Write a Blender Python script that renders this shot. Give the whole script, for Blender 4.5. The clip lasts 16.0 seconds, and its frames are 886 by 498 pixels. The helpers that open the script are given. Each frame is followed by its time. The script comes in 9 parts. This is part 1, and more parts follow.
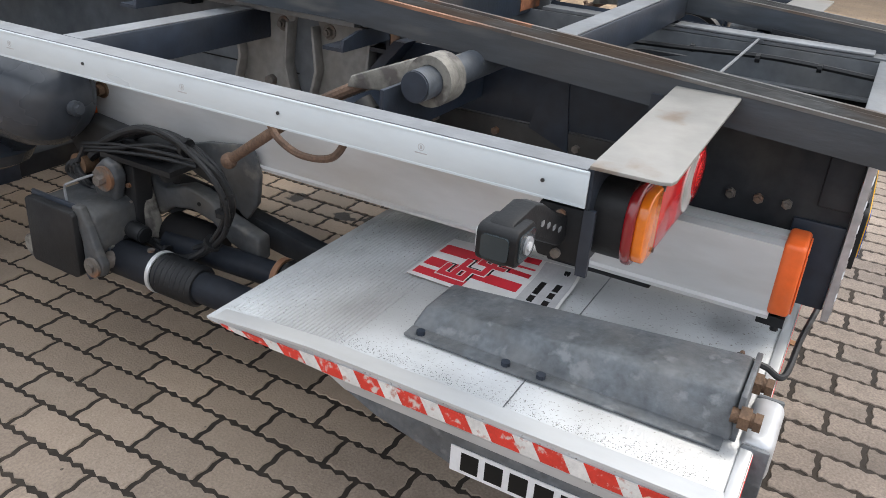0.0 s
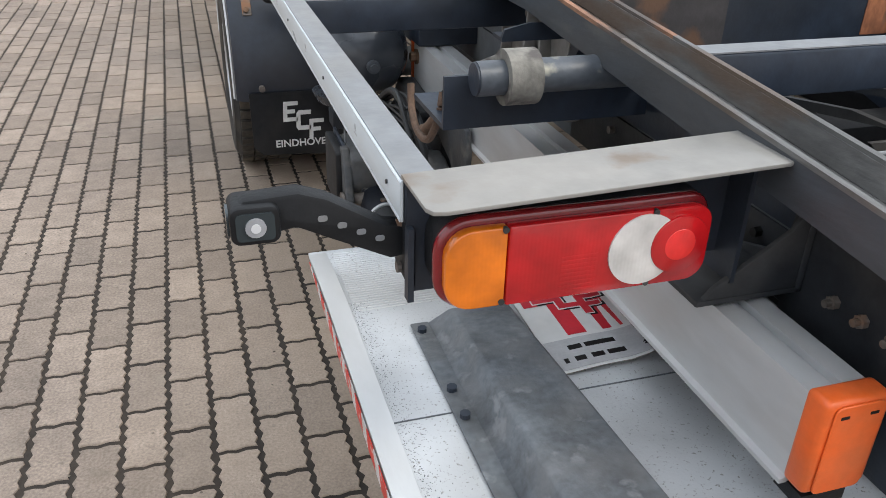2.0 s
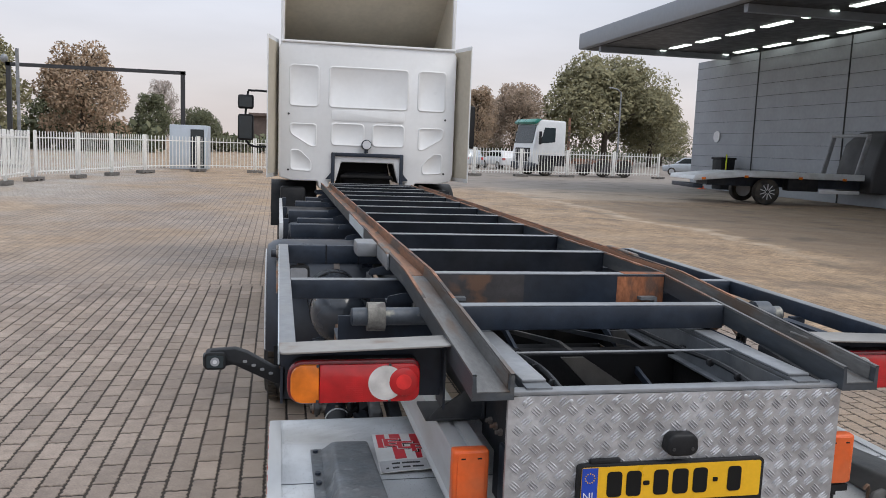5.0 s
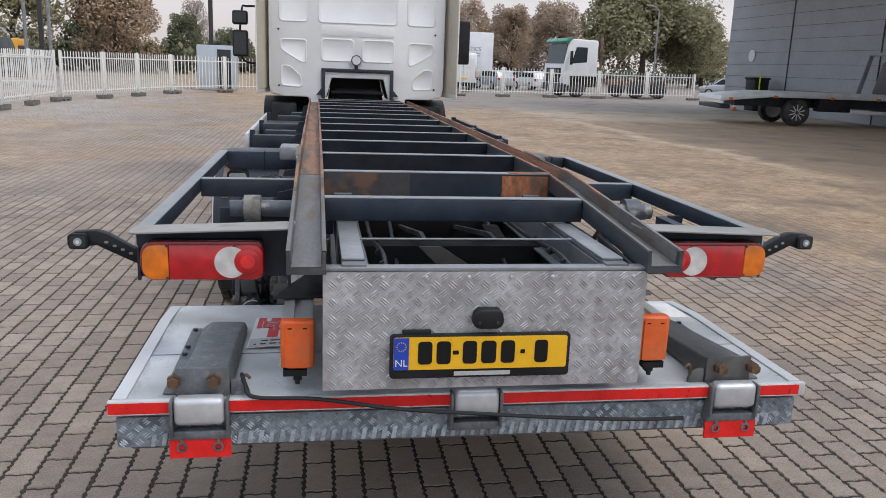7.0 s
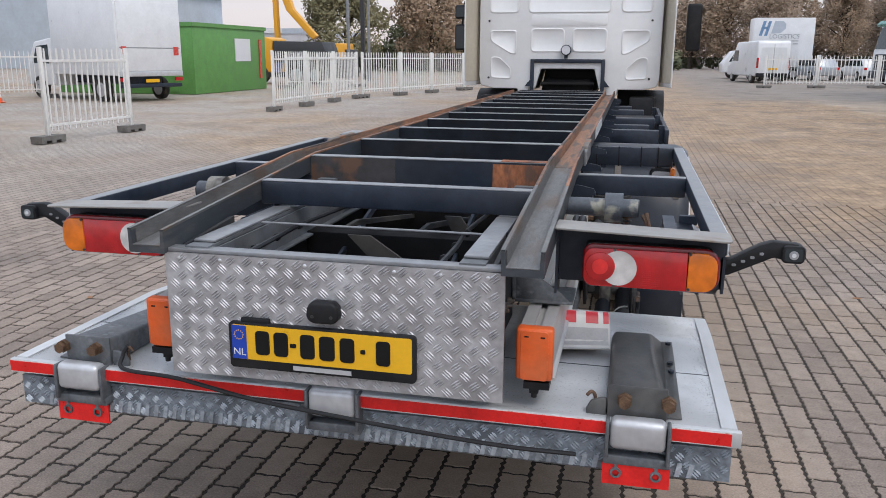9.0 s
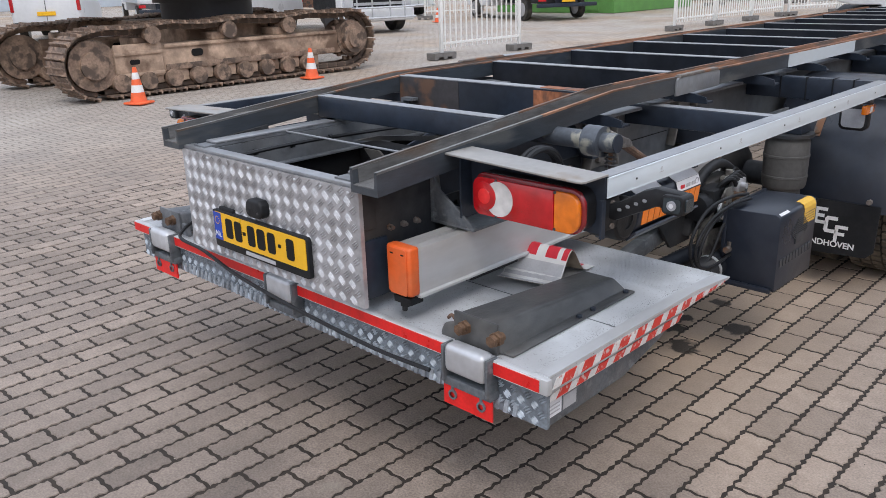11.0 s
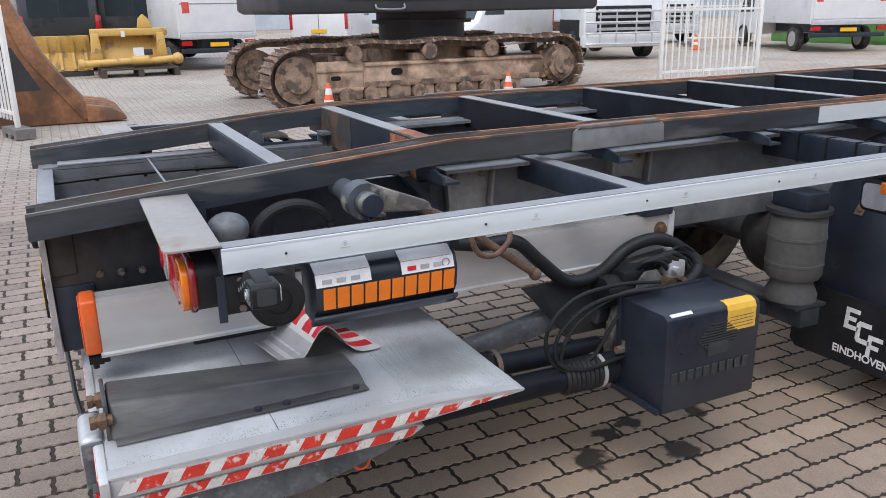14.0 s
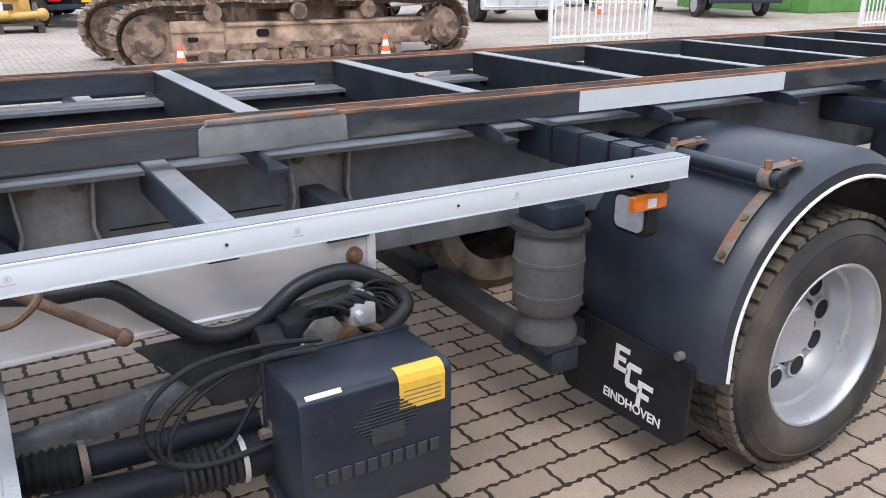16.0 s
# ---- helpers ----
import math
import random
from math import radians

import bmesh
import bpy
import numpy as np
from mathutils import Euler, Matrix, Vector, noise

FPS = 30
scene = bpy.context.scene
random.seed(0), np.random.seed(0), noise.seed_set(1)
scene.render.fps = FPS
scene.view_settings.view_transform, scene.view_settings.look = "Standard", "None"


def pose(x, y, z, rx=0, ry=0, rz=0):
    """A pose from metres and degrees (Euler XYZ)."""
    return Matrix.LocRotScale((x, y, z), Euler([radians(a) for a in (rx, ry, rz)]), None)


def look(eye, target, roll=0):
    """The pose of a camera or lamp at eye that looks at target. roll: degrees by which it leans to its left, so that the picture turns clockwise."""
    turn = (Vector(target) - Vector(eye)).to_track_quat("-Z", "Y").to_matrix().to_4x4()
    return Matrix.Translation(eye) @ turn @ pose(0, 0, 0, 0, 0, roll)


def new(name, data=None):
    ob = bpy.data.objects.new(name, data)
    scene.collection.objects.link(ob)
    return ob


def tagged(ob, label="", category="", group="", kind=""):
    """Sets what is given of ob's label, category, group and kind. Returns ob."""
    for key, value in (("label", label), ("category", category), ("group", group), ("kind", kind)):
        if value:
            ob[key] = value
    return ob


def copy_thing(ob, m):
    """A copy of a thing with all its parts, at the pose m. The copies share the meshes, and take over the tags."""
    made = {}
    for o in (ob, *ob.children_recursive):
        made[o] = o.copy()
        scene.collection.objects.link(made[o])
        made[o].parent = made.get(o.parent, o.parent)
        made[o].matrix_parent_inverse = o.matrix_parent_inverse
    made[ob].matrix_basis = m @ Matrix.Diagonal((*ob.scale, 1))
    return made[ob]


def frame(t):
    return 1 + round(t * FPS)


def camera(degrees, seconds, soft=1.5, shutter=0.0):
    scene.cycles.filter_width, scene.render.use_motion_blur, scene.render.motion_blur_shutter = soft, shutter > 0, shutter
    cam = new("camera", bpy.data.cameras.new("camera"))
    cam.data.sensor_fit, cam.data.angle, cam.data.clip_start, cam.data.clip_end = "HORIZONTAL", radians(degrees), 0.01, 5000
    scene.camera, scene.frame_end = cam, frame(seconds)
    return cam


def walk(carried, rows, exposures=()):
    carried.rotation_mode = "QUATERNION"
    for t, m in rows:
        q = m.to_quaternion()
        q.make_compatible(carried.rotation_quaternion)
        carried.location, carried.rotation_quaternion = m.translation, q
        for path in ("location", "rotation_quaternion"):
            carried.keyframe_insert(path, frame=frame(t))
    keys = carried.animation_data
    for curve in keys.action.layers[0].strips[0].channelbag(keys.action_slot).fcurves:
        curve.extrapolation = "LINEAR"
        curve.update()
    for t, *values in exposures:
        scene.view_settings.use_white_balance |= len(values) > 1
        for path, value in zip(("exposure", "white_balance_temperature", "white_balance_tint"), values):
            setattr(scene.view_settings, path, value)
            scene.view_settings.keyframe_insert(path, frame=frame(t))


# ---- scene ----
cam = camera(58.0, 16.0, 0.9)
PATH = [
    (0, (-2.076, 0.041, 1.448), (-0.488, 0.87, 0.558), 4.1),
    (0.5, (-1.946, -0.143, 1.47), (-0.552, 0.964, 0.557), 3.3),
    (1, (-1.682, -0.253, 1.466), (-0.54, 1.104, 0.542), 2.7),
    (1.5, (-1.433, -0.339, 1.466), (-0.579, 1.208, 0.53), 2.2),
    (2, (-1.286, -0.513, 1.45), (-0.742, 1.164, 0.507), 1.7),
    (2.5, (-1.263, -0.706, 1.423), (-0.848, 1.06, 0.579), 1.4),
    (3, (-1.169, -1.009, 1.481), (-0.775, 0.811, 0.753), 1.6),
    (3.5, (-1.052, -1.307, 1.507), (-0.658, 0.552, 0.882), 1.8),
    (4, (-1.018, -1.57, 1.548), (-0.623, 0.293, 0.939), 1.8),
    (4.5, (-1.072, -1.793, 1.619), (-0.668, 0.127, 1.231), 2.1),
    (4.7, (-1.086, -1.839, 1.644), (-0.676, 0.102, 1.395), 2.1),
    (6.8, (-0.555, -2.224, 1.62), (-0.228, -0.299, 1.189), 1.9),
    (7, (-0.501, -2.211, 1.592), (-0.189, -0.287, 1.146), 2.1),
    (7.5, (-0.271, -2.096, 1.566), (-0.132, -0.157, 1.096), 1.6),
    (8, (0.022, -2.031, 1.546), (-0.13, -0.095, 1.068), 0.7),
    (8.2, (0.168, -2.023, 1.562), (-0.016, -0.09, 1.081), 0.9),
    (10.3, (1.72, -1.622, 1.537), (0.649, -0.006, 1.046), -1.3),
    (10.5, (1.856, -1.541, 1.558), (0.709, 0.012, 1.035), -1.2),
    (11, (2.155, -1.372, 1.565), (0.827, -0.023, 0.92), -1.7),
    (11.5, (2.411, -1.177, 1.546), (0.969, 0.05, 0.902), -1.8),
    (12, (2.579, -0.868, 1.552), (1.048, 0.236, 0.892), -1.5),
    (12.5, (2.712, -0.655, 1.536), (1.031, 0.222, 0.896), -2.0),
    (13, (2.824, -0.45, 1.541), (1.099, 0.381, 0.962), -1.7),
    (13.5, (2.775, -0.166, 1.544), (1.044, 0.661, 0.98), -1.4),
    (14, (2.697, 0.08, 1.539), (0.97, 0.906, 0.96), -1.0),
    (14.5, (2.681, 0.363, 1.538), (0.981, 1.175, 0.867), -0.7),
    (15, (2.635, 0.623, 1.523), (0.947, 1.461, 0.854), -0.5),
    (15.5, (2.497, 0.879, 1.527), (0.855, 1.8, 0.853), 0.1),
    (16, (2.405, 1.104, 1.503), (0.791, 2.078, 0.836), 0.2),
]
walk(cam, [(t, look(eye, target, roll)) for t, eye, target, roll in PATH], [(0.0, 0.55, 6850, 8), (1.5, 0.44, 6800, 8), (2.0, 0.38, 6800, 7), (3.0, 0.28, 6800, 7), (3.5, 0.12, 6700, 8), (4.5, 0.0, 6600, 9), (4.7, -0.12, 6550, 9), (8.0, -0.06, 6450, 10), (10.5, 0.08, 6350, 11), (11.0, 0.16, 6350, 11), (12.5, 0.3, 6450, 10), (13.0, 0.08, 6400, 10), (13.5, 0.08, 6400, 10), (14.0, 0.26, 6350, 11), (14.5, 0.46, 6350, 11), (16.0, 0.68, 6300, 12)])

# ---- world and light ----
world = bpy.data.worlds.new("world")
scene.world = world
world.use_nodes = True
wn, wl = world.node_tree.nodes, world.node_tree.links
wn.clear()
w_out = wn.new("ShaderNodeOutputWorld")
w_bg = wn.new("ShaderNodeBackground")
w_sky = wn.new("ShaderNodeTexSky")
w_sky.sky_type = "NISHITA"
w_sky.sun_disc = False
w_sky.sun_elevation = radians(53)
w_sky.sun_rotation = radians(132)
w_sky.dust_density = 3.0
w_geo = wn.new("ShaderNodeTexCoord")
w_sep = wn.new("ShaderNodeSeparateXYZ")
w_ramp = wn.new("ShaderNodeValToRGB")
w_ramp.color_ramp.elements[0].position = 0.0
w_ramp.color_ramp.elements[0].color = (6.4, 5.7, 5.6, 1)
w_ramp.color_ramp.elements[1].position = 0.75
w_ramp.color_ramp.elements[1].color = (9.2, 9.9, 11.1, 1)
w_mid = w_ramp.color_ramp.elements.new(0.12)
w_mid.color = (6.0, 5.85, 6.3, 1)
w_mid2 = w_ramp.color_ramp.elements.new(0.25)
w_mid2.color = (5.7, 6.2, 7.2, 1)
w_noise = wn.new("ShaderNodeTexNoise")
w_noise.inputs["Scale"].default_value = 2.2
w_noise.inputs["Detail"].default_value = 5
w_map = wn.new("ShaderNodeMapping")
w_map.inputs["Scale"].default_value = (1, 1, 4.5)
w_cl = wn.new("ShaderNodeMapRange")
w_cl.inputs["From Min"].default_value, w_cl.inputs["From Max"].default_value = 0.3, 0.7
w_cl.inputs["To Min"].default_value, w_cl.inputs["To Max"].default_value = 0.86, 1.12
w_mul = wn.new("ShaderNodeMixRGB")
w_mul.blend_type = "MULTIPLY"
w_mul.inputs[0].default_value = 1.0
w_mix = wn.new("ShaderNodeMixRGB")
w_mix.inputs[0].default_value = 0.8
wl.new(w_geo.outputs["Generated"], w_sep.inputs[0])
wl.new(w_sep.outputs["Z"], w_ramp.inputs[0])
wl.new(w_geo.outputs["Generated"], w_map.inputs[0])
wl.new(w_map.outputs[0], w_noise.inputs["Vector"])
wl.new(w_noise.outputs[0], w_cl.inputs["Value"])
wl.new(w_ramp.outputs[0], w_mul.inputs[1])
wl.new(w_cl.outputs[0], w_mul.inputs[2])
wl.new(w_sky.outputs[0], w_mix.inputs[1])
wl.new(w_mul.outputs[0], w_mix.inputs[2])
wl.new(w_mix.outputs[0], w_bg.inputs[0])
w_bg.inputs[1].default_value = 0.15
wl.new(w_bg.outputs[0], w_out.inputs[0])

sun_data = bpy.data.lights.new("sun", "SUN")
sun_data.energy = 1.1
sun_data.angle = radians(20)
sun_data.color = (1.0, 0.95, 0.9)
sun = new("sun", sun_data)
sun.matrix_world = look((6, -5.5, 11), (0, 0, 0))



# ---- materials ----
def mat(name, color, rough=0.5, metal=0.0, var=0.15, scale=8.0, bump=0.0, bump_scale=60.0, second=None, patch=0.0,
        patch_scale=3.0, stretch=(1, 1, 1), coat=0.0, spec=0.5, grime=None, grime_amount=0.0, grime_scale=1.5, per_object=0.0):
    """A surface with grain at a small and a large scale, an optional second colour in patches, and dirt."""
    m = bpy.data.materials.new(name)
    m.use_nodes = True
    n, l = m.node_tree.nodes, m.node_tree.links
    p = n["Principled BSDF"]
    p.inputs["Metallic"].default_value = metal
    p.inputs["Coat Weight"].default_value = coat
    p.inputs["Specular IOR Level"].default_value = spec
    tc = n.new("ShaderNodeTexCoord")
    mp = n.new("ShaderNodeMapping")
    mp.inputs["Scale"].default_value = stretch
    l.new(tc.outputs["Object"], mp.inputs[0])

    def noise_node(s, d=4.0):
        t = n.new("ShaderNodeTexNoise")
        t.inputs["Scale"].default_value, t.inputs["Detail"].default_value = s, d
        l.new(mp.outputs[0], t.inputs["Vector"])
        return t.outputs[0]

    def ranged(v, a, b, c, d):
        r = n.new("ShaderNodeMapRange")
        for k, x in zip(("From Min", "From Max", "To Min", "To Max"), (a, b, c, d)):
            r.inputs[k].default_value = x
        l.new(v, r.inputs["Value"])
        return r.outputs[0]

    def mix(kind, fac, a, b):
        x = n.new("ShaderNodeMixRGB")
        x.blend_type = kind
        for slot, v in zip((0, 1, 2), (fac, a, b)):
            if isinstance(v, (int, float)):
                x.inputs[slot].default_value = v if slot == 0 else (v, v, v, 1)
            elif isinstance(v, tuple):
                x.inputs[slot].default_value = (*v[:3], 1)
            else:
                l.new(v, x.inputs[slot])
        return x.outputs[0]

    fine = noise_node(scale * 6, 5)
    broad = noise_node(scale, 3)
    col = mix("MULTIPLY", 1.0, color, ranged(fine, 0.3, 0.7, 1 - var * 0.6, 1 + var * 0.6))
    col = mix("MULTIPLY", 1.0, col, ranged(broad, 0.3, 0.7, 1 - var, 1 + var))
    if second:
        col = mix("MIX", ranged(noise_node(patch_scale, 6), 0.62 - patch * 0.4, 0.72 - patch * 0.4, 0, 1), col, second)
    if grime:
        col = mix("MIX", ranged(noise_node(grime_scale, 7), 0.42, 0.75, 0, grime_amount), col, grime)
    if per_object:
        info = n.new("ShaderNodeObjectInfo")
        col = mix("MULTIPLY", 1.0, col, ranged(info.outputs["Random"], 0, 1, 1 - per_object, 1 + per_object))
    l.new(col, p.inputs["Base Color"])
    l.new(ranged(broad, 0.3, 0.7, max(rough - 0.08, 0.02), min(rough + 0.1, 1)), p.inputs["Roughness"])
    if bump:
        b = n.new("ShaderNodeBump")
        b.inputs["Strength"].default_value, b.inputs["Distance"].default_value = bump, 0.004
        l.new(noise_node(bump_scale, 6), b.inputs["Height"])
        l.new(b.outputs[0], p.inputs["Normal"])
    return m


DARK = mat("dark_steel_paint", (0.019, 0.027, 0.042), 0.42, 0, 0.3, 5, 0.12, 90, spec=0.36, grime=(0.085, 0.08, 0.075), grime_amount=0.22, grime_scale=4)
RAIL_PAINT = mat("weathered_rail_paint", (0.032, 0.04, 0.05), 0.45, 0, 0.35, 5, 0.15, 90, spec=0.42, second=(0.085, 0.088, 0.088), patch=0.1, patch_scale=7, grime=(0.12, 0.11, 0.1), grime_amount=0.35, grime_scale=3, stretch=(1, 0.4, 2))
DARK_DUSTY = mat("dusty_chassis_paint", (0.024, 0.027, 0.032), 0.6, 0, 0.35, 4, 0.15, 90, spec=0.25, grime=(0.15, 0.132, 0.11), grime_amount=0.5, grime_scale=3)
FRAME_WEB = mat("dusty_frame_web", (0.12, 0.13, 0.142), 0.55, 0, 0.3, 4, 0.15, 90, spec=0.35, grime=(0.18, 0.17, 0.158), grime_amount=0.5, grime_scale=3)
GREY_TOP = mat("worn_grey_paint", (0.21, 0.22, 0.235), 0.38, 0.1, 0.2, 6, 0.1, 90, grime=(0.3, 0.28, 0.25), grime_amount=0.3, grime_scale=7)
RUST = mat("rusty_steel", (0.26, 0.13, 0.078), 0.75, 0.0, 0.4, 9, 0.4, 70, second=(0.08, 0.065, 0.058), patch=0.36, patch_scale=5, stretch=(2, 0.6, 2))
RUST_RAIL = mat("rusty_running_floor", (0.26, 0.135, 0.08), 0.65, 0.1, 0.35, 6, 0.35, 70, second=(0.12, 0.095, 0.08), patch=0.35, patch_scale=5, stretch=(4, 0.5, 4))
RUST_ORANGE = mat("fresh_orange_rust", (0.27, 0.1, 0.045), 0.8, 0, 0.4, 8, 0.3, 60, second=(0.12, 0.065, 0.045), patch=0.2, patch_scale=7, stretch=(2, 1, 1))
RUST_RUN = mat("rust_runs_on_dark_paint", (0.05, 0.045, 0.046), 0.55, 0, 0.35, 5, 0.15, 90, second=(0.13, 0.072, 0.045), patch=0.22, patch_scale=9, stretch=(1, 1, 1))
SHELF = mat("stained_grey_shelf", (0.27, 0.26, 0.245), 0.42, 0.1, 0.12, 6, 0.1, 90, second=(0.2, 0.155, 0.12), patch=0.03, patch_scale=9, grime=(0.33, 0.3, 0.27), grime_amount=0.4, grime_scale=6)
WORN_RAIL = mat("worn_rail_steel", (0.135, 0.133, 0.13), 0.45, 0.2, 0.3, 6, 0.25, 80, second=(0.12, 0.088, 0.068), patch=0.3, patch_scale=4, stretch=(3, 0.7, 3))
ALU = mat("brushed_aluminium", (0.6, 0.615, 0.63), 0.38, 0.35, 0.08, 5, 0.06, 120, stretch=(1, 0.3, 1), grime=(0.4, 0.38, 0.35), grime_amount=0.4, grime_scale=4)
ALU_BEAM = mat("dirty_aluminium_beam", (0.6, 0.61, 0.62), 0.42, 0.35, 0.08, 4, 0.06, 120, stretch=(1, 0.4, 1.5), grime=(0.36, 0.31, 0.26), grime_amount=0.7, grime_scale=4)
ALU_DECK = mat("dirty_aluminium_deck", (0.56, 0.575, 0.59), 0.45, 0.35, 0.16, 3, 0.15, 170, second=(0.24, 0.23, 0.22), patch=0.03, patch_scale=190, grime=(0.27, 0.27, 0.27), grime_amount=0.9, grime_scale=4.5)
TREAD = mat("galvanised_tread_plate", (0.47, 0.47, 0.485), 0.38, 0.45, 0.25, 9, 0.2, 130, grime=(0.3, 0.28, 0.27), grime_amount=0.6, grime_scale=6)
TREAD_BAR = mat("bright_tread_relief", (0.45, 0.45, 0.465), 0.45, 0.35, 0.3, 25, 0.1, 130)
TREAD_BLUE = mat("weathered_galvanised_tread", (0.24, 0.275, 0.31), 0.5, 0.3, 0.3, 14, 0.3, 110, second=(0.13, 0.15, 0.17), patch=0.25, patch_scale=14)
TREAD_BLUE_BAR = mat("weathered_tread_relief", (0.36, 0.4, 0.44), 0.46, 0.25, 0.35, 14, 0.2, 110)
GALV = mat("weathered_galvanised_steel", (0.115, 0.127, 0.14), 0.5, 0.25, 0.35, 11, 0.3, 120, second=(0.2, 0.213, 0.225), patch=0.1, patch_scale=26, grime=(0.2, 0.2, 0.2), grime_amount=0.55, grime_scale=12)
GALV_DARK = mat("oiled_dark_steel", (0.085, 0.088, 0.09), 0.42, 0.3, 0.3, 6, 0.2, 110, stretch=(1, 0.4, 1), grime=(0.19, 0.175, 0.15), grime_amount=0.5, grime_scale=6)
CAST_DARK = mat("dusty_dark_casting", (0.055, 0.06, 0.067), 0.55, 0.1, 0.3, 9, 0.25, 90, second=(0.13, 0.125, 0.12), patch=0.08, patch_scale=14, grime=(0.14, 0.125, 0.105), grime_amount=0.45, grime_scale=8)
BRACKET = mat("dusty_pressed_steel", (0.24, 0.23, 0.22), 0.6, 0.1, 0.25, 8, 0.15, 90, grime=(0.2, 0.17, 0.14), grime_amount=0.5, grime_scale=9)
SILVER = mat("silver_block", (0.58, 0.59, 0.61), 0.42, 0.5, 0.1, 8, 0.05, 120, grime=(0.3, 0.29, 0.28), grime_amount=0.35, grime_scale=9)
WHITE_STRIP = mat("white_reflective_strip", (0.62, 0.68, 0.72), 0.35, 0.05, 0.05, 10, 0.02, 200, stretch=(1, 0.3, 1), grime=(0.42, 0.41, 0.39), grime_amount=0.35, grime_scale=5)
RED_TAPE = mat("red_reflective_tape", (0.72, 0.016, 0.014), 0.35, 0, 0.12, 20, 0.05, 200)
WHITE_TAPE = mat("white_reflective_tape", (0.66, 0.64, 0.62), 0.4, 0, 0.12, 30, 0.05, 200, second=(0.5, 0.3, 0.26), patch=0.12, patch_scale=60)
RED_WORN = mat("worn_red_tape", (0.6, 0.04, 0.025), 0.45, 0, 0.15, 30, 0.05, 200, second=(0.6, 0.5, 0.46), patch=0.14, patch_scale=60)
ORANGE_CAP = mat("orange_plastic", (0.75, 0.12, 0.02), 0.4, 0, 0.1, 12, 0.08, 120, grime=(0.5, 0.2, 0.1), grime_amount=0.4, grime_scale=10)
BLACK_PL = mat("black_plastic", (0.009, 0.01, 0.012), 0.55, 0, 0.25, 8, 0.15, 160, spec=0.3, grime=(0.055, 0.052, 0.05), grime_amount=0.3, grime_scale=6)
BLACK_BOX = mat("satin_black_cover", (0.011, 0.016, 0.028), 0.33, 0, 0.2, 6, 0.06, 160, grime=(0.07, 0.07, 0.07), grime_amount=0.25, grime_scale=6)
FENDER = mat("black_mudguard_plastic", (0.014, 0.019, 0.03), 0.33, 0, 0.25, 5, 0.06, 140, grime=(0.07, 0.065, 0.06), grime_amount=0.25, grime_scale=4)
RUBBER = mat("tyre_rubber", (0.022, 0.021, 0.02), 0.8, 0, 0.25, 10, 0.3, 110, grime=(0.15, 0.125, 0.095), grime_amount=0.55, grime_scale=5)
TYRE_TREAD = mat("muddy_tyre_tread", (0.05, 0.043, 0.035), 0.9, 0, 0.3, 12, 0.5, 90, grime=(0.2, 0.16, 0.11), grime_amount=0.9, grime_scale=6)
RIM = mat("silver_rim_paint", (0.5, 0.51, 0.53), 0.34, 0.6, 0.05, 8, 0.03, 160, grime=(0.3, 0.27, 0.23), grime_amount=0.3, grime_scale=8)
# near-black that paints shade into the chassis inside; also on the oily pump
OILY_SHADE = mat("oily_black_underbody", (0.006, 0.006, 0.007), 0.7, 0, 0.3, 6, 0.2, 80, spec=0.2, grime=(0.03, 0.027, 0.024), grime_amount=0.4, grime_scale=4)
HOSE = mat("black_hose", (0.013, 0.014, 0.016), 0.5, 0, 0.2, 20, 0.1, 150, spec=0.4)
BOLT = mat("rusty_bolt", (0.15, 0.09, 0.055), 0.6, 0.4, 0.35, 40, 0.3, 150)
RUST_ROD = mat("rusty_threaded_rod", (0.13, 0.08, 0.055), 0.75, 0.1, 0.35, 30, 0.4, 150)
CAST = mat("worn_cast_iron", (0.2, 0.19, 0.17), 0.7, 0.2, 0.3, 14, 0.45, 90, second=(0.1, 0.09, 0.085), patch=0.3, patch_scale=20)
TUBE_PAINT = mat("scuffed_tube_paint", (0.075, 0.085, 0.1), 0.45, 0.1, 0.25, 12, 0.15, 100, second=(0.3, 0.29, 0.24), patch=0.15, patch_scale=16)
TANK = mat("glossy_dark_tank", (0.038, 0.044, 0.054), 0.22, 0, 0.2, 6, 0.05, 120)
AIRBAG = mat("dusty_rubber_bellows", (0.085, 0.083, 0.08), 0.75, 0, 0.2, 8, 0.2, 120)
YELLOW_LABEL = mat("yellow_label", (0.7, 0.42, 0.05), 0.5, 0, 0.08, 20)
WHITE_LABEL = mat("white_label", (0.7, 0.7, 0.72), 0.45, 0, 0.06, 20)
GREY_LABEL = mat("grey_label", (0.42, 0.42, 0.43), 0.5, 0, 0.08, 30)
ORANGE_PAINT = mat("orange_lettering", (0.8, 0.2, 0.015), 0.45, 0, 0.06, 20)
WHITE_PAINT = mat("white_lettering", (0.7, 0.7, 0.7), 0.5, 0, 0.08, 40)
EMBOSS = mat("embossed_black", (0.03, 0.033, 0.038), 0.45, 0, 0.1, 20)
PLATE_YELLOW = mat("yellow_plate", (0.82, 0.45, 0.015), 0.35, 0, 0.05, 20)
PLATE_BLUE = mat("blue_plate_band", (0.015, 0.06, 0.42), 0.35, 0, 0.05, 20)
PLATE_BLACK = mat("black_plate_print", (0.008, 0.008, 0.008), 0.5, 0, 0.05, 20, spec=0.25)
PAPER = mat("printed_sheet", (0.66, 0.66, 0.65), 0.45, 0, 0.06, 12, 0.05, 100, grime=(0.45, 0.42, 0.38), grime_amount=0.4, grime_scale=9)
PAPER_BACK = mat("brown_sheet_back", (0.34, 0.27, 0.2), 0.7, 0, 0.12, 12)
RED_PRINT = mat("red_print", (0.55, 0.02, 0.035), 0.45, 0, 0.08, 20)
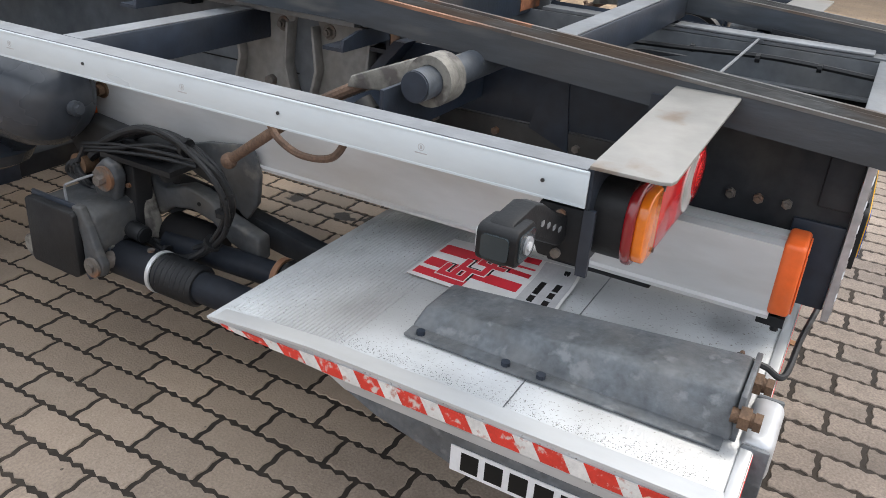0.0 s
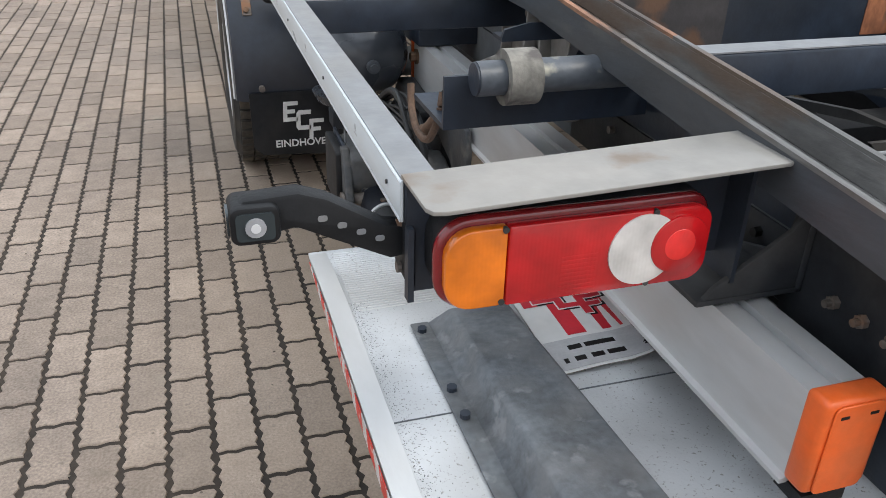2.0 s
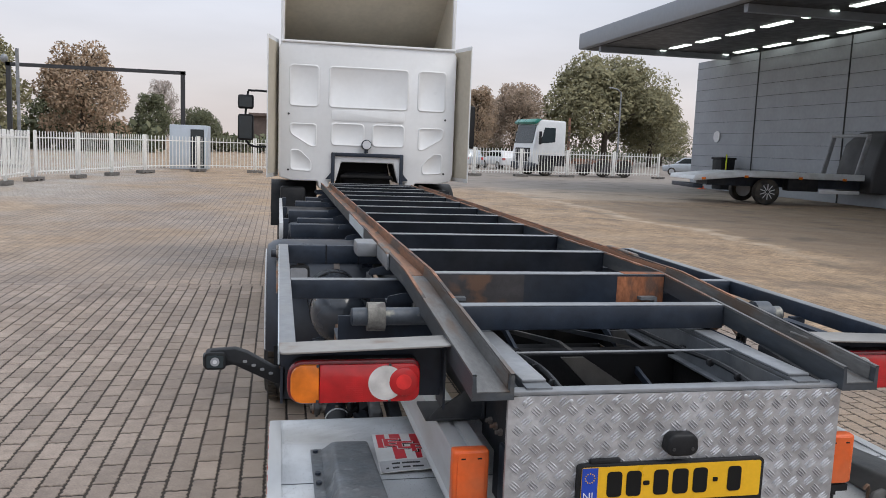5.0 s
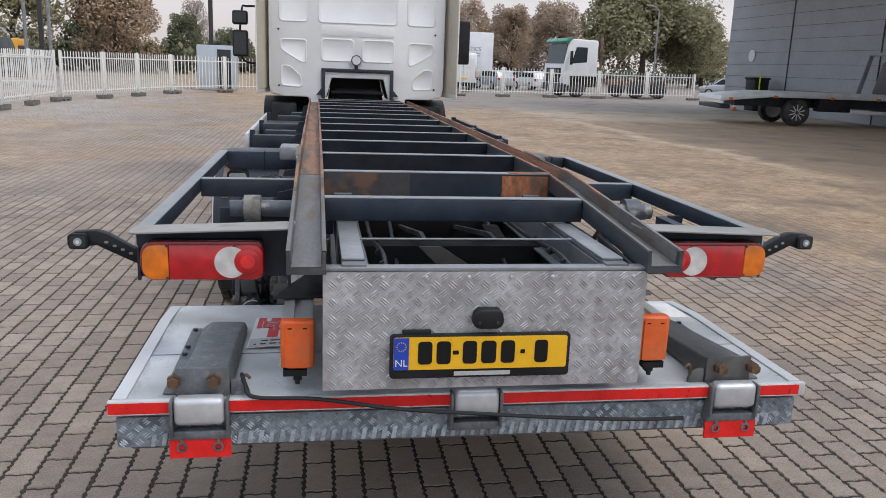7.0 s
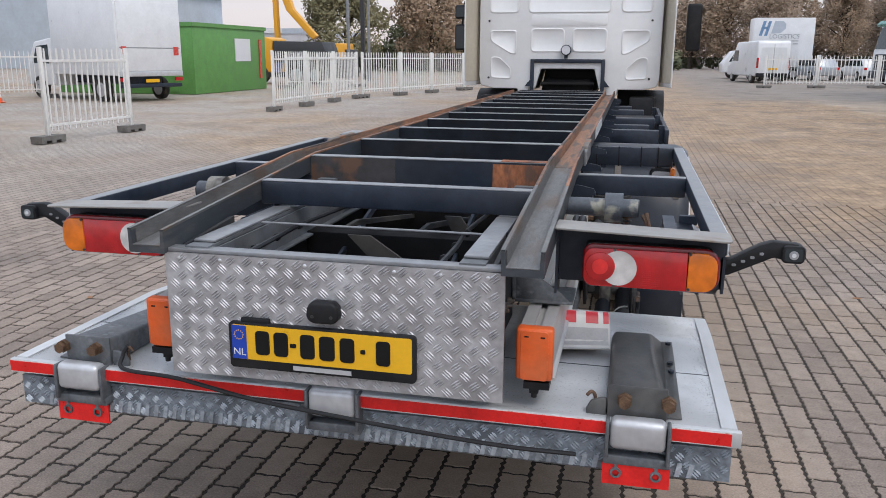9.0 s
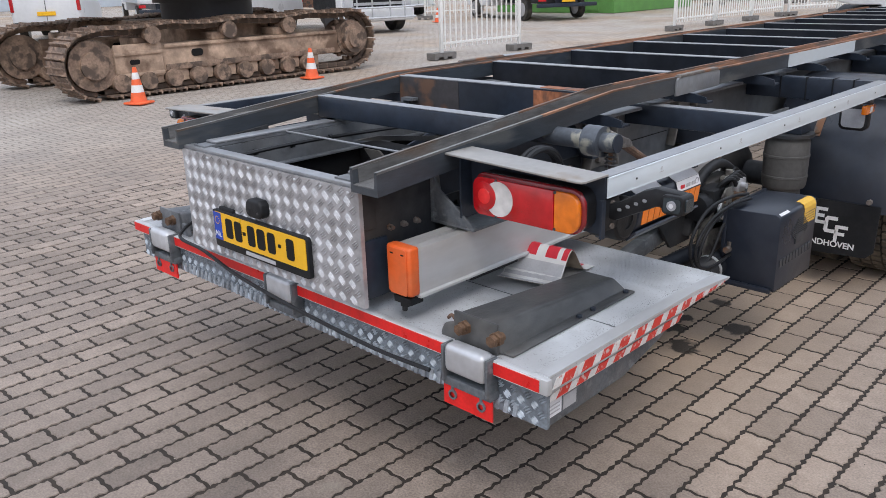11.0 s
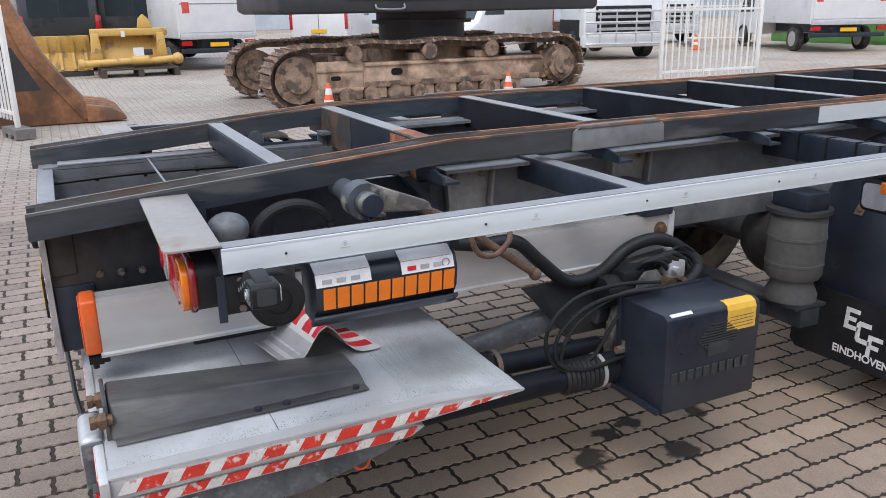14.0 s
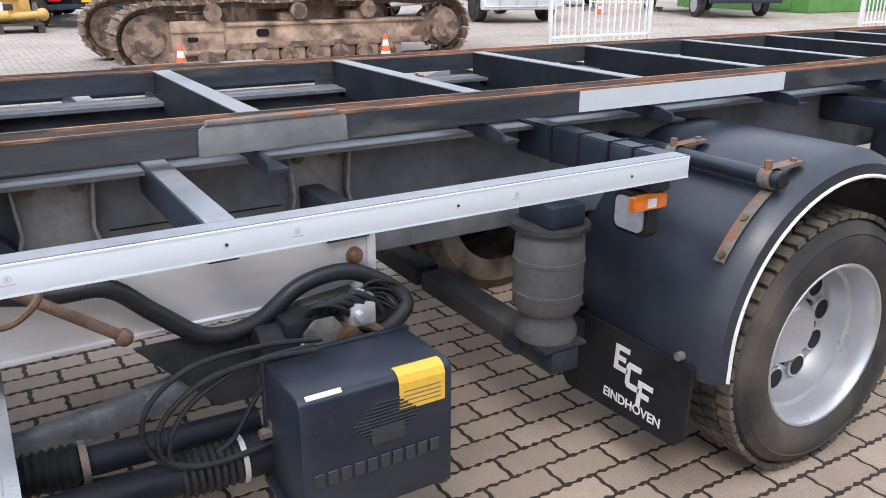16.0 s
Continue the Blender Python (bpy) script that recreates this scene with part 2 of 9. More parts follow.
# dark beam paint as it looks in shade; also the rams' own black
BEAM_SHADE_AND_RAM = mat("black_crossmember_paint", (0.012, 0.015, 0.021), 0.5, 0, 0.3, 5, 0.12, 90, spec=0.16, grime=(0.05, 0.042, 0.036), grime_amount=0.2, grime_scale=4)
CAB_WHITE = mat("white_cab_paint", (0.78, 0.785, 0.785), 0.35, 0, 0.03, 3, 0.02, 80, coat=0.2, grime=(0.5, 0.46, 0.4), grime_amount=0.15, grime_scale=2)
CAB_BEIGE = mat("beige_deflector_inside", (0.52, 0.47, 0.38), 0.6, 0, 0.08, 3, 0.1, 60)
FENCE_WHITE = mat("white_fence_paint", (0.76, 0.75, 0.72), 0.5, 0, 0.06, 4)
CONCRETE = mat("concrete_block", (0.16, 0.15, 0.14), 0.9, 0, 0.25, 8, 0.4, 60)
CONE_ORANGE = mat("orange_cone", (0.8, 0.13, 0.04), 0.5, 0, 0.08, 12)
CONE_WHITE = mat("white_cone_band", (0.72, 0.7, 0.68), 0.45, 0, 0.08, 12)
TRACK_STEEL = mat("muddy_track_steel", (0.26, 0.18, 0.13), 0.75, 0.15, 0.4, 5, 0.4, 40, second=(0.1, 0.072, 0.055), patch=0.3, patch_scale=6)
TRACK_FRAME = mat("dried_mud_on_frame", (0.4, 0.285, 0.205), 0.85, 0, 0.3, 3, 0.35, 30, second=(0.17, 0.11, 0.075), patch=0.36, patch_scale=2.5)
YELLOW = mat("yellow_machine_paint", (0.75, 0.36, 0.02), 0.4, 0, 0.08, 3, 0.04, 60, grime=(0.4, 0.26, 0.1), grime_amount=0.3, grime_scale=3)
YELLOW_FADED = mat("faded_ochre_paint", (0.6, 0.37, 0.09), 0.5, 0, 0.15, 4, 0.06, 60, second=(0.3, 0.19, 0.08), patch=0.1, patch_scale=5, grime=(0.35, 0.25, 0.13), grime_amount=0.5, grime_scale=4)
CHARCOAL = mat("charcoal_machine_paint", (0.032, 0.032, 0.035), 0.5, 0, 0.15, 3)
BUCKET = mat("brown_rusty_bucket", (0.25, 0.115, 0.055), 0.7, 0.1, 0.35, 3, 0.3, 30, second=(0.14, 0.075, 0.045), patch=0.3, patch_scale=2)
WAREHOUSE = mat("pale_grey_cladding", (0.55, 0.54, 0.57), 0.6, 0, 0.06, 1)
GREEN = mat("green_container_paint", (0.115, 0.29, 0.075), 0.5, 0, 0.12, 3)
VAN_WHITE = mat("white_vehicle_paint", (0.72, 0.73, 0.74), 0.35, 0, 0.05, 2, coat=0.2)
LOGO_BLUE = mat("faded_blue_print", (0.16, 0.28, 0.45), 0.5, 0, 0.2, 6)
LOGO_GREY = mat("faded_grey_print", (0.3, 0.32, 0.34), 0.5, 0, 0.15, 6)
VAN_GREY = mat("pale_blue_vehicle_paint", (0.45, 0.5, 0.56), 0.4, 0, 0.06, 2)
CAR_SILVER = mat("silver_car_paint", (0.4, 0.43, 0.46), 0.35, 0.3, 0.05, 2, coat=0.3)
TEAL = mat("green_visor", (0.04, 0.22, 0.17), 0.3, 0, 0.1, 4)
GLASS = mat("dark_glass", (0.03, 0.04, 0.045), 0.08, 0, 0.1, 3)
SHED = mat("grey_cladding", (0.31, 0.33, 0.36), 0.5, 0.1, 0.08, 1.0, 0.05, 10)
SHED_EDGE = mat("grey_fascia", (0.22, 0.24, 0.27), 0.5, 0.1, 0.08, 1.0)
FAR_SHED = mat("pale_far_cladding", (0.45, 0.5, 0.55), 0.6, 0, 0.08, 0.5)
BRICK_FAR = mat("far_brown_roof", (0.11, 0.085, 0.075), 0.9, 0, 0.2, 1)
BARK = mat("bark", (0.07, 0.055, 0.042), 0.9, 0, 0.3, 6, 0.4, 20)
STAY = mat("rusty_grey_bracket", (0.15, 0.13, 0.115), 0.65, 0.2, 0.3, 20, 0.3, 90, second=(0.22, 0.11, 0.06), patch=0.3, patch_scale=12)
LEAF_BROWN = mat("fallen_leaf", (0.28, 0.13, 0.05), 0.7, 0, 0.2, 30)
LAMP_WHITE = mat("clear_lamp_lens", (0.6, 0.61, 0.63), 0.15, 0, 0.05, 30, coat=0.5)


def lens_mat(name, color):
    """Coloured lamp plastic with fine ribs under a gloss skin."""
    m = bpy.data.materials.new(name)
    m.use_nodes = True
    n, l = m.node_tree.nodes, m.node_tree.links
    p = n["Principled BSDF"]
    p.inputs["Base Color"].default_value = (*color, 1)
    p.inputs["Roughness"].default_value = 0.25
    p.inputs["Coat Weight"].default_value = 0.7
    p.inputs["Coat Roughness"].default_value = 0.12
    tc = n.new("ShaderNodeTexCoord")
    w = n.new("ShaderNodeTexWave")
    w.inputs["Scale"].default_value = 60
    w.inputs["Distortion"].default_value = 0.4
    b = n.new("ShaderNodeBump")
    b.inputs["Strength"].default_value, b.inputs["Distance"].default_value = 0.05, 0.002
    l.new(tc.outputs["Object"], w.inputs["Vector"])
    l.new(w.outputs["Fac"], b.inputs["Height"])
    l.new(b.outputs[0], p.inputs["Normal"])
    t = n.new("ShaderNodeTexNoise")
    t.inputs["Scale"].default_value, t.inputs["Detail"].default_value = 22, 4
    l.new(tc.outputs["Object"], t.inputs["Vector"])
    r = n.new("ShaderNodeMapRange")
    for k, x in zip(("From Min", "From Max", "To Min", "To Max"), (0.3, 0.7, 0.72, 1.12)):
        r.inputs[k].default_value = x
    l.new(t.outputs[0], r.inputs["Value"])
    mx = n.new("ShaderNodeMixRGB")
    mx.blend_type = "MULTIPLY"
    mx.inputs[0].default_value = 1.0
    mx.inputs[1].default_value = (*color, 1)
    l.new(r.outputs[0], mx.inputs[2])
    l.new(mx.outputs[0], p.inputs["Base Color"])
    return m


LENS_RED = lens_mat("red_lens", (0.5, 0.008, 0.012))
LENS_BRIGHT = lens_mat("bright_red_lens", (0.8, 0.03, 0.03))
LENS_AMBER = lens_mat("amber_lens", (0.8, 0.19, 0.008))
LENS_CLEAR = lens_mat("milky_lens", (0.68, 0.66, 0.64))
LENS_DARK = lens_mat("dark_red_lens_rim", (0.22, 0.008, 0.012))


def leaf_mat(name, a, b):
    """Foliage whose clumps vary between two colours."""
    m = bpy.data.materials.new(name)
    m.use_nodes = True
    n, l = m.node_tree.nodes, m.node_tree.links
    p = n["Principled BSDF"]
    p.inputs["Roughness"].default_value = 0.8
    g = n.new("ShaderNodeNewGeometry")
    r = n.new("ShaderNodeValToRGB")
    r.color_ramp.elements[0].color = (*a, 1)
    r.color_ramp.elements[1].color = (*b, 1)
    l.new(g.outputs["Random Per Island"], r.inputs[0])
    l.new(r.outputs[0], p.inputs["Base Color"])
    return m


LEAF_GREEN = leaf_mat("dull_green_leaves", (0.16, 0.155, 0.085), (0.255, 0.225, 0.12))
STRIP_LIGHT = mat("lit_strip_lamp", (0.8, 0.82, 0.8), 0.4)
STRIP_LIGHT.node_tree.nodes["Principled BSDF"].inputs["Emission Color"].default_value = (0.9, 1.0, 0.93, 1)
STRIP_LIGHT.node_tree.nodes["Principled BSDF"].inputs["Emission Strength"].default_value = 2.5
MARKER_GLASS = mat("grey_marker_glass", (0.3, 0.31, 0.33), 0.12, 0, 0.1, 30, coat=0.5)
LABEL_RING = mat("grey_label_print", (0.25, 0.25, 0.27), 0.5, 0, 0.05, 30)
VAN_BLACK = mat("black_vehicle_paint", (0.03, 0.032, 0.036), 0.3, 0, 0.06, 2, coat=0.3)
SPRING = mat("dark_spring_steel", (0.05, 0.05, 0.052), 0.45, 0.3, 0.2, 20)
LEAF_AUTUMN = leaf_mat("autumn_leaves", (0.24, 0.18, 0.12), (0.38, 0.265, 0.175))
LEAF_BROWNISH = leaf_mat("brown_leaves", (0.25, 0.19, 0.14), (0.38, 0.28, 0.2))
LEAF_HEDGE = leaf_mat("dark_hedge_leaves", (0.06, 0.075, 0.04), (0.15, 0.15, 0.08))
TWIGS = leaf_mat("bare_twigs", (0.25, 0.21, 0.18), (0.4, 0.34, 0.3))

PAVER_L, PAVER_W = 0.2265, 0.1142


def paving_mat(name, joints):
    """Concrete paving; with joints, the bond goes on where single stones can no longer be told apart. Mud lies over the front right of the yard."""
    m = bpy.data.materials.new(name)
    m.use_nodes = True
    n, l = m.node_tree.nodes, m.node_tree.links
    p = n["Principled BSDF"]
    geo = n.new("ShaderNodeNewGeometry")
    sep = n.new("ShaderNodeSeparateXYZ")
    l.new(geo.outputs["Position"], sep.inputs[0])

    def noise_node(s, d=5.0):
        t = n.new("ShaderNodeTexNoise")
        t.inputs["Scale"].default_value, t.inputs["Detail"].default_value = s, d
        l.new(geo.outputs["Position"], t.inputs["Vector"])
        return t.outputs[0]

    def ranged(v, a, b, c, d):
        r = n.new("ShaderNodeMapRange")
        for k, x in zip(("From Min", "From Max", "To Min", "To Max"), (a, b, c, d)):
            r.inputs[k].default_value = x
        l.new(v, r.inputs["Value"])
        return r.outputs[0]

    def math_node(op, a, b):
        x = n.new("ShaderNodeMath")
        x.operation = op
        for slot, v in ((0, a), (1, b)):
            if isinstance(v, (int, float)):
                x.inputs[slot].default_value = v
            else:
                l.new(v, x.inputs[slot])
        return x.outputs[0]

    def mix(kind, fac, a, b):
        x = n.new("ShaderNodeMixRGB")
        x.blend_type = kind
        for slot, v in zip((0, 1, 2), (fac, a, b)):
            if isinstance(v, (int, float)):
                x.inputs[slot].default_value = v if slot == 0 else (v, v, v, 1)
            elif isinstance(v, tuple):
                x.inputs[slot].default_value = (*v, 1)
            else:
                l.new(v, x.inputs[slot])
        return x.outputs[0]

    stone = mix("MIX", ranged(noise_node(1.1, 6), 0.35, 0.7, 0, 1), (0.305, 0.243, 0.198), (0.223, 0.179, 0.15))
    stone = mix("MULTIPLY", 1.0, stone, ranged(noise_node(130, 4), 0.3, 0.7, 0.72, 1.26))
    stone = mix("MULTIPLY", 1.0, stone, ranged(noise_node(14, 4), 0.3, 0.7, 0.86, 1.12))
    stone = mix("MIX", ranged(noise_node(200, 2), 0.68, 0.76, 0, 0.45), stone, (0.42, 0.38, 0.32))
    stone = mix("MIX", ranged(noise_node(120, 2), 0.68, 0.76, 0, 0.6), stone, (0.1, 0.083, 0.066))
    stone = mix("MIX", ranged(noise_node(9, 5), 0.62, 0.74, 0, 0.4), stone, (0.15, 0.118, 0.088))
    stone = mix("MIX", ranged(noise_node(4.5, 6), 0.64, 0.72, 0, 0.4), stone, (0.37, 0.325, 0.265))
    stone = mix("MIX", ranged(noise_node(45, 5), 0.63, 0.72, 0, 0.5), stone, (0.12, 0.105, 0.09))
    # darker behind the tail: dimmer light in the stone's colour, plus damp tyre streaks
    rear_dark = math_node("MULTIPLY", ranged(sep.outputs["Y"], 1.0, -1.5, 0, 1), ranged(sep.outputs["X"], 1.2, -0.8, 0, 1))
    stone = mix("MIX", math_node("MULTIPLY", rear_dark, ranged(noise_node(0.9, 6), 0.3, 0.62, 0.25, 0.75)), stone, (0.155, 0.128, 0.108))
    stone = mix("MIX", math_node("MULTIPLY", rear_dark, ranged(noise_node(1.8, 7), 0.58, 0.66, 0, 0.6)), stone, (0.075, 0.064, 0.055))
    # paving under the chassis painted lighter and sandier, offsetting the deep shade there
    aside = math_node("ABSOLUTE", sep.outputs["X"], 0)
    under_light = math_node("MULTIPLY", ranged(aside, 1.75, 0.7, 0, 0.7), ranged(sep.outputs["Y"], 0.4, 1.1, 0, 1))
    stone = mix("MIX", math_node("MULTIPLY", under_light, ranged(noise_node(1.6, 5), 0.25, 0.6, 0.5, 1)), stone, (0.43, 0.325, 0.235))
    # dry dusty paving towards the parked machines
    dusty = math_node("MULTIPLY", ranged(sep.outputs["X"], -8, -4.0, 0.8, 0), ranged(noise_node(0.5, 5), 0.25, 0.6, 0.5, 1))
    stone = mix("MIX", dusty, stone, (0.4, 0.365, 0.325))
    if joints:
        mp = n.new("ShaderNodeMapping")
        mp.inputs["Rotation"].default_value = (0, 0, radians(90))
        jig = n.new("ShaderNodeMixRGB")
        jig.blend_type = "ADD"
        jig.inputs[0].default_value = 0.012
        jn = n.new("ShaderNodeTexNoise")
        jn.inputs["Scale"].default_value = 28
        l.new(geo.outputs["Position"], jn.inputs["Vector"])
        l.new(geo.outputs["Position"], jig.inputs[1])
        l.new(jn.outputs["Color"], jig.inputs[2])
        l.new(jig.outputs[0], mp.inputs[0])
        br = n.new("ShaderNodeTexBrick")
        for k, v in (("Scale", 1.0), ("Mortar Size", 0.0085), ("Mortar Smooth", 0.25), ("Brick Width", PAVER_L), ("Row Height", PAVER_W), ("Bias", 0.0)):
            br.inputs[k].default_value = v
        br.inputs["Color1"].default_value = (0.9, 0.9, 0.9, 1)
        br.inputs["Color2"].default_value = (1.1, 1.08, 1.06, 1)
        br.inputs["Mortar"].default_value = (0.4, 0.37, 0.34, 1)
        l.new(mp.outputs[0], br.inputs["Vector"])
        stone = mix("MULTIPLY", 1.0, stone, br.outputs["Color"])
    else:
        info = n.new("ShaderNodeObjectInfo")
        isl = geo.outputs["Random Per Island"]
        both = math_node("FRACT", math_node("ADD", info.outputs["Random"], isl), 0)
        stone = mix("MULTIPLY", 1.0, stone, ranged(both, 0, 1, 0.82, 1.15))
    # mud and sand over the front right, thinning out in patches elsewhere
    edge = math_node("ADD", math_node("MULTIPLY", sep.outputs["X"], 0.35), math_node("MULTIPLY", sep.outputs["Y"], 0.1))
    edge = math_node("ADD", edge, ranged(noise_node(0.35, 5), 0.2, 0.8, -1.1, 1.1))
    mud = ranged(edge, 0.9, 2.1, 0, 0.9)
    patches = ranged(noise_node(0.22, 6), 0.44, 0.62, 0, 0.72)
    far = ranged(sep.outputs["Y"], 4, 12, 0, 1)
    mud = math_node("MAXIMUM", mud, math_node("MULTIPLY", patches, far))
    soil = mix("MIX", ranged(noise_node(0.8, 7), 0.3, 0.7, 0, 1), (0.31, 0.207, 0.122), (0.43, 0.303, 0.188))
    soil = mix("MULTIPLY", 1.0, soil, ranged(noise_node(5, 6), 0.3, 0.7, 0.66, 1.26))
    soil = mix("MULTIPLY", 1.0, soil, ranged(noise_node(28, 5), 0.3, 0.7, 0.72, 1.22))
    stretch = n.new("ShaderNodeMapping")
    stretch.inputs["Rotation"].default_value = (0, 0, radians(22))
    stretch.inputs["Scale"].default_value = (0.9, 0.45, 1)
    l.new(geo.outputs["Position"], stretch.inputs[0])
    ruts = n.new("ShaderNodeTexNoise")
    ruts.inputs["Scale"].default_value, ruts.inputs["Detail"].default_value = 1.1, 6
    l.new(stretch.outputs[0], ruts.inputs["Vector"])
    soil = mix("MIX", ranged(ruts.outputs[0], 0.52, 0.68, 0, 0.7), soil, (0.17, 0.122, 0.085))
    soil = mix("MIX", ranged(noise_node(1.7, 8), 0.5, 0.66, 0, 0.55), soil, (0.2, 0.14, 0.095))
    if joints:
        soil = mix("MULTIPLY", ranged(noise_node(0.6, 5), 0.3, 0.7, 0.75, 0.2), soil, br.outputs["Color"])
    col = mix("MIX", mud, stone, soil)
    # grey asphalt lane in front of the fence and bare earth beyond a pale ridge of sand
    wander = ranged(noise_node(0.45, 6), 0.2, 0.8, -0.9, 0.9)
    across = math_node("ADD", math_node("SUBTRACT", sep.outputs["X"], math_node("MULTIPLY", sep.outputs["Y"], -0.04)), wander)
    earth = math_node("MULTIPLY", ranged(across, 8.7, 9.3, 0, 0.75), ranged(sep.outputs["Y"], 24, 21, 0, 1))
    col = mix("MIX", earth, col, (0.2, 0.145, 0.1))
    ridge = math_node("MULTIPLY", math_node("MULTIPLY", ranged(across, 8.2, 8.5, 0, 1), ranged(across, 8.7, 8.95, 1, 0)), ranged(noise_node(1.5, 6), 0.4, 0.6, 0.15, 0.8))
    ridge = math_node("MULTIPLY", ridge, ranged(sep.outputs["Y"], 9, 12, 0, 1))
    col = mix("MIX", ridge, col, (0.47, 0.375, 0.28))
    flat = math_node("MULTIPLY", ranged(across, 8.6, 9.0, 0, 0.6), ranged(math_node("ADD", sep.outputs["Y"], wander), 23.5, 24.5, 0, 1))
    col = mix("MIX", flat, col, (0.4, 0.33, 0.26))
    lane = ranged(math_node("ADD", sep.outputs["Y"], math_node("MULTIPLY", wander, 2.0)), 27.5, 31.0, 0, 0.8)
    lane = math_node("MULTIPLY", lane, ranged(sep.outputs["X"], 2, 5, 0, 1))
    col = mix("MIX", lane, col, (0.2, 0.175, 0.155))
    # damp dark smears
    blot = math_node("MULTIPLY", ranged(noise_node(0.75, 7), 0.57, 0.66, 0, 0.55), ranged(sep.outputs["X"], 2.5, 4.5, 0, 1))
    col = mix("MIX", blot, col, (0.1, 0.08, 0.062))
    wet = ranged(noise_node(0.55, 6), 0.66, 0.76, 0, 0.45)
    col = mix("MIX", wet, col, (0.06, 0.052, 0.046))
    # oil drips beside the power pack
    for ox, oy, r in ((0.672, 1.61, 0.075), (0.771, 1.935, 0.072), (0.559, 1.76, 0.045), (0.522, 1.89, 0.048), (0.567, 2.18, 0.05)):
        d = n.new("ShaderNodeVectorMath")
        d.operation = "DISTANCE"
        l.new(geo.outputs["Position"], d.inputs[0])
        d.inputs[1].default_value = (ox, oy, 0)
        dd = math_node("ADD", d.outputs["Value"], ranged(noise_node(18, 3), 0.3, 0.7, -0.025, 0.025))
        col = mix("MIX", ranged(dd, r * 0.7, r * 1.0, 0.92, 0), col, (0.018, 0.015, 0.013))
    l.new(col, p.inputs["Base Color"])
    l.new(ranged(noise_node(0.9, 4), 0.3, 0.7, 0.62, 0.9), p.inputs["Roughness"])
    b = n.new("ShaderNodeBump")
    b.inputs["Strength"].default_value, b.inputs["Distance"].default_value = 0.5, 0.004
    l.new(noise_node(150, 5), b.inputs["Height"])
    l.new(b.outputs[0], p.inputs["Normal"])
    return m


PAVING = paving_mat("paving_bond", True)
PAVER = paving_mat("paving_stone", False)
JOINT_SAND = mat("damp_joint_sand", (0.033, 0.025, 0.019), 0.9, 0, 0.35, 6, 0.4, 80)


# ---- mesh helpers ----
class Build:
    """Collects solids in one bmesh."""

    def __init__(self):
        self.bm = bmesh.new()

    def box(self, x0, x1, y0, y1, z0, z1, turn=None):
        m = Matrix.Translation(((x0 + x1) / 2, (y0 + y1) / 2, (z0 + z1) / 2)) @ (turn or Matrix()) @ Matrix.Diagonal((abs(x1 - x0), abs(y1 - y0), abs(z1 - z0), 1))
        bmesh.ops.create_cube(self.bm, size=1, matrix=m)
        return self

    def cyl(self, a, b, r, r2=None, n=18, caps=True):
        a, b = Vector(a), Vector(b)
        d = b - a
        m = Matrix.Translation((a + b) / 2) @ d.to_track_quat("Z", "Y").to_matrix().to_4x4()
        bmesh.ops.create_cone(self.bm, cap_ends=caps, segments=n, radius1=r, radius2=r if r2 is None else r2, depth=d.length, matrix=m)
        return self

    def ball(self, c, r, sx=1, sy=1, sz=1, n=16):
        m = Matrix.Translation(c) @ Matrix.Diagonal((sx, sy, sz, 1))
        bmesh.ops.create_uvsphere(self.bm, u_segments=n, v_segments=n // 2 + 2, radius=r, matrix=m)
        return self

    def prism(self, outline, axis, a, b):
        """A plane outline pushed from a to b along an axis. For x the outline is (y, z), for y (x, z), for z (x, y)."""
        put = {"x": lambda u, v, w: (w, u, v), "y": lambda u, v, w: (u, w, v), "z": lambda u, v, w: (u, v, w)}[axis]
        lo = [self.bm.verts.new(put(u, v, a)) for u, v in outline]
        hi = [self.bm.verts.new(put(u, v, b)) for u, v in outline]
        n = len(outline)
        made = [self.bm.faces.new(lo), self.bm.faces.new(hi)]
        for i in range(n):
            made.append(self.bm.faces.new((lo[i], lo[(i + 1) % n], hi[(i + 1) % n], hi[i])))
        bmesh.ops.recalc_face_normals(self.bm, faces=made)
        return self

    def tube(self, pts, r, n=8, ribs=0.0, step=0.0):
        """A round bar along a smooth line through pts; ribs makes it corrugated."""
        line = smooth_line(pts, 8)
        if step:
            line = resample(line, step)
        rings, up = [], Vector((0, 0, 1))
        for i, p in enumerate(line):
            d = (line[min(i + 1, len(line) - 1)] - line[max(i - 1, 0)]).normalized()
            side = d.cross(up if abs(d.z) < 0.95 else Vector((1, 0, 0))).normalized()
            top = side.cross(d)
            rr = r * (1 + (ribs if i % 2 else -ribs))
            rings.append([self.bm.verts.new(p + rr * (math.cos(k * math.tau / n) * side + math.sin(k * math.tau / n) * top)) for k in range(n)])
        made = []
        for u, v in zip(rings, rings[1:]):
            for k in range(n):
                made.append(self.bm.faces.new((u[k], u[(k + 1) % n], v[(k + 1) % n], v[k])))
        made += [self.bm.faces.new(rings[0]), self.bm.faces.new(rings[-1])]
        bmesh.ops.recalc_face_normals(self.bm, faces=made)
        return self

    def lathe(self, profile, centre, axis="x", n=40, a0=0.0, a1=math.tau):
        """Turns (along, radius) points about an axis through centre."""
        whole = abs(a1 - a0 - math.tau) < 1e-6
        count = n if whole else n + 1
        c = Vector(centre)
        rings = []
        for along, r in profile:
            ring = []
            for k in range(count):
                a = a0 + (a1 - a0) * k / n
                u, v = r * math.cos(a), r * math.sin(a)
                ring.append(self.bm.verts.new(c + Vector({"x": (along, u, v), "y": (u, along, v), "z": (u, v, along)}[axis])))
            rings.append(ring)
        made = []
        for p, q in zip(rings, rings[1:]):
            for k in range(n):
                j = (k + 1) % count
                made.append(self.bm.faces.new((p[k], p[j], q[j], q[k])))
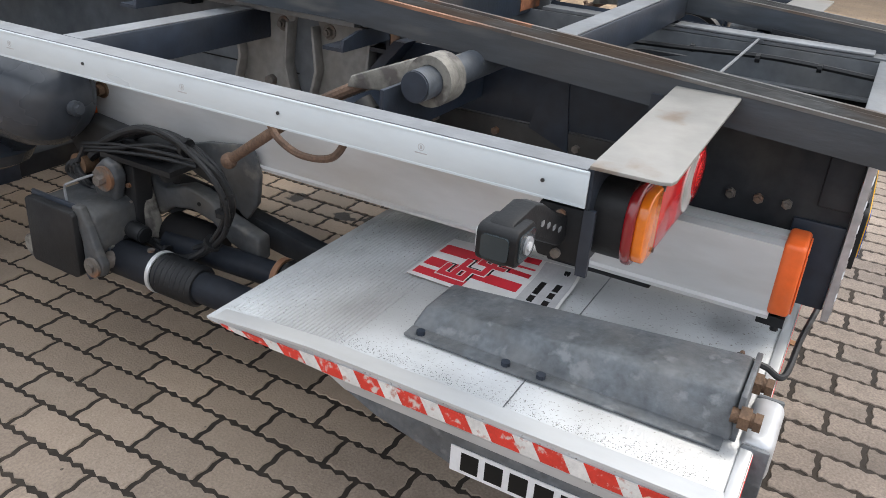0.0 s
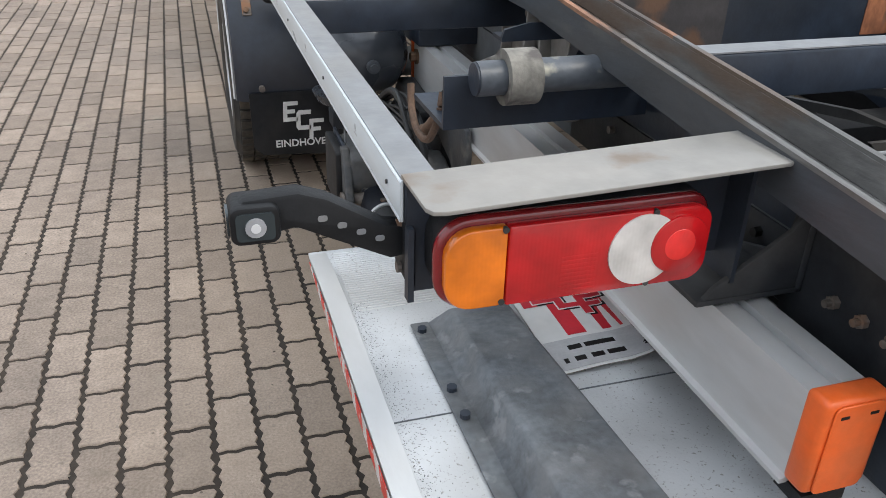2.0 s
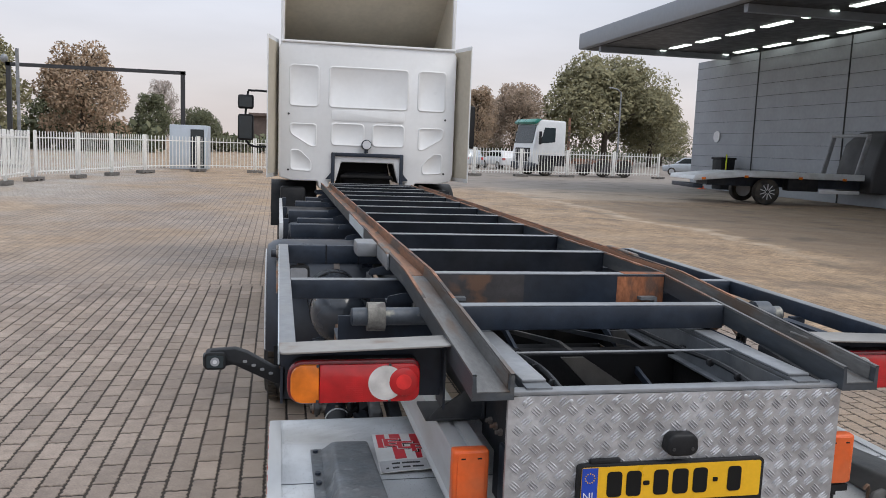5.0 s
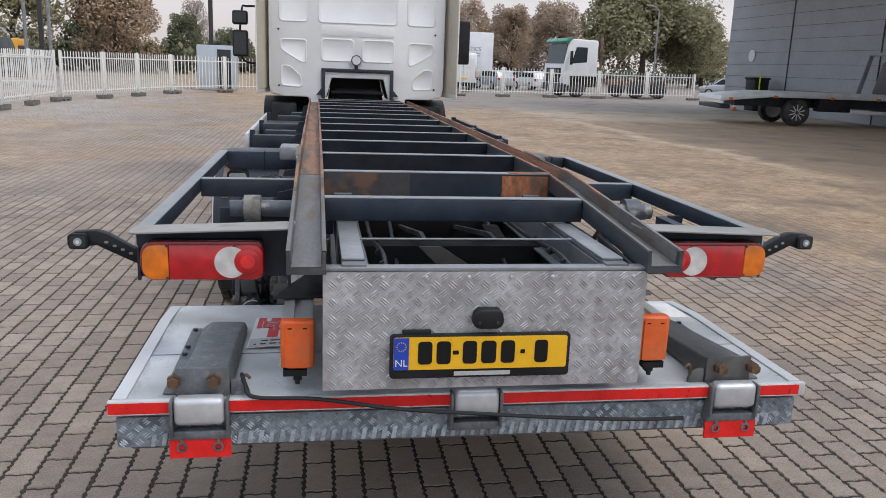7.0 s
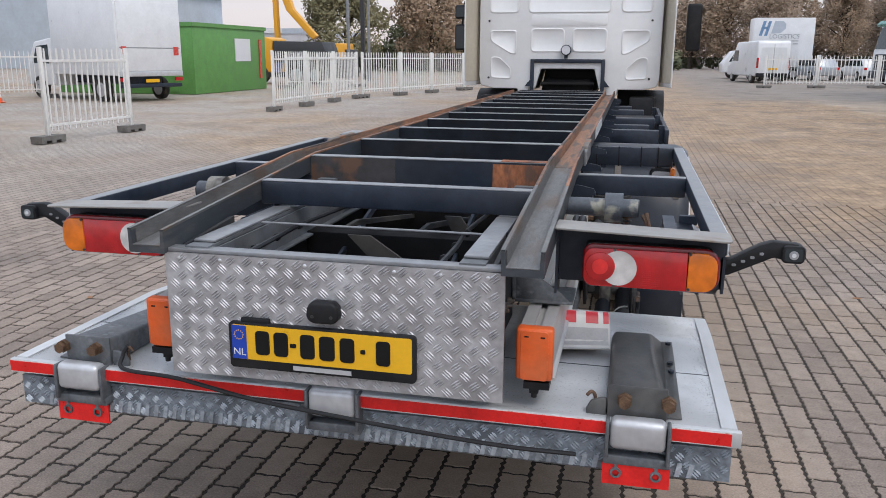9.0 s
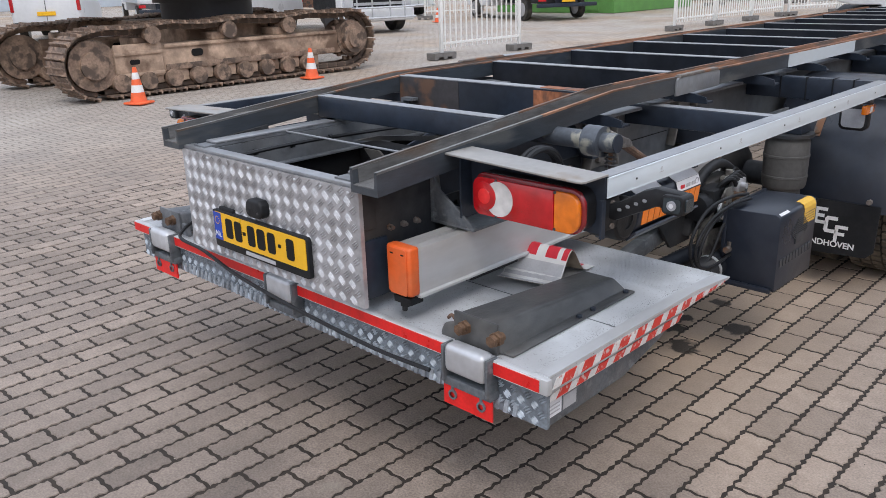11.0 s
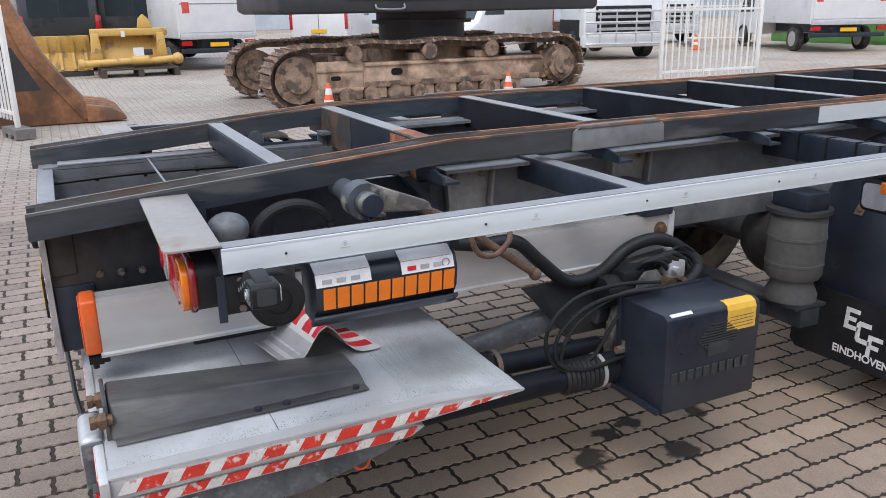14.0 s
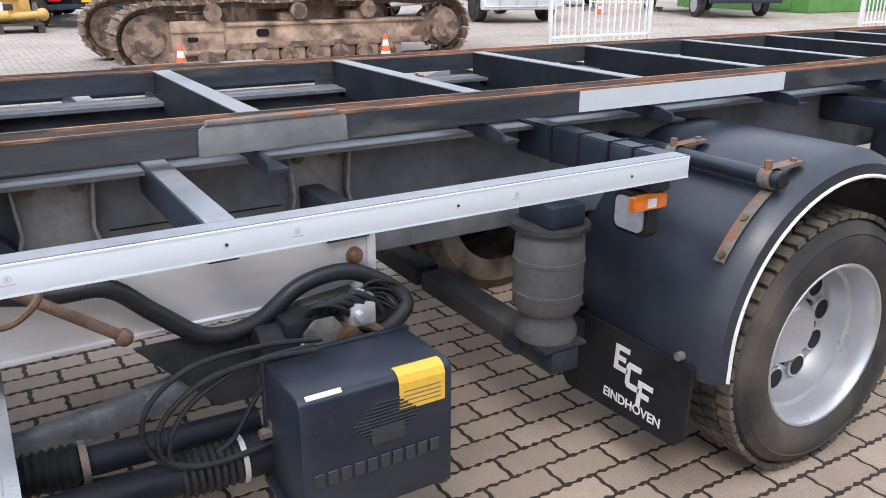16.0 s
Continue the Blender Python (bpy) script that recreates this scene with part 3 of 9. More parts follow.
        bmesh.ops.recalc_face_normals(self.bm, faces=made)
        return self

    def bevel(self, w, seg=2, angle=35):
        edges = [e for e in self.bm.edges if len(e.link_faces) == 2 and e.calc_face_angle(0) > radians(angle)]
        bmesh.ops.bevel(self.bm, geom=edges, offset=w, segments=seg, profile=0.5, affect="EDGES", clamp_overlap=True)
        return self

    def move(self, m):
        bmesh.ops.transform(self.bm, matrix=m, verts=self.bm.verts)
        return self


def smooth_line(pts, k):
    """A Catmull-Rom line through the points."""
    p = [Vector(q) for q in pts]
    if len(p) < 3:
        return p
    p = [p[0] * 2 - p[1], *p, p[-1] * 2 - p[-2]]
    out = []
    for a, b, c, d in zip(p, p[1:], p[2:], p[3:]):
        for i in range(k):
            t = i / k
            out.append(0.5 * (2 * b + (c - a) * t + (2 * a - 5 * b + 4 * c - d) * t * t + (3 * b - a - 3 * c + d) * t ** 3))
    return out + [p[-2]]


def resample(line, step):
    out, left = [line[0]], step
    for a, b in zip(line, line[1:]):
        d = (b - a).length
        at = left
        while at <= d:
            out.append(a.lerp(b, at / d))
            at += step
        left = at - d
    return out


def mesh_from(name, build, material, smooth=True, angle=32):
    me = bpy.data.meshes.new(name)
    bm = build.bm if isinstance(build, Build) else build
    bm.to_mesh(me)
    bm.free()
    me.materials.append(material)
    if smooth:
        me.shade_smooth()
        me.set_sharp_from_angle(angle=radians(angle))
    return me


def part(name, build, material, parent, label="", smooth=True, angle=32):
    ob = new(name, mesh_from(name, build, material, smooth, angle))
    ob.parent = parent
    if parent is not None and parent.parent is None:
        ob.matrix_parent_inverse = Matrix.Translation(-parent.location)
    return tagged(ob, label) if label else ob


def thing(name, label, category, at=(0, 0, 0), group="", kind=""):
    ob = new(name)
    ob.location = at
    ob.empty_display_size = 0.1
    return tagged(ob, label, category, group, kind)


def solo(name, build, material, label, category, group="", kind="", smooth=True):
    ob = new(name, mesh_from(name, build, material, smooth))
    return tagged(ob, label, category, group, kind)


def rounded(w, h, r, n=4, cx=0.0, cy=0.0):
    """A rounded rectangle's outline."""
    pts = []
    for sx, sy, a in ((1, 1, 0), (-1, 1, 90), (-1, -1, 180), (1, -1, 270)):
        for i in range(n + 1):
            t = radians(a + 90 * i / n)
            pts.append((cx + sx * (w / 2 - r) + r * math.cos(t), cy + sy * (h / 2 - r) + r * math.sin(t)))
    return pts

# ---- ground ----
ground_build = Build()
ground_build.box(-900, 900, -900, 900, -0.4, -0.012)
ground = tagged(new("ground", mesh_from("ground", ground_build, PAVING, False)), "grey-brown concrete paving of a vehicle yard, muddy in places", "ground", kind="structure")

# ---- truck chassis ----
truck = thing("container_truck", "dark grey bare truck chassis with guide rails behind a white cab", "truck", (0, 4, 0))
RAIL_IN, RAIL_OUT = 0.475, 0.585


def rail_top(y):
    """The guide rails sink towards the tail."""
    return 1.162 if y > 1.12 else 1.162 - (1.12 - y) * 0.0755


def guide_rail(s):
    """An upright-sided channel with a worn floor, bent at the tail; and the worn upper edges on it."""
    b = Build()
    stations = [-0.02, 0.35, 0.7, 1.0, 1.12, 1.24, 2.5, 5.0, 7.55]
    prof = []
    for y in stations:
        t = rail_top(y)
        prof.append([(RAIL_IN, t - 0.066), (RAIL_OUT, t - 0.066), (RAIL_OUT, t), (RAIL_OUT - 0.009, t), (RAIL_OUT - 0.012, t - 0.046),
                     (RAIL_IN + 0.012, t - 0.046), (RAIL_IN + 0.009, t), (RAIL_IN, t)])
    rings = [[b.bm.verts.new((s * x, y, z)) for x, z in p] for y, p in zip(stations, prof)]
    for u, v in zip(rings, rings[1:]):
        for k in range(8):
            b.bm.faces.new((u[k], u[(k + 1) % 8], v[(k + 1) % 8], v[k]))
    b.bm.faces.new(rings[0])
    b.bm.faces.new(rings[-1])
    bmesh.ops.recalc_face_normals(b.bm, faces=b.bm.faces)
    rail = part("guide_rail", b, RAIL_PAINT, truck, "dark guide rail with rusty worn running floor")
    floor_b = Build()
    for y0, y1 in zip(stations, stations[1:]):
        z0, z1 = rail_top(y0) - 0.046, rail_top(y1) - 0.046
        vs = [floor_b.bm.verts.new((s * x, y, z)) for x, y, z in ((RAIL_IN + 0.012, y0, z0 + 0.003), (RAIL_OUT - 0.012, y0, z0 + 0.003), (RAIL_OUT - 0.012, y1, z1 + 0.003), (RAIL_IN + 0.012, y1, z1 + 0.003))]
        floor_b.bm.faces.new(vs)
    bmesh.ops.remove_doubles(floor_b.bm, verts=floor_b.bm.verts, dist=0.0005)
    bmesh.ops.recalc_face_normals(floor_b.bm, faces=floor_b.bm.faces)
    bmesh.ops.solidify(floor_b.bm, geom=floor_b.bm.faces[:], thickness=0.002)
    part("running_floor", floor_b, WORN_RAIL, rail, "rust-brown worn running floor")
    rf = Build().box(*sorted((s * (RAIL_IN + 0.013), s * (RAIL_OUT - 0.013))), 1.24, 7.54, 1.1165, 1.1205)
    part("rusty_floor", rf, RUST_RAIL, rail, "rusty running floor")
    for x, tail_end in ((RAIL_IN + 0.0045, True), (RAIL_OUT - 0.0045, True), (RAIL_IN + 0.0045, False), (RAIL_OUT - 0.0045, False)):
        e = Build()
        for y0, y1 in zip(stations, stations[1:]):
            if (y0 < 0.6) != tail_end:
                continue
            t0, t1 = rail_top(y0), rail_top(y1)
            quad = [(x - 0.0055, y0, t0 - 0.004), (x + 0.0055, y0, t0 - 0.004), (x + 0.0055, y0, t0 + 0.003), (x - 0.0055, y0, t0 + 0.003)]
            quad2 = [(x - 0.0055, y1, t1 - 0.004), (x + 0.0055, y1, t1 - 0.004), (x + 0.0055, y1, t1 + 0.003), (x - 0.0055, y1, t1 + 0.003)]
            u = [e.bm.verts.new((s * a, c, d)) for a, c, d in quad]
            v = [e.bm.verts.new((s * a, c, d)) for a, c, d in quad2]
            for k in range(4):
                e.bm.faces.new((u[k], u[(k + 1) % 4], v[(k + 1) % 4], v[k]))
        bmesh.ops.recalc_face_normals(e.bm, faces=e.bm.faces)
        part("rail_edge", e, WORN_RAIL if tail_end else RUST, rail, "worn grey edge" if tail_end else "rusty rubbed edge")
    # rusty inner faces of the channel
    for x, e in ((RAIL_IN, 1), (RAIL_OUT, -1)):
        for y0, y1, m in ((1.24, 7.54, RUST_RAIL), (0.0, 0.7, WORN_RAIL), (0.7, 1.12, WORN_RAIL), (1.12, 1.24, WORN_RAIL)):
            lb = Build()
            ends = [[lb.bm.verts.new((s * (x + e * dx), yy, rail_top(yy) + dz)) for dx, dz in ((0.0145, -0.042), (0.0122, -0.042), (0.0094, -0.003), (0.0117, -0.003))] for yy in (y0, y1)]
            for k in range(4):
                lb.bm.faces.new((ends[0][k], ends[0][(k + 1) % 4], ends[1][(k + 1) % 4], ends[1][k]))
            lb.bm.faces.new(ends[0])
            lb.bm.faces.new(ends[1])
            bmesh.ops.recalc_face_normals(lb.bm, faces=lb.bm.faces)
            part("flange_face", lb, m, rail, smooth=False)
    # reflective strip on the outer web
    part("reflector_strip", Build().box(*sorted((s * RAIL_OUT, s * (RAIL_OUT + 0.003))), 2.67, 3.6, 1.0965, 1.158), WHITE_STRIP, rail, "white reflective strip")
    # container stop, a bent plate on the outside
    st = Build().prism([(1.553, 1.152), (1.565, 1.161), (1.9, 1.163), (1.916, 1.154), (1.92, 1.094), (1.55, 1.09)], "x", s * (RAIL_OUT + 0.001), s * (RAIL_OUT + 0.012)).bevel(0.003)
    stop = part("container_stop", st, GREY_TOP, rail, "grey container stop plate")
    part("stop_cap", Build().prism([(1.565, 1.16), (1.575, 1.172), (1.89, 1.174), (1.905, 1.162)], "x", s * (RAIL_OUT - 0.01), s * (RAIL_OUT + 0.016)).bevel(0.003), STAY, rail, "rusty stop edge")
    if s < 0:
        part("stop_horn", Build().box(-0.69, -0.588, 1.97, 2.15, 1.09, 1.16).bevel(0.012), GREY_TOP, rail, "worn grey steel stop block")


for side in (-1, 1):
    guide_rail(side)
    # main frame member: an outward-facing channel
    x0, x1 = 0.36 * side, 0.43 * side
    xw = x1 - side * 0.012
    fb = Build().prism([(x0, 0.785), (x1, 0.785), (x1, 1.072), (x0, 1.072), (x0, 1.06), (xw, 1.06), (xw, 0.797), (x0, 0.797)], "y", 1.02, 8.6)
    fb.prism([(x0, 0.785), (x1, 0.785), (x1, 1.029), (x0, 1.029), (x0, 1.02), (xw, 1.02), (xw, 0.797), (x0, 0.797)], "y", 0.015, 1.02)
    part("frame_member", fb, FRAME_WEB, truck, "dusty dark frame channel")
    # added black lining puts shade on the lower inner web
    part("inner_lining", Build().box(*sorted((side * 0.354, side * 0.3585)), 0.02, 2.7, 0.79, 0.915), OILY_SHADE, truck, "oily black inside of the frame")
    part("inner_web", Build().box(*sorted((side * 0.352, side * 0.3585)), 0.02, 2.7, 0.924, 1.018), FRAME_WEB, truck, "dusty grey inner web")
    part("inner_lip", Build().box(*sorted((side * 0.325, side * 0.3585)), 0.02, 2.7, 0.9152, 0.9238).bevel(0.002), FRAME_WEB, truck)
    # flange shelf between frame and rail
    fl = (0.5, 1.063, 1.075) if side < 0 else (0.512, 1.044, 1.0555)
    part("frame_flange", Build().box(*sorted((side * 0.43, side * fl[0])), 1.14, 7.5, fl[1], fl[2]).bevel(0.002), GREY_TOP, truck, "grey top flange")
    # inner flat bar at the tail
    part("tail_flat_bar", Build().box(*sorted((side * 0.362, side * 0.43)), 0.062, 0.6, 1.03, 1.038).bevel(0.003), GREY_TOP, truck, "grey flat bar")
    # tail side plate, its bolts and its hanging bracket
    tp = Build().prism([(0.012, 0.665), (0.012, 1.02), (0.34, 1.05), (0.34, 0.79), (0.2, 0.79), (0.2, 0.665)], "x", side * 0.445, side * 0.458)
    tail = part("tail_side_plate", tp, DARK_DUSTY, truck, "dark tail plate with rusty bolts")
    part("corner_gusset", Build().box(*sorted((side * 0.458, side * 0.47)), 0.012, 0.11, 0.67, 0.85).bevel(0.004), DARK, tail)
    part("corner_gusset", Build().box(*sorted((side * 0.456, side * 0.466)), 0.012, 0.075, 0.88, 1.0).bevel(0.004), DARK_DUSTY, tail)
    for k in range(3):
        part("bolt", Build().cyl((side * 0.456, 0.128 + 0.054 * k, 0.87 - 0.002 * k), (side * 0.478, 0.128 + 0.054 * k, 0.87 - 0.002 * k), 0.006, n=10).cyl((side * 0.456, 0.128 + 0.054 * k, 0.87 - 0.002 * k), (side * 0.468, 0.128 + 0.054 * k, 0.87 - 0.002 * k), 0.0105, n=6), STAY, tail, "rusty bolt")
    hb = Build().prism([(0.3, 1.04), (0.325, 1.04), (0.34, 0.93), (0.38, 0.88), (0.46, 0.855), (0.46, 0.845), (0.3, 0.845)], "x", side * 0.46, side * 0.472)
    hb.box(*sorted((side * 0.462, side * 0.64)), 0.3, 0.46, 0.845, 0.855)
    hb.prism([(side * 0.47, 0.853), (side * 0.63, 0.853), (side * 0.61, 0.875), (side * 0.5, 0.95), (side * 0.47, 1.0)], "y", 0.302, 0.312)
    part("lift_bracket", hb.bevel(0.003), GALV if side > 0 else DARK_DUSTY, truck, "welded gusset bracket holding the lift beam")
    # pressed frame brackets with bolts
    for y in (1.248, 1.892) if side > 0 else (1.2, 1.45):
        pb = Build().prism([(y - 0.09, 1.052), (y + 0.09, 1.052), (y + 0.075, 0.93), (y + 0.1, 0.84), (y - 0.1, 0.84), (y - 0.075, 0.93)], "x", side * 0.431, side * 0.443)
        pb.prism([(y + 0.082, 1.04), (y + 0.09, 1.04), (y + 0.08, 0.93), (y + 0.105, 0.84), (y + 0.095, 0.84), (y + 0.07, 0.93)], "x", side * 0.443, side * 0.475)
        pb.prism([(y - 0.082, 1.04), (y - 0.09, 1.04), (y - 0.08, 0.93), (y - 0.105, 0.84), (y - 0.095, 0.84), (y - 0.07, 0.93)], "x", side * 0.443, side * 0.475)
        br = part("frame_bracket", pb.bevel(0.003, 2), BRACKET, truck, "dusty pressed bracket")
        for dy in (-0.053, 0.053):
            part("bolt", Build().cyl((side * 0.443, y + dy, 1.028), (side * 0.458, y + dy, 1.028), 0.012, n=6).cyl((side * 0.443, y + dy, 1.028), (side * 0.446, y + dy, 1.028), 0.019, n=18).cyl((side * 0.458, y + dy, 1.028), (side * 0.464, y + dy, 1.028), 0.0075, n=10), STAY, br)
        part("bolt", Build().cyl((side * 0.443, y - 0.01, 0.875), (side * 0.46, y - 0.01, 0.875), 0.015, n=6), STAY, br)
    # joint between the frame's upper and lower plates
    part("web_seam", Build().box(*sorted((side * 0.4312, side * 0.4335)), 1.36, 1.79, 0.901, 0.9045), PLATE_BLACK, truck)
    part("web_doubler", Build().box(*sorted((side * 0.431, side * 0.4365)), 0.36, 1.14, 0.79, 0.905).bevel(0.0015), DARK_DUSTY, truck, "dark lower frame plate")
    part("web_doubler", Build().box(*sorted((side * 0.431, side * 0.434)), 0.36, 1.12, 0.909, 1.04).bevel(0.001), DARK, truck, "dark upper frame plate")
    for y in (0.44, 0.5, 0.58, 0.78, 0.94, 1.06):
        part("web_bolt", Build().cyl((side * 0.4365, y, 0.875), (side * 0.449, y, 0.875), 0.009, n=6), STAY if y > 0.55 else PLATE_BLACK, truck)

CROSS_Y = [0.63, 1.062, 1.69, 2.35, 2.99, 3.60, 4.22, 4.85, 5.45, 6.05, 6.62, 7.15, 7.5]
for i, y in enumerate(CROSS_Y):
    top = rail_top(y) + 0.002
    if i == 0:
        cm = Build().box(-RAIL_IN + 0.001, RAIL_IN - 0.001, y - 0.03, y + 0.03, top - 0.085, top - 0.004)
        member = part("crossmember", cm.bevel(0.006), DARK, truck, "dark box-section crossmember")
        # paler skin on top: wear, and sky light put into the colour
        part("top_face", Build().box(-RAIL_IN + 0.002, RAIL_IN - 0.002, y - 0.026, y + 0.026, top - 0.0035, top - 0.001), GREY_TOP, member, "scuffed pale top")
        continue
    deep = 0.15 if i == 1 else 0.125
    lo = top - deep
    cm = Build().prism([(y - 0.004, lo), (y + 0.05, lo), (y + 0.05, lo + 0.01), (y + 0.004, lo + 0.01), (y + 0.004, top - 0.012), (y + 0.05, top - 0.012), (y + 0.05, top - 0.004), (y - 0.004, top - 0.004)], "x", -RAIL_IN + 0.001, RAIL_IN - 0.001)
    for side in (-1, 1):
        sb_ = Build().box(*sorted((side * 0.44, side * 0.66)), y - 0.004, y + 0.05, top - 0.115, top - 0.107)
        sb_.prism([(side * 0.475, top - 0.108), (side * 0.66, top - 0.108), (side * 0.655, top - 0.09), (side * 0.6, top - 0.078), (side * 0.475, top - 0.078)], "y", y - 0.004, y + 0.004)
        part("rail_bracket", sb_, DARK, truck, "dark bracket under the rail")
    # crossmembers farther forward get the near-black copy, shade painted into their colour
    member = part("crossmember", cm, DARK if i < 2 else BEAM_SHADE_AND_RAM, truck, "dark channel crossmember")
    # flange top paler than the web, for wear and painted-in sky light
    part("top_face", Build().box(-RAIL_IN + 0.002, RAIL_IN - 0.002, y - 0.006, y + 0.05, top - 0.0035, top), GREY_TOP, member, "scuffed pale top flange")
    if i == 1:
        part("rust_patch", Build().box(0.27, 0.472, y - 0.0062, y - 0.0045, top - 0.14, top - 0.01), RUST_ORANGE, member, "bright orange rust patch")
        part("rust_patch", Build().box(-0.472, -0.12, y - 0.0062, y - 0.0045, top - 0.148, top - 0.006), RUST_RUN, member, "dark face with brown rust runs")
        part("rust_patch", Build().box(0.3, 0.474, y - 0.006, y + 0.05, top + 0.0005, top + 0.002), RUST_ORANGE, member, "rusty top end")

# thin cross rod and wiring inside the tail
part("cross_rod", Build().cyl((-0.36, 0.36, 1.03), (0.36, 0.36, 1.03), 0.0038, n=8), GREY_TOP, truck, "thin grey cross rod")
for k, (x, z) in enumerate(((-0.30, 0.985), (0.28, 0.99))):
    part("wiring_loom", Build().tube([(x, 0.03, z), (x + 0.01, 0.3, z + 0.01), (x - 0.01, 0.6, z), (x, 1.2, z - 0.02), (x, 2.4, z - 0.05)], 0.008, 6), HOSE, truck)
    for y in (0.18, 0.34, 0.52):
        part("cable_clip", Build().cyl((x, y - 0.006, z + 0.004), (x, y + 0.006, z + 0.004), 0.012, n=8), BLACK_PL, truck)
part("plug_cluster", Build().ball((-0.18, 0.16, 0.88), 0.03).ball((-0.13, 0.14, 0.87), 0.025).box(-0.2, -0.15, 0.1, 0.15, 0.86, 0.9), BLACK_PL, truck, "black plugs")
part("plug_cap", Build().cyl((-0.19, 0.15, 0.9), (-0.19, 0.15, 0.925), 0.018, n=12), ORANGE_CAP, truck, "orange plug cap")
part("cable_coil", Build().tube([(-0.1 + 0.06 * math.cos(a * 0.6), 0.16 + 0.06 * math.sin(a * 0.6), 0.89 + 0.002 * a) for a in range(24)], 0.006, 6), WHITE_LABEL, truck, "pale cable coil")
# crossbeams blackened to stand in for shade inside the frame
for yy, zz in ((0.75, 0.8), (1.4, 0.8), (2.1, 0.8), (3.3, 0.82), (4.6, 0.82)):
    part("frame_crossbeam", Build().box(-0.353, 0.353, yy - 0.05, yy + 0.05, zz, zz + 0.13).bevel(0.006), OILY_SHADE, truck)
# slanting struts and propshaft cover below
for s in (-1, 1):
    part("inner_strut", Build().prism([(0.35, 0.79), (0.45, 0.79), (1.25, 1.0), (1.15, 1.0)], "x", s * 0.2, s * 0.212), DARK, truck)
    part("inner_strut", Build().prism([(0.5, 1.0), (0.62, 1.0), (1.6, 0.84), (1.5, 0.84)], "x", s * 0.12, s * 0.135), DARK_DUSTY, truck)
# added plate closes the frame from below, keeping ground light out
part("belly_plate", Build().prism([(0.1, 0.7), (0.1, 0.712), (1.2, 0.762), (2.6, 0.772), (2.6, 0.76), (1.2, 0.75)], "x", -0.355, 0.355), OILY_SHADE, truck, "black plate under the tail")
part("slanted_plate", Build().prism([(0.03, 0.79), (0.2, 0.79), (-0.06, 0.96), (-0.14, 0.96)], "y", 0.55, 0.56), DARK_DUSTY, truck)
part("slanted_plate", Build().prism([(0.24, 0.79), (0.34, 0.79), (0.2, 0.99), (0.14, 0.99)], "y", 0.8, 0.81), DARK_DUSTY, truck)
part("propshaft", Build().cyl((0, 2.2, 0.62), (0, 7.2, 0.78), 0.055), DARK_DUSTY, truck)
part("rear_axle", Build().cyl((-0.75, 3.245, 0.412), (0.75, 3.245, 0.412), 0.07).ball((0, 3.245, 0.43), 0.2, 1, 1.1, 1), DARK_DUSTY, truck, "dusty rear axle")

# ---- rear panel of tread plate ----
def tread(b, x0, x1, z0, z1, y, out, pitch=0.0285, long=0.0125, wide=0.0032, high=0.0022):
    """Rows of raised triple bars that lean the other way from row to row, on an upright face."""
    nx, nz = int((x1 - x0) / (2 * pitch)), int((z1 - z0) / pitch)
    for i in range(nx):
        for j in range(nz):
            cx, cz = x0 + (i + (0.75 if j % 2 else 0.27)) * (x1 - x0) / nx, z0 + (j + 0.5) * (z1 - z0) / nz
            a = radians(38 if j % 2 else -42)
            u = (math.cos(a), math.sin(a))
            v = (-u[1], u[0])
            for off in (-0.0072, 0.0, 0.0072):
                px, pz = cx + v[0] * off, cz + v[1] * off
                base = [b.bm.verts.new((px + u[0] * long * c + v[0] * wide * d, y, pz + u[1] * long * c + v[1] * wide * d)) for c, d in ((-1, 0), (-0.3, -1), (0.3, -1), (1, 0), (0.3, 1), (-0.3, 1))]
                tip = [b.bm.verts.new((px + u[0] * long * c, y + out * high * (1.45 if j % 2 else 1.3), pz + u[1] * long * c)) for c in (-0.55, 0.55)]
                f = b.bm.faces.new
                f((base[0], base[1], tip[0])), f((base[1], base[2], tip[1], tip[0])), f((base[2], base[3], tip[1]))
                f((base[3], base[4], tip[1])), f((base[4], base[5], tip[0], tip[1])), f((base[5], base[0], tip[0]))
    bmesh.ops.recalc_face_normals(b.bm, faces=b.bm.faces)


panel = part("rear_panel", Build().box(-0.484, 0.484, -0.004, 0.01, 0.655, 1.012), TREAD, truck, "galvanised tread-plate rear panel")
tb = Build()
tread(tb, -0.47, 0.47, 0.657, 1.01, -0.0042, -1, 0.0236, 0.0172, 0.0029, 0.0023)
tagged(part("tread_relief", tb, TREAD_BAR, panel, smooth=False), kind="stuff")
part("panel_top_bar", Build().box(-0.482, 0.482, 0.0, 0.045, 1.013, 1.024).bevel(0.003), GREY_TOP, truck, "grey steel bar along the panel's top")
for k in range(8):
    x = -0.44 + 0.88 * k / 7
    part("rivet", Build().ball((x, -0.005, 0.997), 0.006, 1, 0.5, 1, 10), SILVER, panel)
# plate lamp: a small rubber dome
cam_b = Build().prism([(-0.052, 0.866), (-0.044, 0.852), (-0.03, 0.847), (0.02, 0.847), (0.034, 0.852), (0.042, 0.866), (0.038, 0.894), (0.026, 0.908), (-0.034, 0.908), (-0.048, 0.894)], "y", -0.04, -0.002).bevel(0.012, 3)
rear_cam = part("plate_lamp", cam_b, BLACK_PL, truck, "black rubber plate lamp housing")
for x in (-0.032, 0.022):
    part("lamp_hole", Build().cyl((x, -0.0425, 0.868), (x, -0.039, 0.868), 0.0045, n=10), SPRING, rear_cam)
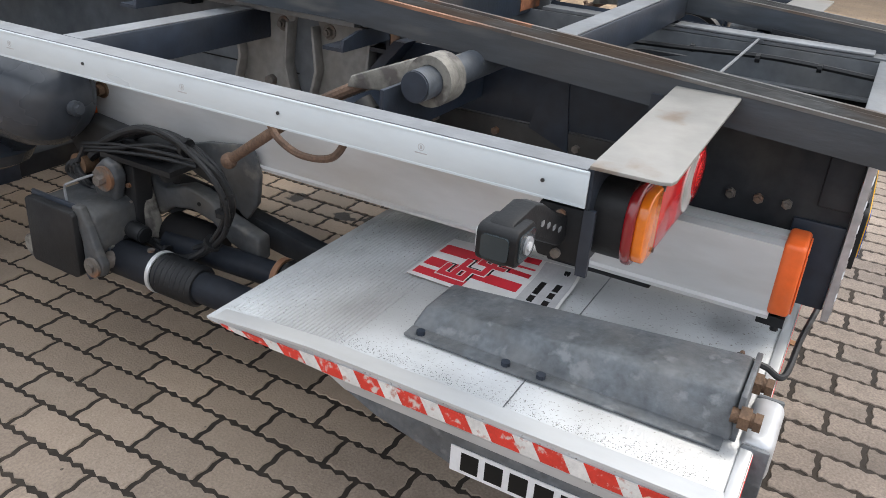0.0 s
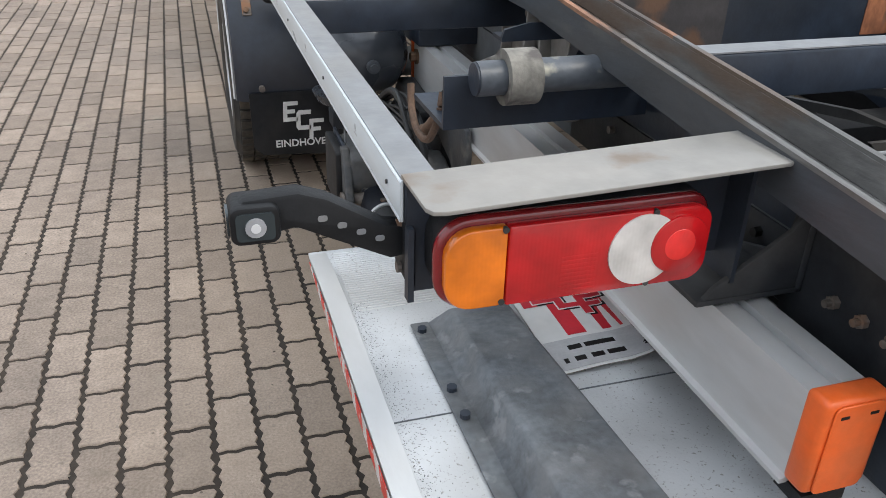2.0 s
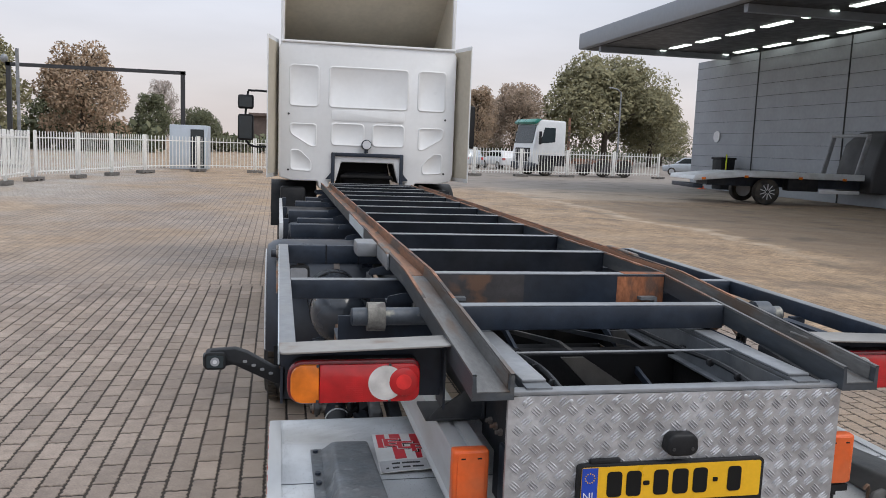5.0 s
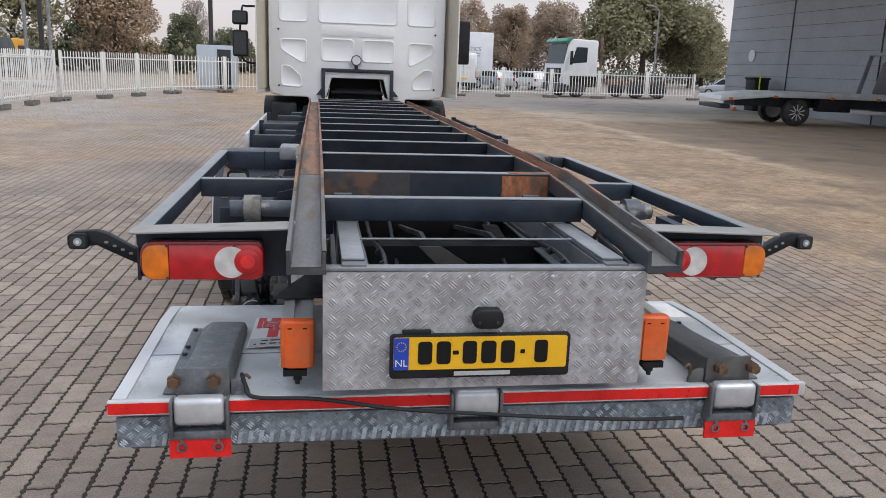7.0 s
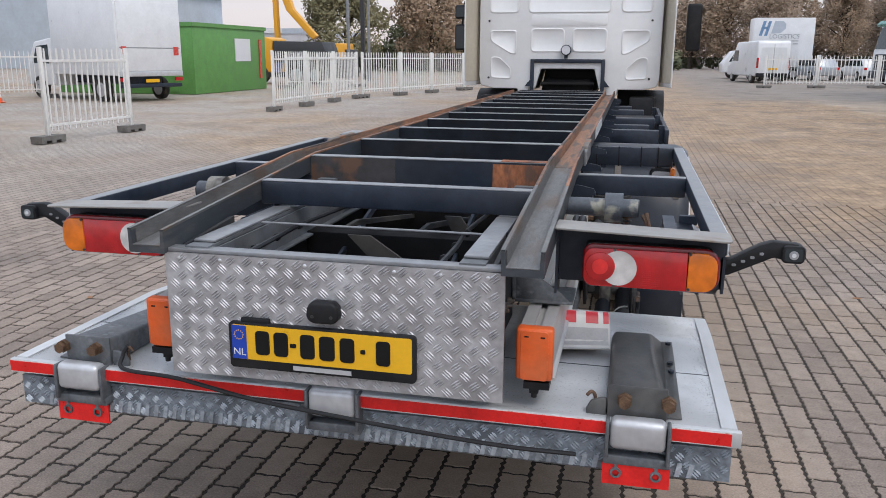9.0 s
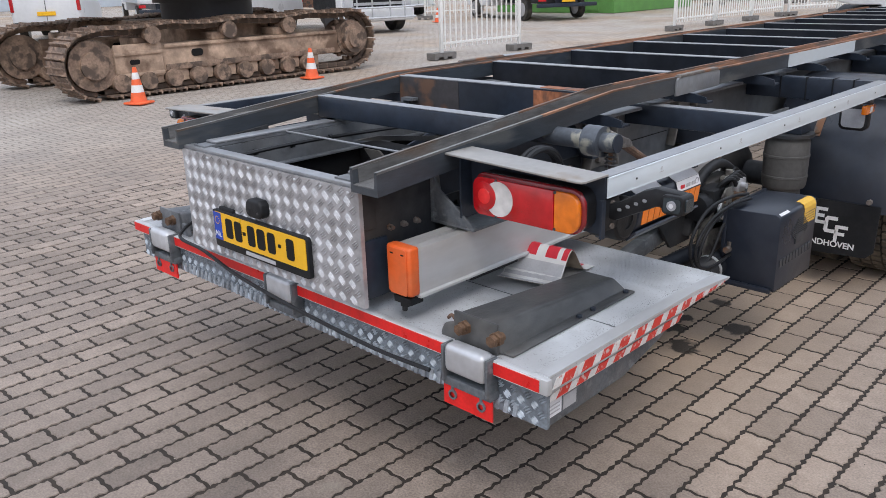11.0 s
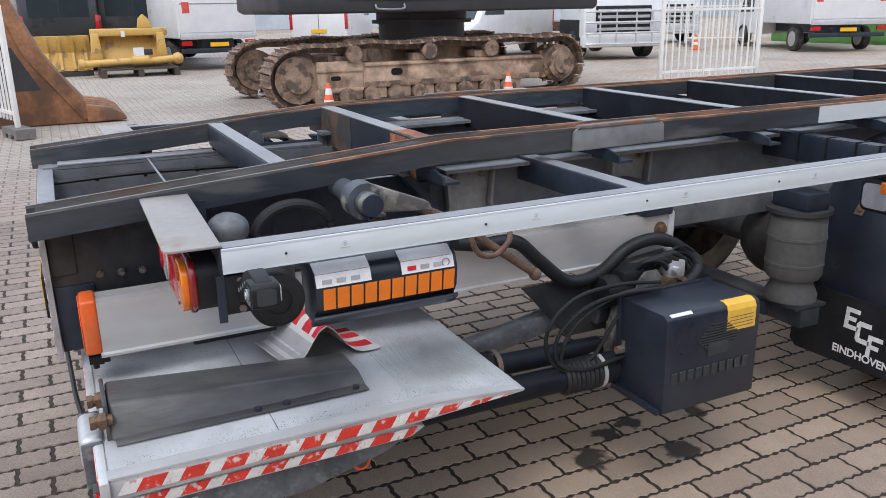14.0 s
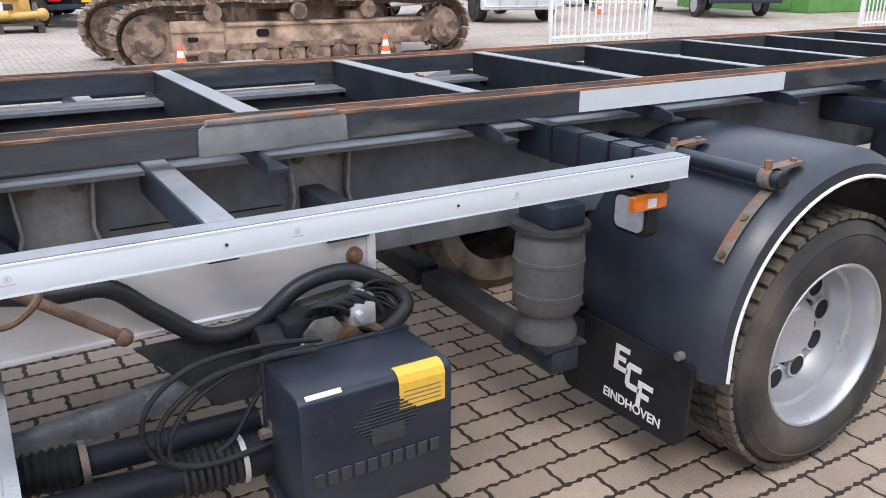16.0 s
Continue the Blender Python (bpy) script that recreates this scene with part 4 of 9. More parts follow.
# number plate: characters are plain bars
PX0, PX1, PZ0, PZ1 = -0.291, 0.252, 0.693, 0.828
holder = part("number_plate", Build().prism(rounded(PX1 - PX0, PZ1 - PZ0, 0.012, 4, (PX0 + PX1) / 2, (PZ0 + PZ1) / 2), "y", -0.022, -0.006).bevel(0.002), BLACK_PL, truck, "yellow number plate in a black holder")
part("plate_face", Build().prism(rounded(0.522, 0.1, 0.006, 3, (PX0 + PX1) / 2, PZ0 + 0.078), "y", -0.0245, -0.0215), PLATE_YELLOW, holder, "yellow plate face")
part("country_band", Build().box(PX0 + 0.011, PX0 + 0.055, -0.0262, -0.0246, PZ0 + 0.029, PZ0 + 0.127), PLATE_BLUE, holder, "blue country band")
for k in range(12):
    a = k * math.tau / 12
    part("star", Build().cyl((PX0 + 0.033 + 0.013 * math.cos(a), -0.0275, PZ0 + 0.1 + 0.013 * math.sin(a)), (PX0 + 0.033 + 0.013 * math.cos(a), -0.0262, PZ0 + 0.1 + 0.013 * math.sin(a)), 0.0018, n=6), PLATE_YELLOW, holder)
nl = bpy.data.curves.new("country_letters", "FONT")
nl.body, nl.size, nl.align_x, nl.extrude = "NL", 0.03, "CENTER", 0.0004
nl.materials.append(WHITE_PAINT)
nl_ob = new("country_letters", nl)
nl_ob.parent = holder
nl_ob.matrix_basis = pose(PX0 + 0.033, -0.0268, PZ0 + 0.04, 90, 0, 0)
for x, w in ((0.095, 0.042), (0.15, 0.042), (0.186, 0.018), (0.228, 0.042), (0.285, 0.045), (0.343, 0.042), (0.388, 0.014), (0.445, 0.04)):
    h = 0.07 if w > 0.03 else 0.012
    part("plate_bar", Build().prism(rounded(w, h, min(w, h) * 0.25, 3, PX0 + 0.008 + x, PZ0 + 0.08), "y", -0.0262, -0.0245), PLATE_BLACK, holder)
part("holder_print", Build().box(-0.1, 0.07, -0.0232, -0.0222, PZ0 + 0.007, PZ0 + 0.02), GREY_LABEL, holder, "pale print bar")
part("holder_clip", Build().box(-0.255, -0.17, -0.018, -0.004, PZ1 - 0.004, PZ1 + 0.012).bevel(0.003), BLACK_PL, holder)

# ---- outrigger side frames with lamps ----
def side_frame(s):
    def bx(x0, x1, *r):
        return Build().box(*sorted((s * x0, s * x1)), *r)
    fr = part("outrigger_bar", bx(1.012, 1.058, 0.35, 2.625, 1.006, 1.064).bevel(0.004), DARK, truck, "dark outer bar")
    part("side_strip", bx(1.0585, 1.063, 0.35, 2.625, 1.009, 1.0645).bevel(0.0015), WHITE_STRIP, fr, "white reflective side strip")
    for z in (1.0115, 1.0615):
        part("strip_rib", bx(1.063, 1.0637, 0.35, 2.625, z - 0.0018, z + 0.0018), WHITE_STRIP, fr)
    for y in (0.62, 1.12, 1.6, 2.1):
        part("approval_mark", Build().lathe([(s * 1.0631, 0.0048), (s * 1.0634, 0.0048), (s * 1.0634, 0.006), (s * 1.0631, 0.006)], (0, y, 1.04), "x", 16).box(*sorted((s * 1.0631, s * 1.0634)), y - 0.011, y + 0.011, 1.0295, 1.0315).box(*sorted((s * 1.0631, s * 1.0634)), y - 0.002, y + 0.002, 1.037, 1.043), GREY_LABEL, fr, smooth=False)
    # bar and arm tops in paler grey, sky light painted in with the wear
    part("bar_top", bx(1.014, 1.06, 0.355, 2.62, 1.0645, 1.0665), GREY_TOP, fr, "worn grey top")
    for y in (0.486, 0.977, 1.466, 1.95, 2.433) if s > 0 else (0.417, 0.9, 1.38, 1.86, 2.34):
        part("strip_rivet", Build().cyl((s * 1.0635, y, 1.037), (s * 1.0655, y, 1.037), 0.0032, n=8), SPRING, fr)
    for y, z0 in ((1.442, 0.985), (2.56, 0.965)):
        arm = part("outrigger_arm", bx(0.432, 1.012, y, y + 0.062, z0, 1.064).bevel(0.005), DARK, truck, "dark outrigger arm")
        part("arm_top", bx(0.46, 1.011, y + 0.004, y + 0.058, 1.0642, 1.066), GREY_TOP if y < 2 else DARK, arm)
    for x in (0.6, 0.72, 0.84, 0.93) if s > 0 else (0.62, 0.8):
        part("arm_band", bx(x, x + 0.006, 2.556, 2.626, 0.962, 1.069), BLACK_PL, truck)
    # shelf plate over the tail lamp, rising a little towards the rail
    o = [(s * 0.574, 0.245), (s * 0.59, 0.24), (s * 1.04, 0.236), (s * 1.054, 0.24), (s * 1.06, 0.252), (s * 1.062, 0.352), (s * 0.568, 0.36)]
    sh = Build().prism(o, "z", 1.068, 1.074)
    for v in sh.bm.verts:
        v.co.z += (1.06 - abs(v.co.x)) * 0.03
    shelf = part("lamp_shelf", sh.bevel(0.0015), SHELF, truck, "grey folded shelf plate over the lamp")
    back = part("lamp_back_plate", bx(0.585, 1.055, 0.346, 0.353, 0.91, 1.066), DARK, truck, "dark lamp mounting plate")
    part("side_cheek", bx(1.0485, 1.0565, 0.335, 0.352, 0.9, 1.005), DARK, back)
    part("inner_cheek", Build().prism([(0.3, 0.88), (0.4, 0.88), (0.4, 1.067), (0.3, 1.067)], "x", s * 0.585, s * 0.592), DARK, back)
    # tail lamp
    lx0, lx1, lz0, lz1 = 0.663, 1.038, 0.913, 1.039
    cx, cz, w, h = (lx0 + lx1) / 2, (lz0 + lz1) / 2, lx1 - lx0, lz1 - lz0
    def lens_outline(x0, x1, z0, z1, r_in, r_out, k=6):
        """Rounded outline whose outer end has the larger corners; x runs from the rail outwards."""
        pts = []
        for px, pz, rr, a0 in ((x1, z0, r_out, -90), (x1, z1, r_out, 0), (x0, z1, r_in, 90), (x0, z0, r_in, 180)):
            ox, oz = (px - rr if px == x1 else px + rr), (pz + rr if pz == z0 else pz - rr)
            pts += [(s * (ox + rr * math.cos(math.radians(a0 + 90 * q / k))), oz + rr * math.sin(math.radians(a0 + 90 * q / k))) for q in range(k + 1)]
        return pts

    lamp = part("tail_lamp", Build().prism(lens_outline(lx0 + 0.006, lx1 - 0.006, lz0 + 0.005, lz1 - 0.004, 0.012, 0.04), "y", 0.297, 0.359), BLACK_PL, truck, "red and amber rear lamp cluster")
    part("lens_rim", Build().prism(lens_outline(lx0, lx1, lz0, lz1, 0.03, 0.045), "y", 0.283, 0.3).bevel(0.007, 3, 50), LENS_DARK, lamp, "dark red lens rim")
    part("indicator_lens", Build().prism(lens_outline(lx1 - 0.087, lx1 - 0.009, lz0 + 0.007, lz1 - 0.01, 0.003, 0.036), "y", 0.268, 0.284).bevel(0.005, 3, 50), LENS_AMBER, lamp, "amber indicator lens")
    part("brake_lens", Build().prism(lens_outline(lx0 + 0.004, lx1 - 0.0885, lz0 + 0.006, lz1 - 0.01, 0.028, 0.003), "y", 0.268, 0.284).bevel(0.003, 2, 50), LENS_RED, lamp, "red brake lens")
    part("reverse_lens", Build().cyl((s * (lx0 + 0.101), 0.2655, cz - 0.001), (s * (lx0 + 0.101), 0.27, cz - 0.001), 0.05, n=36), LENS_CLEAR, lamp, "milky crescent lens")
    part("fog_lens", Build().cyl((s * (lx0 + 0.05), 0.263, cz + 0.001), (s * (lx0 + 0.05), 0.27, cz + 0.001), 0.0415, n=36).bevel(0.003, 2, 50), LENS_RED, lamp, "red round lens")
    part("fog_reflector", Build().lathe([(0.2632, 0.0), (0.2632, 0.012), (0.2636, 0.022), (0.2642, 0.0225)], (s * (lx0 + 0.05), -0.001, cz + 0.001), "y", 28), LENS_BRIGHT, lamp, "brighter lens middle")
    for k in range(9):
        part("lens_rib", Build().box(*sorted((s * (lx0 + 0.165), s * (lx0 + 0.215))), 0.2675, 0.2695, cz - 0.048 + 0.006 * k, cz - 0.0455 + 0.006 * k), LENS_RED, lamp)

    for px, pz in ((lx1 - 0.083, cz + 0.05), (lx1 - 0.083, cz - 0.05), (lx0 + 0.09, cz + 0.05), (lx0 + 0.09, cz - 0.052)):
        part("lens_screw", Build().cyl((s * px, 0.266, pz), (s * px, 0.271, pz), 0.0042, n=10), SPRING, lamp)
    # marker lamp on a rubber arm
    arm = Build()
    ol = [(1.058, 0.985), (1.058, 0.945), (1.085, 0.94), (1.17, 0.982), (1.205, 1.0), (1.275, 0.985), (1.285, 1.0), (1.28, 1.032), (1.265, 1.043), (1.2, 1.047), (1.165, 1.035), (1.09, 0.99)]
    arm.prism([(s * u, v) for u, v in ol], "y", 0.42, 0.455).bevel(0.006)
    marker = part("marker_lamp_arm", arm, BLACK_PL, truck, "black rubber arm with a marker lamp at its end")
    part("arm_foot", Build().prism([(0.39, 0.91), (0.46, 0.91), (0.48, 0.95), (0.465, 0.998), (0.39, 0.998)], "x", s * 1.057, s * 1.07).bevel(0.004), BLACK_PL, marker)
    for z in (0.922, 0.985):
        part("foot_bolt", Build().cyl((s * 1.068, 0.43, z), (s * 1.076, 0.43, z), 0.008, n=8), STAY, marker)
    for k in range(4):
        part("arm_slot", Build().prism(rounded(0.012, 0.008, 0.003, 2, s * (1.1 + 0.024 * k), 0.974 + 0.012 * k), "y", 0.4185, 0.4195), GREY_TOP, marker)
    head = part("marker_head", Build().prism(rounded(0.06, 0.05, 0.012, 4, s * 1.254, 1.014), "y", 0.408, 0.464).bevel(0.004, 2), BLACK_PL, marker, "black rubber lamp head")
    part("marker_bezel", Build().prism(rounded(0.046, 0.036, 0.006, 3, s * 1.254, 1.014), "y", 0.4058, 0.4085), GLASS, head)
    part("marker_lens", Build().cyl((s * 1.254, 0.4028, 1.014), (s * 1.254, 0.406, 1.014), 0.0125, n=22), MARKER_GLASS, head, "clear round marker lens")
    part("marker_bulb", Build().cyl((s * 1.254, 0.4014, 1.014), (s * 1.254, 0.4029, 1.014), 0.006, n=14), LAMP_WHITE, head)
    part("side_lens", Build().prism(rounded(0.038, 0.032, 0.006, 3, 0.436, 1.014), "x", s * 1.2835, s * 1.287), GLASS, head, "dark glossy side lens")
    part("front_lens", Build().prism(rounded(0.044, 0.034, 0.006, 3, s * 1.254, 1.014), "y", 0.4635, 0.467), LAMP_WHITE, head)
    marker.location = (-0.017 * s, -0.044, 0.004)
    # square-tube stub with a cast clamp and threaded brace
    tube = part("stabiliser_tube", Build().cyl((s * 0.46, 0.86, 1.035), (s * 0.815, 0.86, 1.035), 0.031, n=20), TUBE_PAINT, truck, "scuffed cross tube")
    part("tube_end", Build().cyl((s * 0.815, 0.86, 1.035), (s * 0.819, 0.86, 1.035), 0.029, n=20), DARK, tube)
    ring = Build().lathe([(s * 0.735 - 0.03, 0.032), (s * 0.735 - 0.03, 0.05), (s * 0.735 + 0.03, 0.05), (s * 0.735 + 0.03, 0.032), (s * 0.735 - 0.03, 0.032)], (0, 0.86, 1.035), "x", 24)
    part("cast_clamp", ring, CAST if s < 0 else TUBE_PAINT, tube, "worn cast clamp ring")
    part("clamp_lug", Build().prism([(0.85, 1.06), (0.89, 1.075), (1.05, 1.01), (1.06, 0.985), (0.88, 1.0)], "x", s * 0.715, s * 0.755).bevel(0.006), CAST, tube)
    part("threaded_rod", Build().tube([(s * 0.735, 0.92, 1.05), (s * 0.74, 1.1, 0.955), (s * 0.745, 1.22, 0.885)], 0.0135, 10, 0.06, 0.006), RUST_ROD, tube, "rusty threaded rod")
    part("brace_rod", Build().cyl((s * 0.744, 1.17, 0.912), (s * 0.752, 1.4, 0.742), 0.0125, n=12).ball((s * 0.752, 1.395, 0.745), 0.02, n=10), RUST_ROD, tube, "plain rusty brace rod")
    if s < 0:
        hook = [(-0.84, 1.2, 0.93), (-0.845, 1.17, 0.88), (-0.85, 1.1, 0.855), (-0.85, 1.02, 0.87), (-0.84, 0.99, 0.93), (-0.83, 1.0, 0.97)]
        tray = Build().prism([(0.9, 0.93), (1.1, 0.93), (1.1, 0.94), (0.908, 0.94), (0.908, 1.03), (0.9, 1.03)], "x", -0.86, -0.44)
        part("mounting_tray", tray, DARK, tube, "dark angle tray")
        part("rubber_boot", Build().cyl((-0.8, 0.98, 0.95), (-0.8, 1.0, 0.97), 0.035, n=16), BLACK_PL, tube)
    else:
        hook = [(0.84, 1.25, 0.94), (0.86, 1.24, 0.9), (0.87, 1.19, 0.868), (0.87, 1.14, 0.88), (0.86, 1.12, 0.93), (0.85, 1.13, 0.97)]
    part("rod_hook", Build().tube(hook, 0.008, 8), RUST_ROD, tube, "rusty bent hook")
    if s > 0:
        hel = [(0.78 + 0.016 * math.cos(a), 0.88 + 0.016 * math.sin(a), 1.0 - 0.0022 * a) for a in np.linspace(0, 44, 130)]
        part("coil_spring", Build().tube(hel, 0.003, 5), SPRING, tube, "dark coil spring")
        part("spring_rod", Build().cyl((0.78, 0.88, 1.02), (0.78, 0.88, 0.88), 0.007, n=8).box(0.755, 0.805, 0.865, 0.9, 1.0, 1.008), STAY, tube)
    tube.location = (0, -0.078, 0.018)
    # brace angles on the frame
    part("frame_strut", Build().prism([(0.62, 1.04), (0.66, 1.04), (0.7, 0.9), (0.6, 0.86)], "x", s * 0.431, s * 0.439), DARK, truck)
    part("frame_strut", Build().prism([(1.0, 1.05), (1.03, 1.05), (1.16, 0.9), (1.13, 0.9)], "x", s * 0.44, s * 0.5), DARK, truck)


for side in (-1, 1):
    side_frame(side)

# ---- wheels, mudguards, suspension ----
WY, WZ, WR = 3.245, 0.412, 0.42
GR, GZ = 0.527, 0.49


def wheel(s):
    prof = [(-0.008, 0.256), (0.004, 0.264), (0.012, 0.274), (0.024, 0.306), (0.022, 0.338), (0.016, 0.358), (0.019, 0.362), (0.013, 0.366), (0.0, 0.39), (-0.025, 0.404), (-0.12, 0.41), (-0.2, 0.405), (-0.225, 0.37), (-0.24, 0.32), (-0.21, 0.26)]
    tyre = Build().lathe([(s * (1.12 + a), r) for a, r in prof], (0, WY, WZ), "x", 64)
    w = part("rear_wheel", tyre, RUBBER, truck, "worn black tyre on a silver steel rim")
    tb = Build()
    for k in range(54):
        a = k * math.tau / 54
        for x0, x1, skew in ((1.07, 1.117, 0.25), (1.015, 1.06, -0.2), (0.96, 1.005, 0.2), (0.9, 0.95, -0.2)):
            aa = a + skew * 0.1
            c = Matrix.Translation((0, WY, WZ)) @ Matrix.Rotation(aa, 4, "X")
            tb.box(*sorted((s * x0, s * x1)), -0.017, 0.017, WR - 0.016, WR)
            new_v = tb.bm.verts[-8:]
            bmesh.ops.transform(tb.bm, matrix=c, verts=new_v)
    tagged(part("tyre_tread", tb, TYRE_TREAD, w, "muddy tread blocks", False), kind="stuff")
    rim = Build().lathe([(s * (1.12 + a), r) for a, r in ((0.004, 0.27), (0.01, 0.264), (0.008, 0.257), (-0.006, 0.25), (-0.03, 0.246), (-0.075, 0.24), (-0.082, 0.228), (-0.12, 0.222), (-0.15, 0.21), (-0.155, 0.19), (-0.145, 0.15), (-0.14, 0.12), (-0.11, 0.1), (-0.1, 0.085), (-0.1, 0.0))], (0, WY, WZ), "x", 56)
    rm = part("rim", rim, RIM, w, "silver dished rim")
    for k in range(10):
        a = k * math.tau / 10 + 0.2
        y, z = WY + 0.172 * math.cos(a), WZ + 0.172 * math.sin(a)
        part("hand_hole", Build().cyl((s * 0.95, y, z), (s * 0.9835, y, z), 0.034, n=22), PLATE_BLACK, w)
        part("hole_edge", Build().lathe([(s * 0.955, 0.034), (s * 0.985, 0.034), (s * 0.986, 0.0365), (s * 0.983, 0.041), (s * 0.955, 0.041)], (0, y, z), "x", 22), RIM, w)
    for k in range(8):
        a = k * math.tau / 8
        y, z = WY + 0.112 * math.cos(a), WZ + 0.112 * math.sin(a)
        part("wheel_nut", Build().cyl((s * 0.975, y, z), (s * 1.002, y, z), 0.012, n=6), SPRING, w)
    part("inner_wheel", Build().lathe([(s * x, r) for x, r in ((0.8, 0.26), (0.82, 0.36), (0.79, 0.415), (0.62, 0.415), (0.58, 0.36), (0.6, 0.26))], (0, WY, WZ), "x", 48), TYRE_TREAD, truck, "inner twin tyre")


def mudguard(s):
    x_in, x_out = 0.5, 1.118
    b = Build()
    # half ring over the wheels, running straight down at the back, with a rolled outer lip
    path = [(WY - GR, 0.42), (WY - GR, GZ - 0.02)] + [(WY - GR * math.cos(a), GZ + GR * math.sin(a)) for a in np.linspace(0.0, math.pi, 26)] + [(WY + GR, 0.45)]
    cross = [(x_in, -0.0), (x_out - 0.06, 0.0), (x_out - 0.02, -0.012), (x_out + 0.012, -0.035), (x_out + 0.018, -0.07), (x_out + 0.012, -0.07), (x_out - 0.002, -0.045), (x_out - 0.04, -0.018), (x_in, -0.01)]
    rings = []
    for i, (y, z) in enumerate(path):
        nxt, prv = path[min(i + 1, len(path) - 1)], path[max(i - 1, 0)]
        d = Vector((0, nxt[0] - prv[0], nxt[1] - prv[1])).normalized()
        nrm = Vector((0, -d.z, d.y))
        rings.append([b.bm.verts.new(Vector((s * x, y, z)) + nrm * h) for x, h in cross])
    for u, v in zip(rings, rings[1:]):
        for k in range(len(cross)):
            b.bm.faces.new((u[k], u[(k + 1) % len(cross)], v[(k + 1) % len(cross)], v[k]))
    b.bm.faces.new(rings[0])
    b.bm.faces.new(rings[-1])
    bmesh.ops.recalc_face_normals(b.bm, faces=b.bm.faces)
    g = part("mudguard", b, FENDER, truck, "black plastic mudguard with white edging", angle=40)
    trim = [(s * (x_out + 0.018), y + 0.07 * n[0], z + 0.07 * n[1]) for (y, z), n in [((p[0], p[1]), ((WY - p[0]) / GR, -(p[1] - GZ) / GR if p[1] > GZ else 0)) for p in path[:-1]]]
    part("edge_trim", Build().tube(trim, 0.006, 6), WHITE_PAINT, g, "white edge trim")
    flap = Build().prism([(s * 0.555, 0.46), (s * 1.085, 0.46), (s * 1.08, 0.23), (s * 1.045, 0.195), (s * 0.575, 0.175), (s * 0.545, 0.2)], "y", WY - GR - 0.016, WY - GR - 0.006)
    fl = part("mud_flap", flap, BLACK_PL, truck, "black rubber mud flap with a white printed mark")
    yb = WY - GR - 0.0185
    # the printed mark: three stepped slanting shapes
    combs = ([(0, 0), (1, 0), (1, 0.2), (0.28, 0.2), (0.28, 0.4), (0.8, 0.4), (0.8, 0.6), (0.28, 0.6), (0.28, 0.8), (1, 0.8), (1, 1), (0, 1)],
             [(0.15, 0), (1, 0), (1, 0.22), (0.3, 0.22), (0.28, 0.78), (1, 0.78), (1, 1), (0.15, 1), (0, 0.85), (0, 0.15)],
             [(0, 0), (0.28, 0), (0.28, 0.38), (0.8, 0.38), (0.8, 0.58), (0.28, 0.58), (0.28, 0.8), (1, 0.8), (1, 1), (0, 1)])
    for k, comb in enumerate(combs):
        c0, z0 = s * 0.87 - 0.085 + 0.052 * k, 0.335 - 0.04 * k
        part("printed_block", Build().prism([(c0 + 0.06 * u + 0.004 * v, z0 + 0.085 * v) for u, v in comb], "y", yb, yb + 0.0015), WHITE_PAINT, fl, smooth=False)
    word = bpy.data.curves.new("printed_word", "FONT")
    word.body, word.size, word.align_x, word.extrude, word.offset = "EINDHOVEN", 0.043, "CENTER", 0.0006, 0.0009
    word.materials.append(WHITE_PAINT)
    word_ob = new("printed_word", word)
    word_ob.parent = fl
    word_ob.matrix_basis = pose(s * 0.87, yb + 0.0006, 0.226, 90, 0, 0)
    for x in (0.597, 1.03):
        part("flap_bolt", Build().cyl((s * x, WY - GR - 0.022, 0.478), (s * x, WY - GR, 0.478), 0.013, n=8), STAY, g)
    # stay tube and its rusty clips
    stay = part("stay_tube", Build().cyl((s * 0.44, 2.945, 0.967), (s * 1.1, 2.945, 0.967), 0.024, n=16), FENDER, truck, "black mudguard stay")
    part("tube_plug", Build().cyl((s * 1.1, 2.945, 0.967), (s * 1.106, 2.945, 0.967), 0.022, n=16), BLACK_PL, stay)
    for x in (1.06, 0.72):
        cl = Build().lathe([(s * x - 0.018, 0.0245), (s * x - 0.018, 0.03), (s * x + 0.018, 0.03), (s * x + 0.018, 0.0245), (s * x - 0.018, 0.0245)], (0, 2.945, 0.967), "x", 20)
        cl.prism([(2.93, 0.996), (3.06, 1.003), (3.075, 0.998), (3.06, 0.992), (2.93, 0.986)], "x", s * (x - 0.018), s * (x + 0.018))
        cl.cyl((s * x, 2.935, 0.99), (s * x, 2.935, 1.016), 0.011, n=6).cyl((s * x, 3.04, 0.998), (s * x, 3.04, 1.01), 0.009, n=8)
        part("stay_clip", cl, STAY, stay, "rusty clip")
        arc = [(WY - (GR + 0.002) * math.cos(a), GZ + (GR + 0.002) * math.sin(a)) for a in np.linspace(0.52, 0.97, 8)]
        out = [(WY - (GR + 0.006) * math.cos(a), GZ + (GR + 0.006) * math.sin(a)) for a in np.linspace(0.97, 0.52, 8)]
        part("stay_strap", Build().prism(arc + out, "x", s * (x - 0.02), s * (x + 0.016)).bevel(0.0012, 1), STAY, stay, "rusty strap")
        for a in (0.56, 0.78):
            c, d = math.cos(a), math.sin(a)
            part("strap_bolt", Build().cyl((s * x, WY - (GR + 0.004) * c, GZ + (GR + 0.004) * d), (s * x, WY - (GR + 0.013) * c, GZ + (GR + 0.013) * d), 0.011, n=8), BOLT, stay)
    # work lamp and amber side lamp hung from the outrigger
    bz = Build().prism(rounded(0.125, 0.112, 0.025, 4, s * 0.955, 0.9), "y", 2.545, 2.585).bevel(0.003)
    wl_ = part("work_lamp", bz, BLACK_PL, truck, "square work lamp in a black rim")
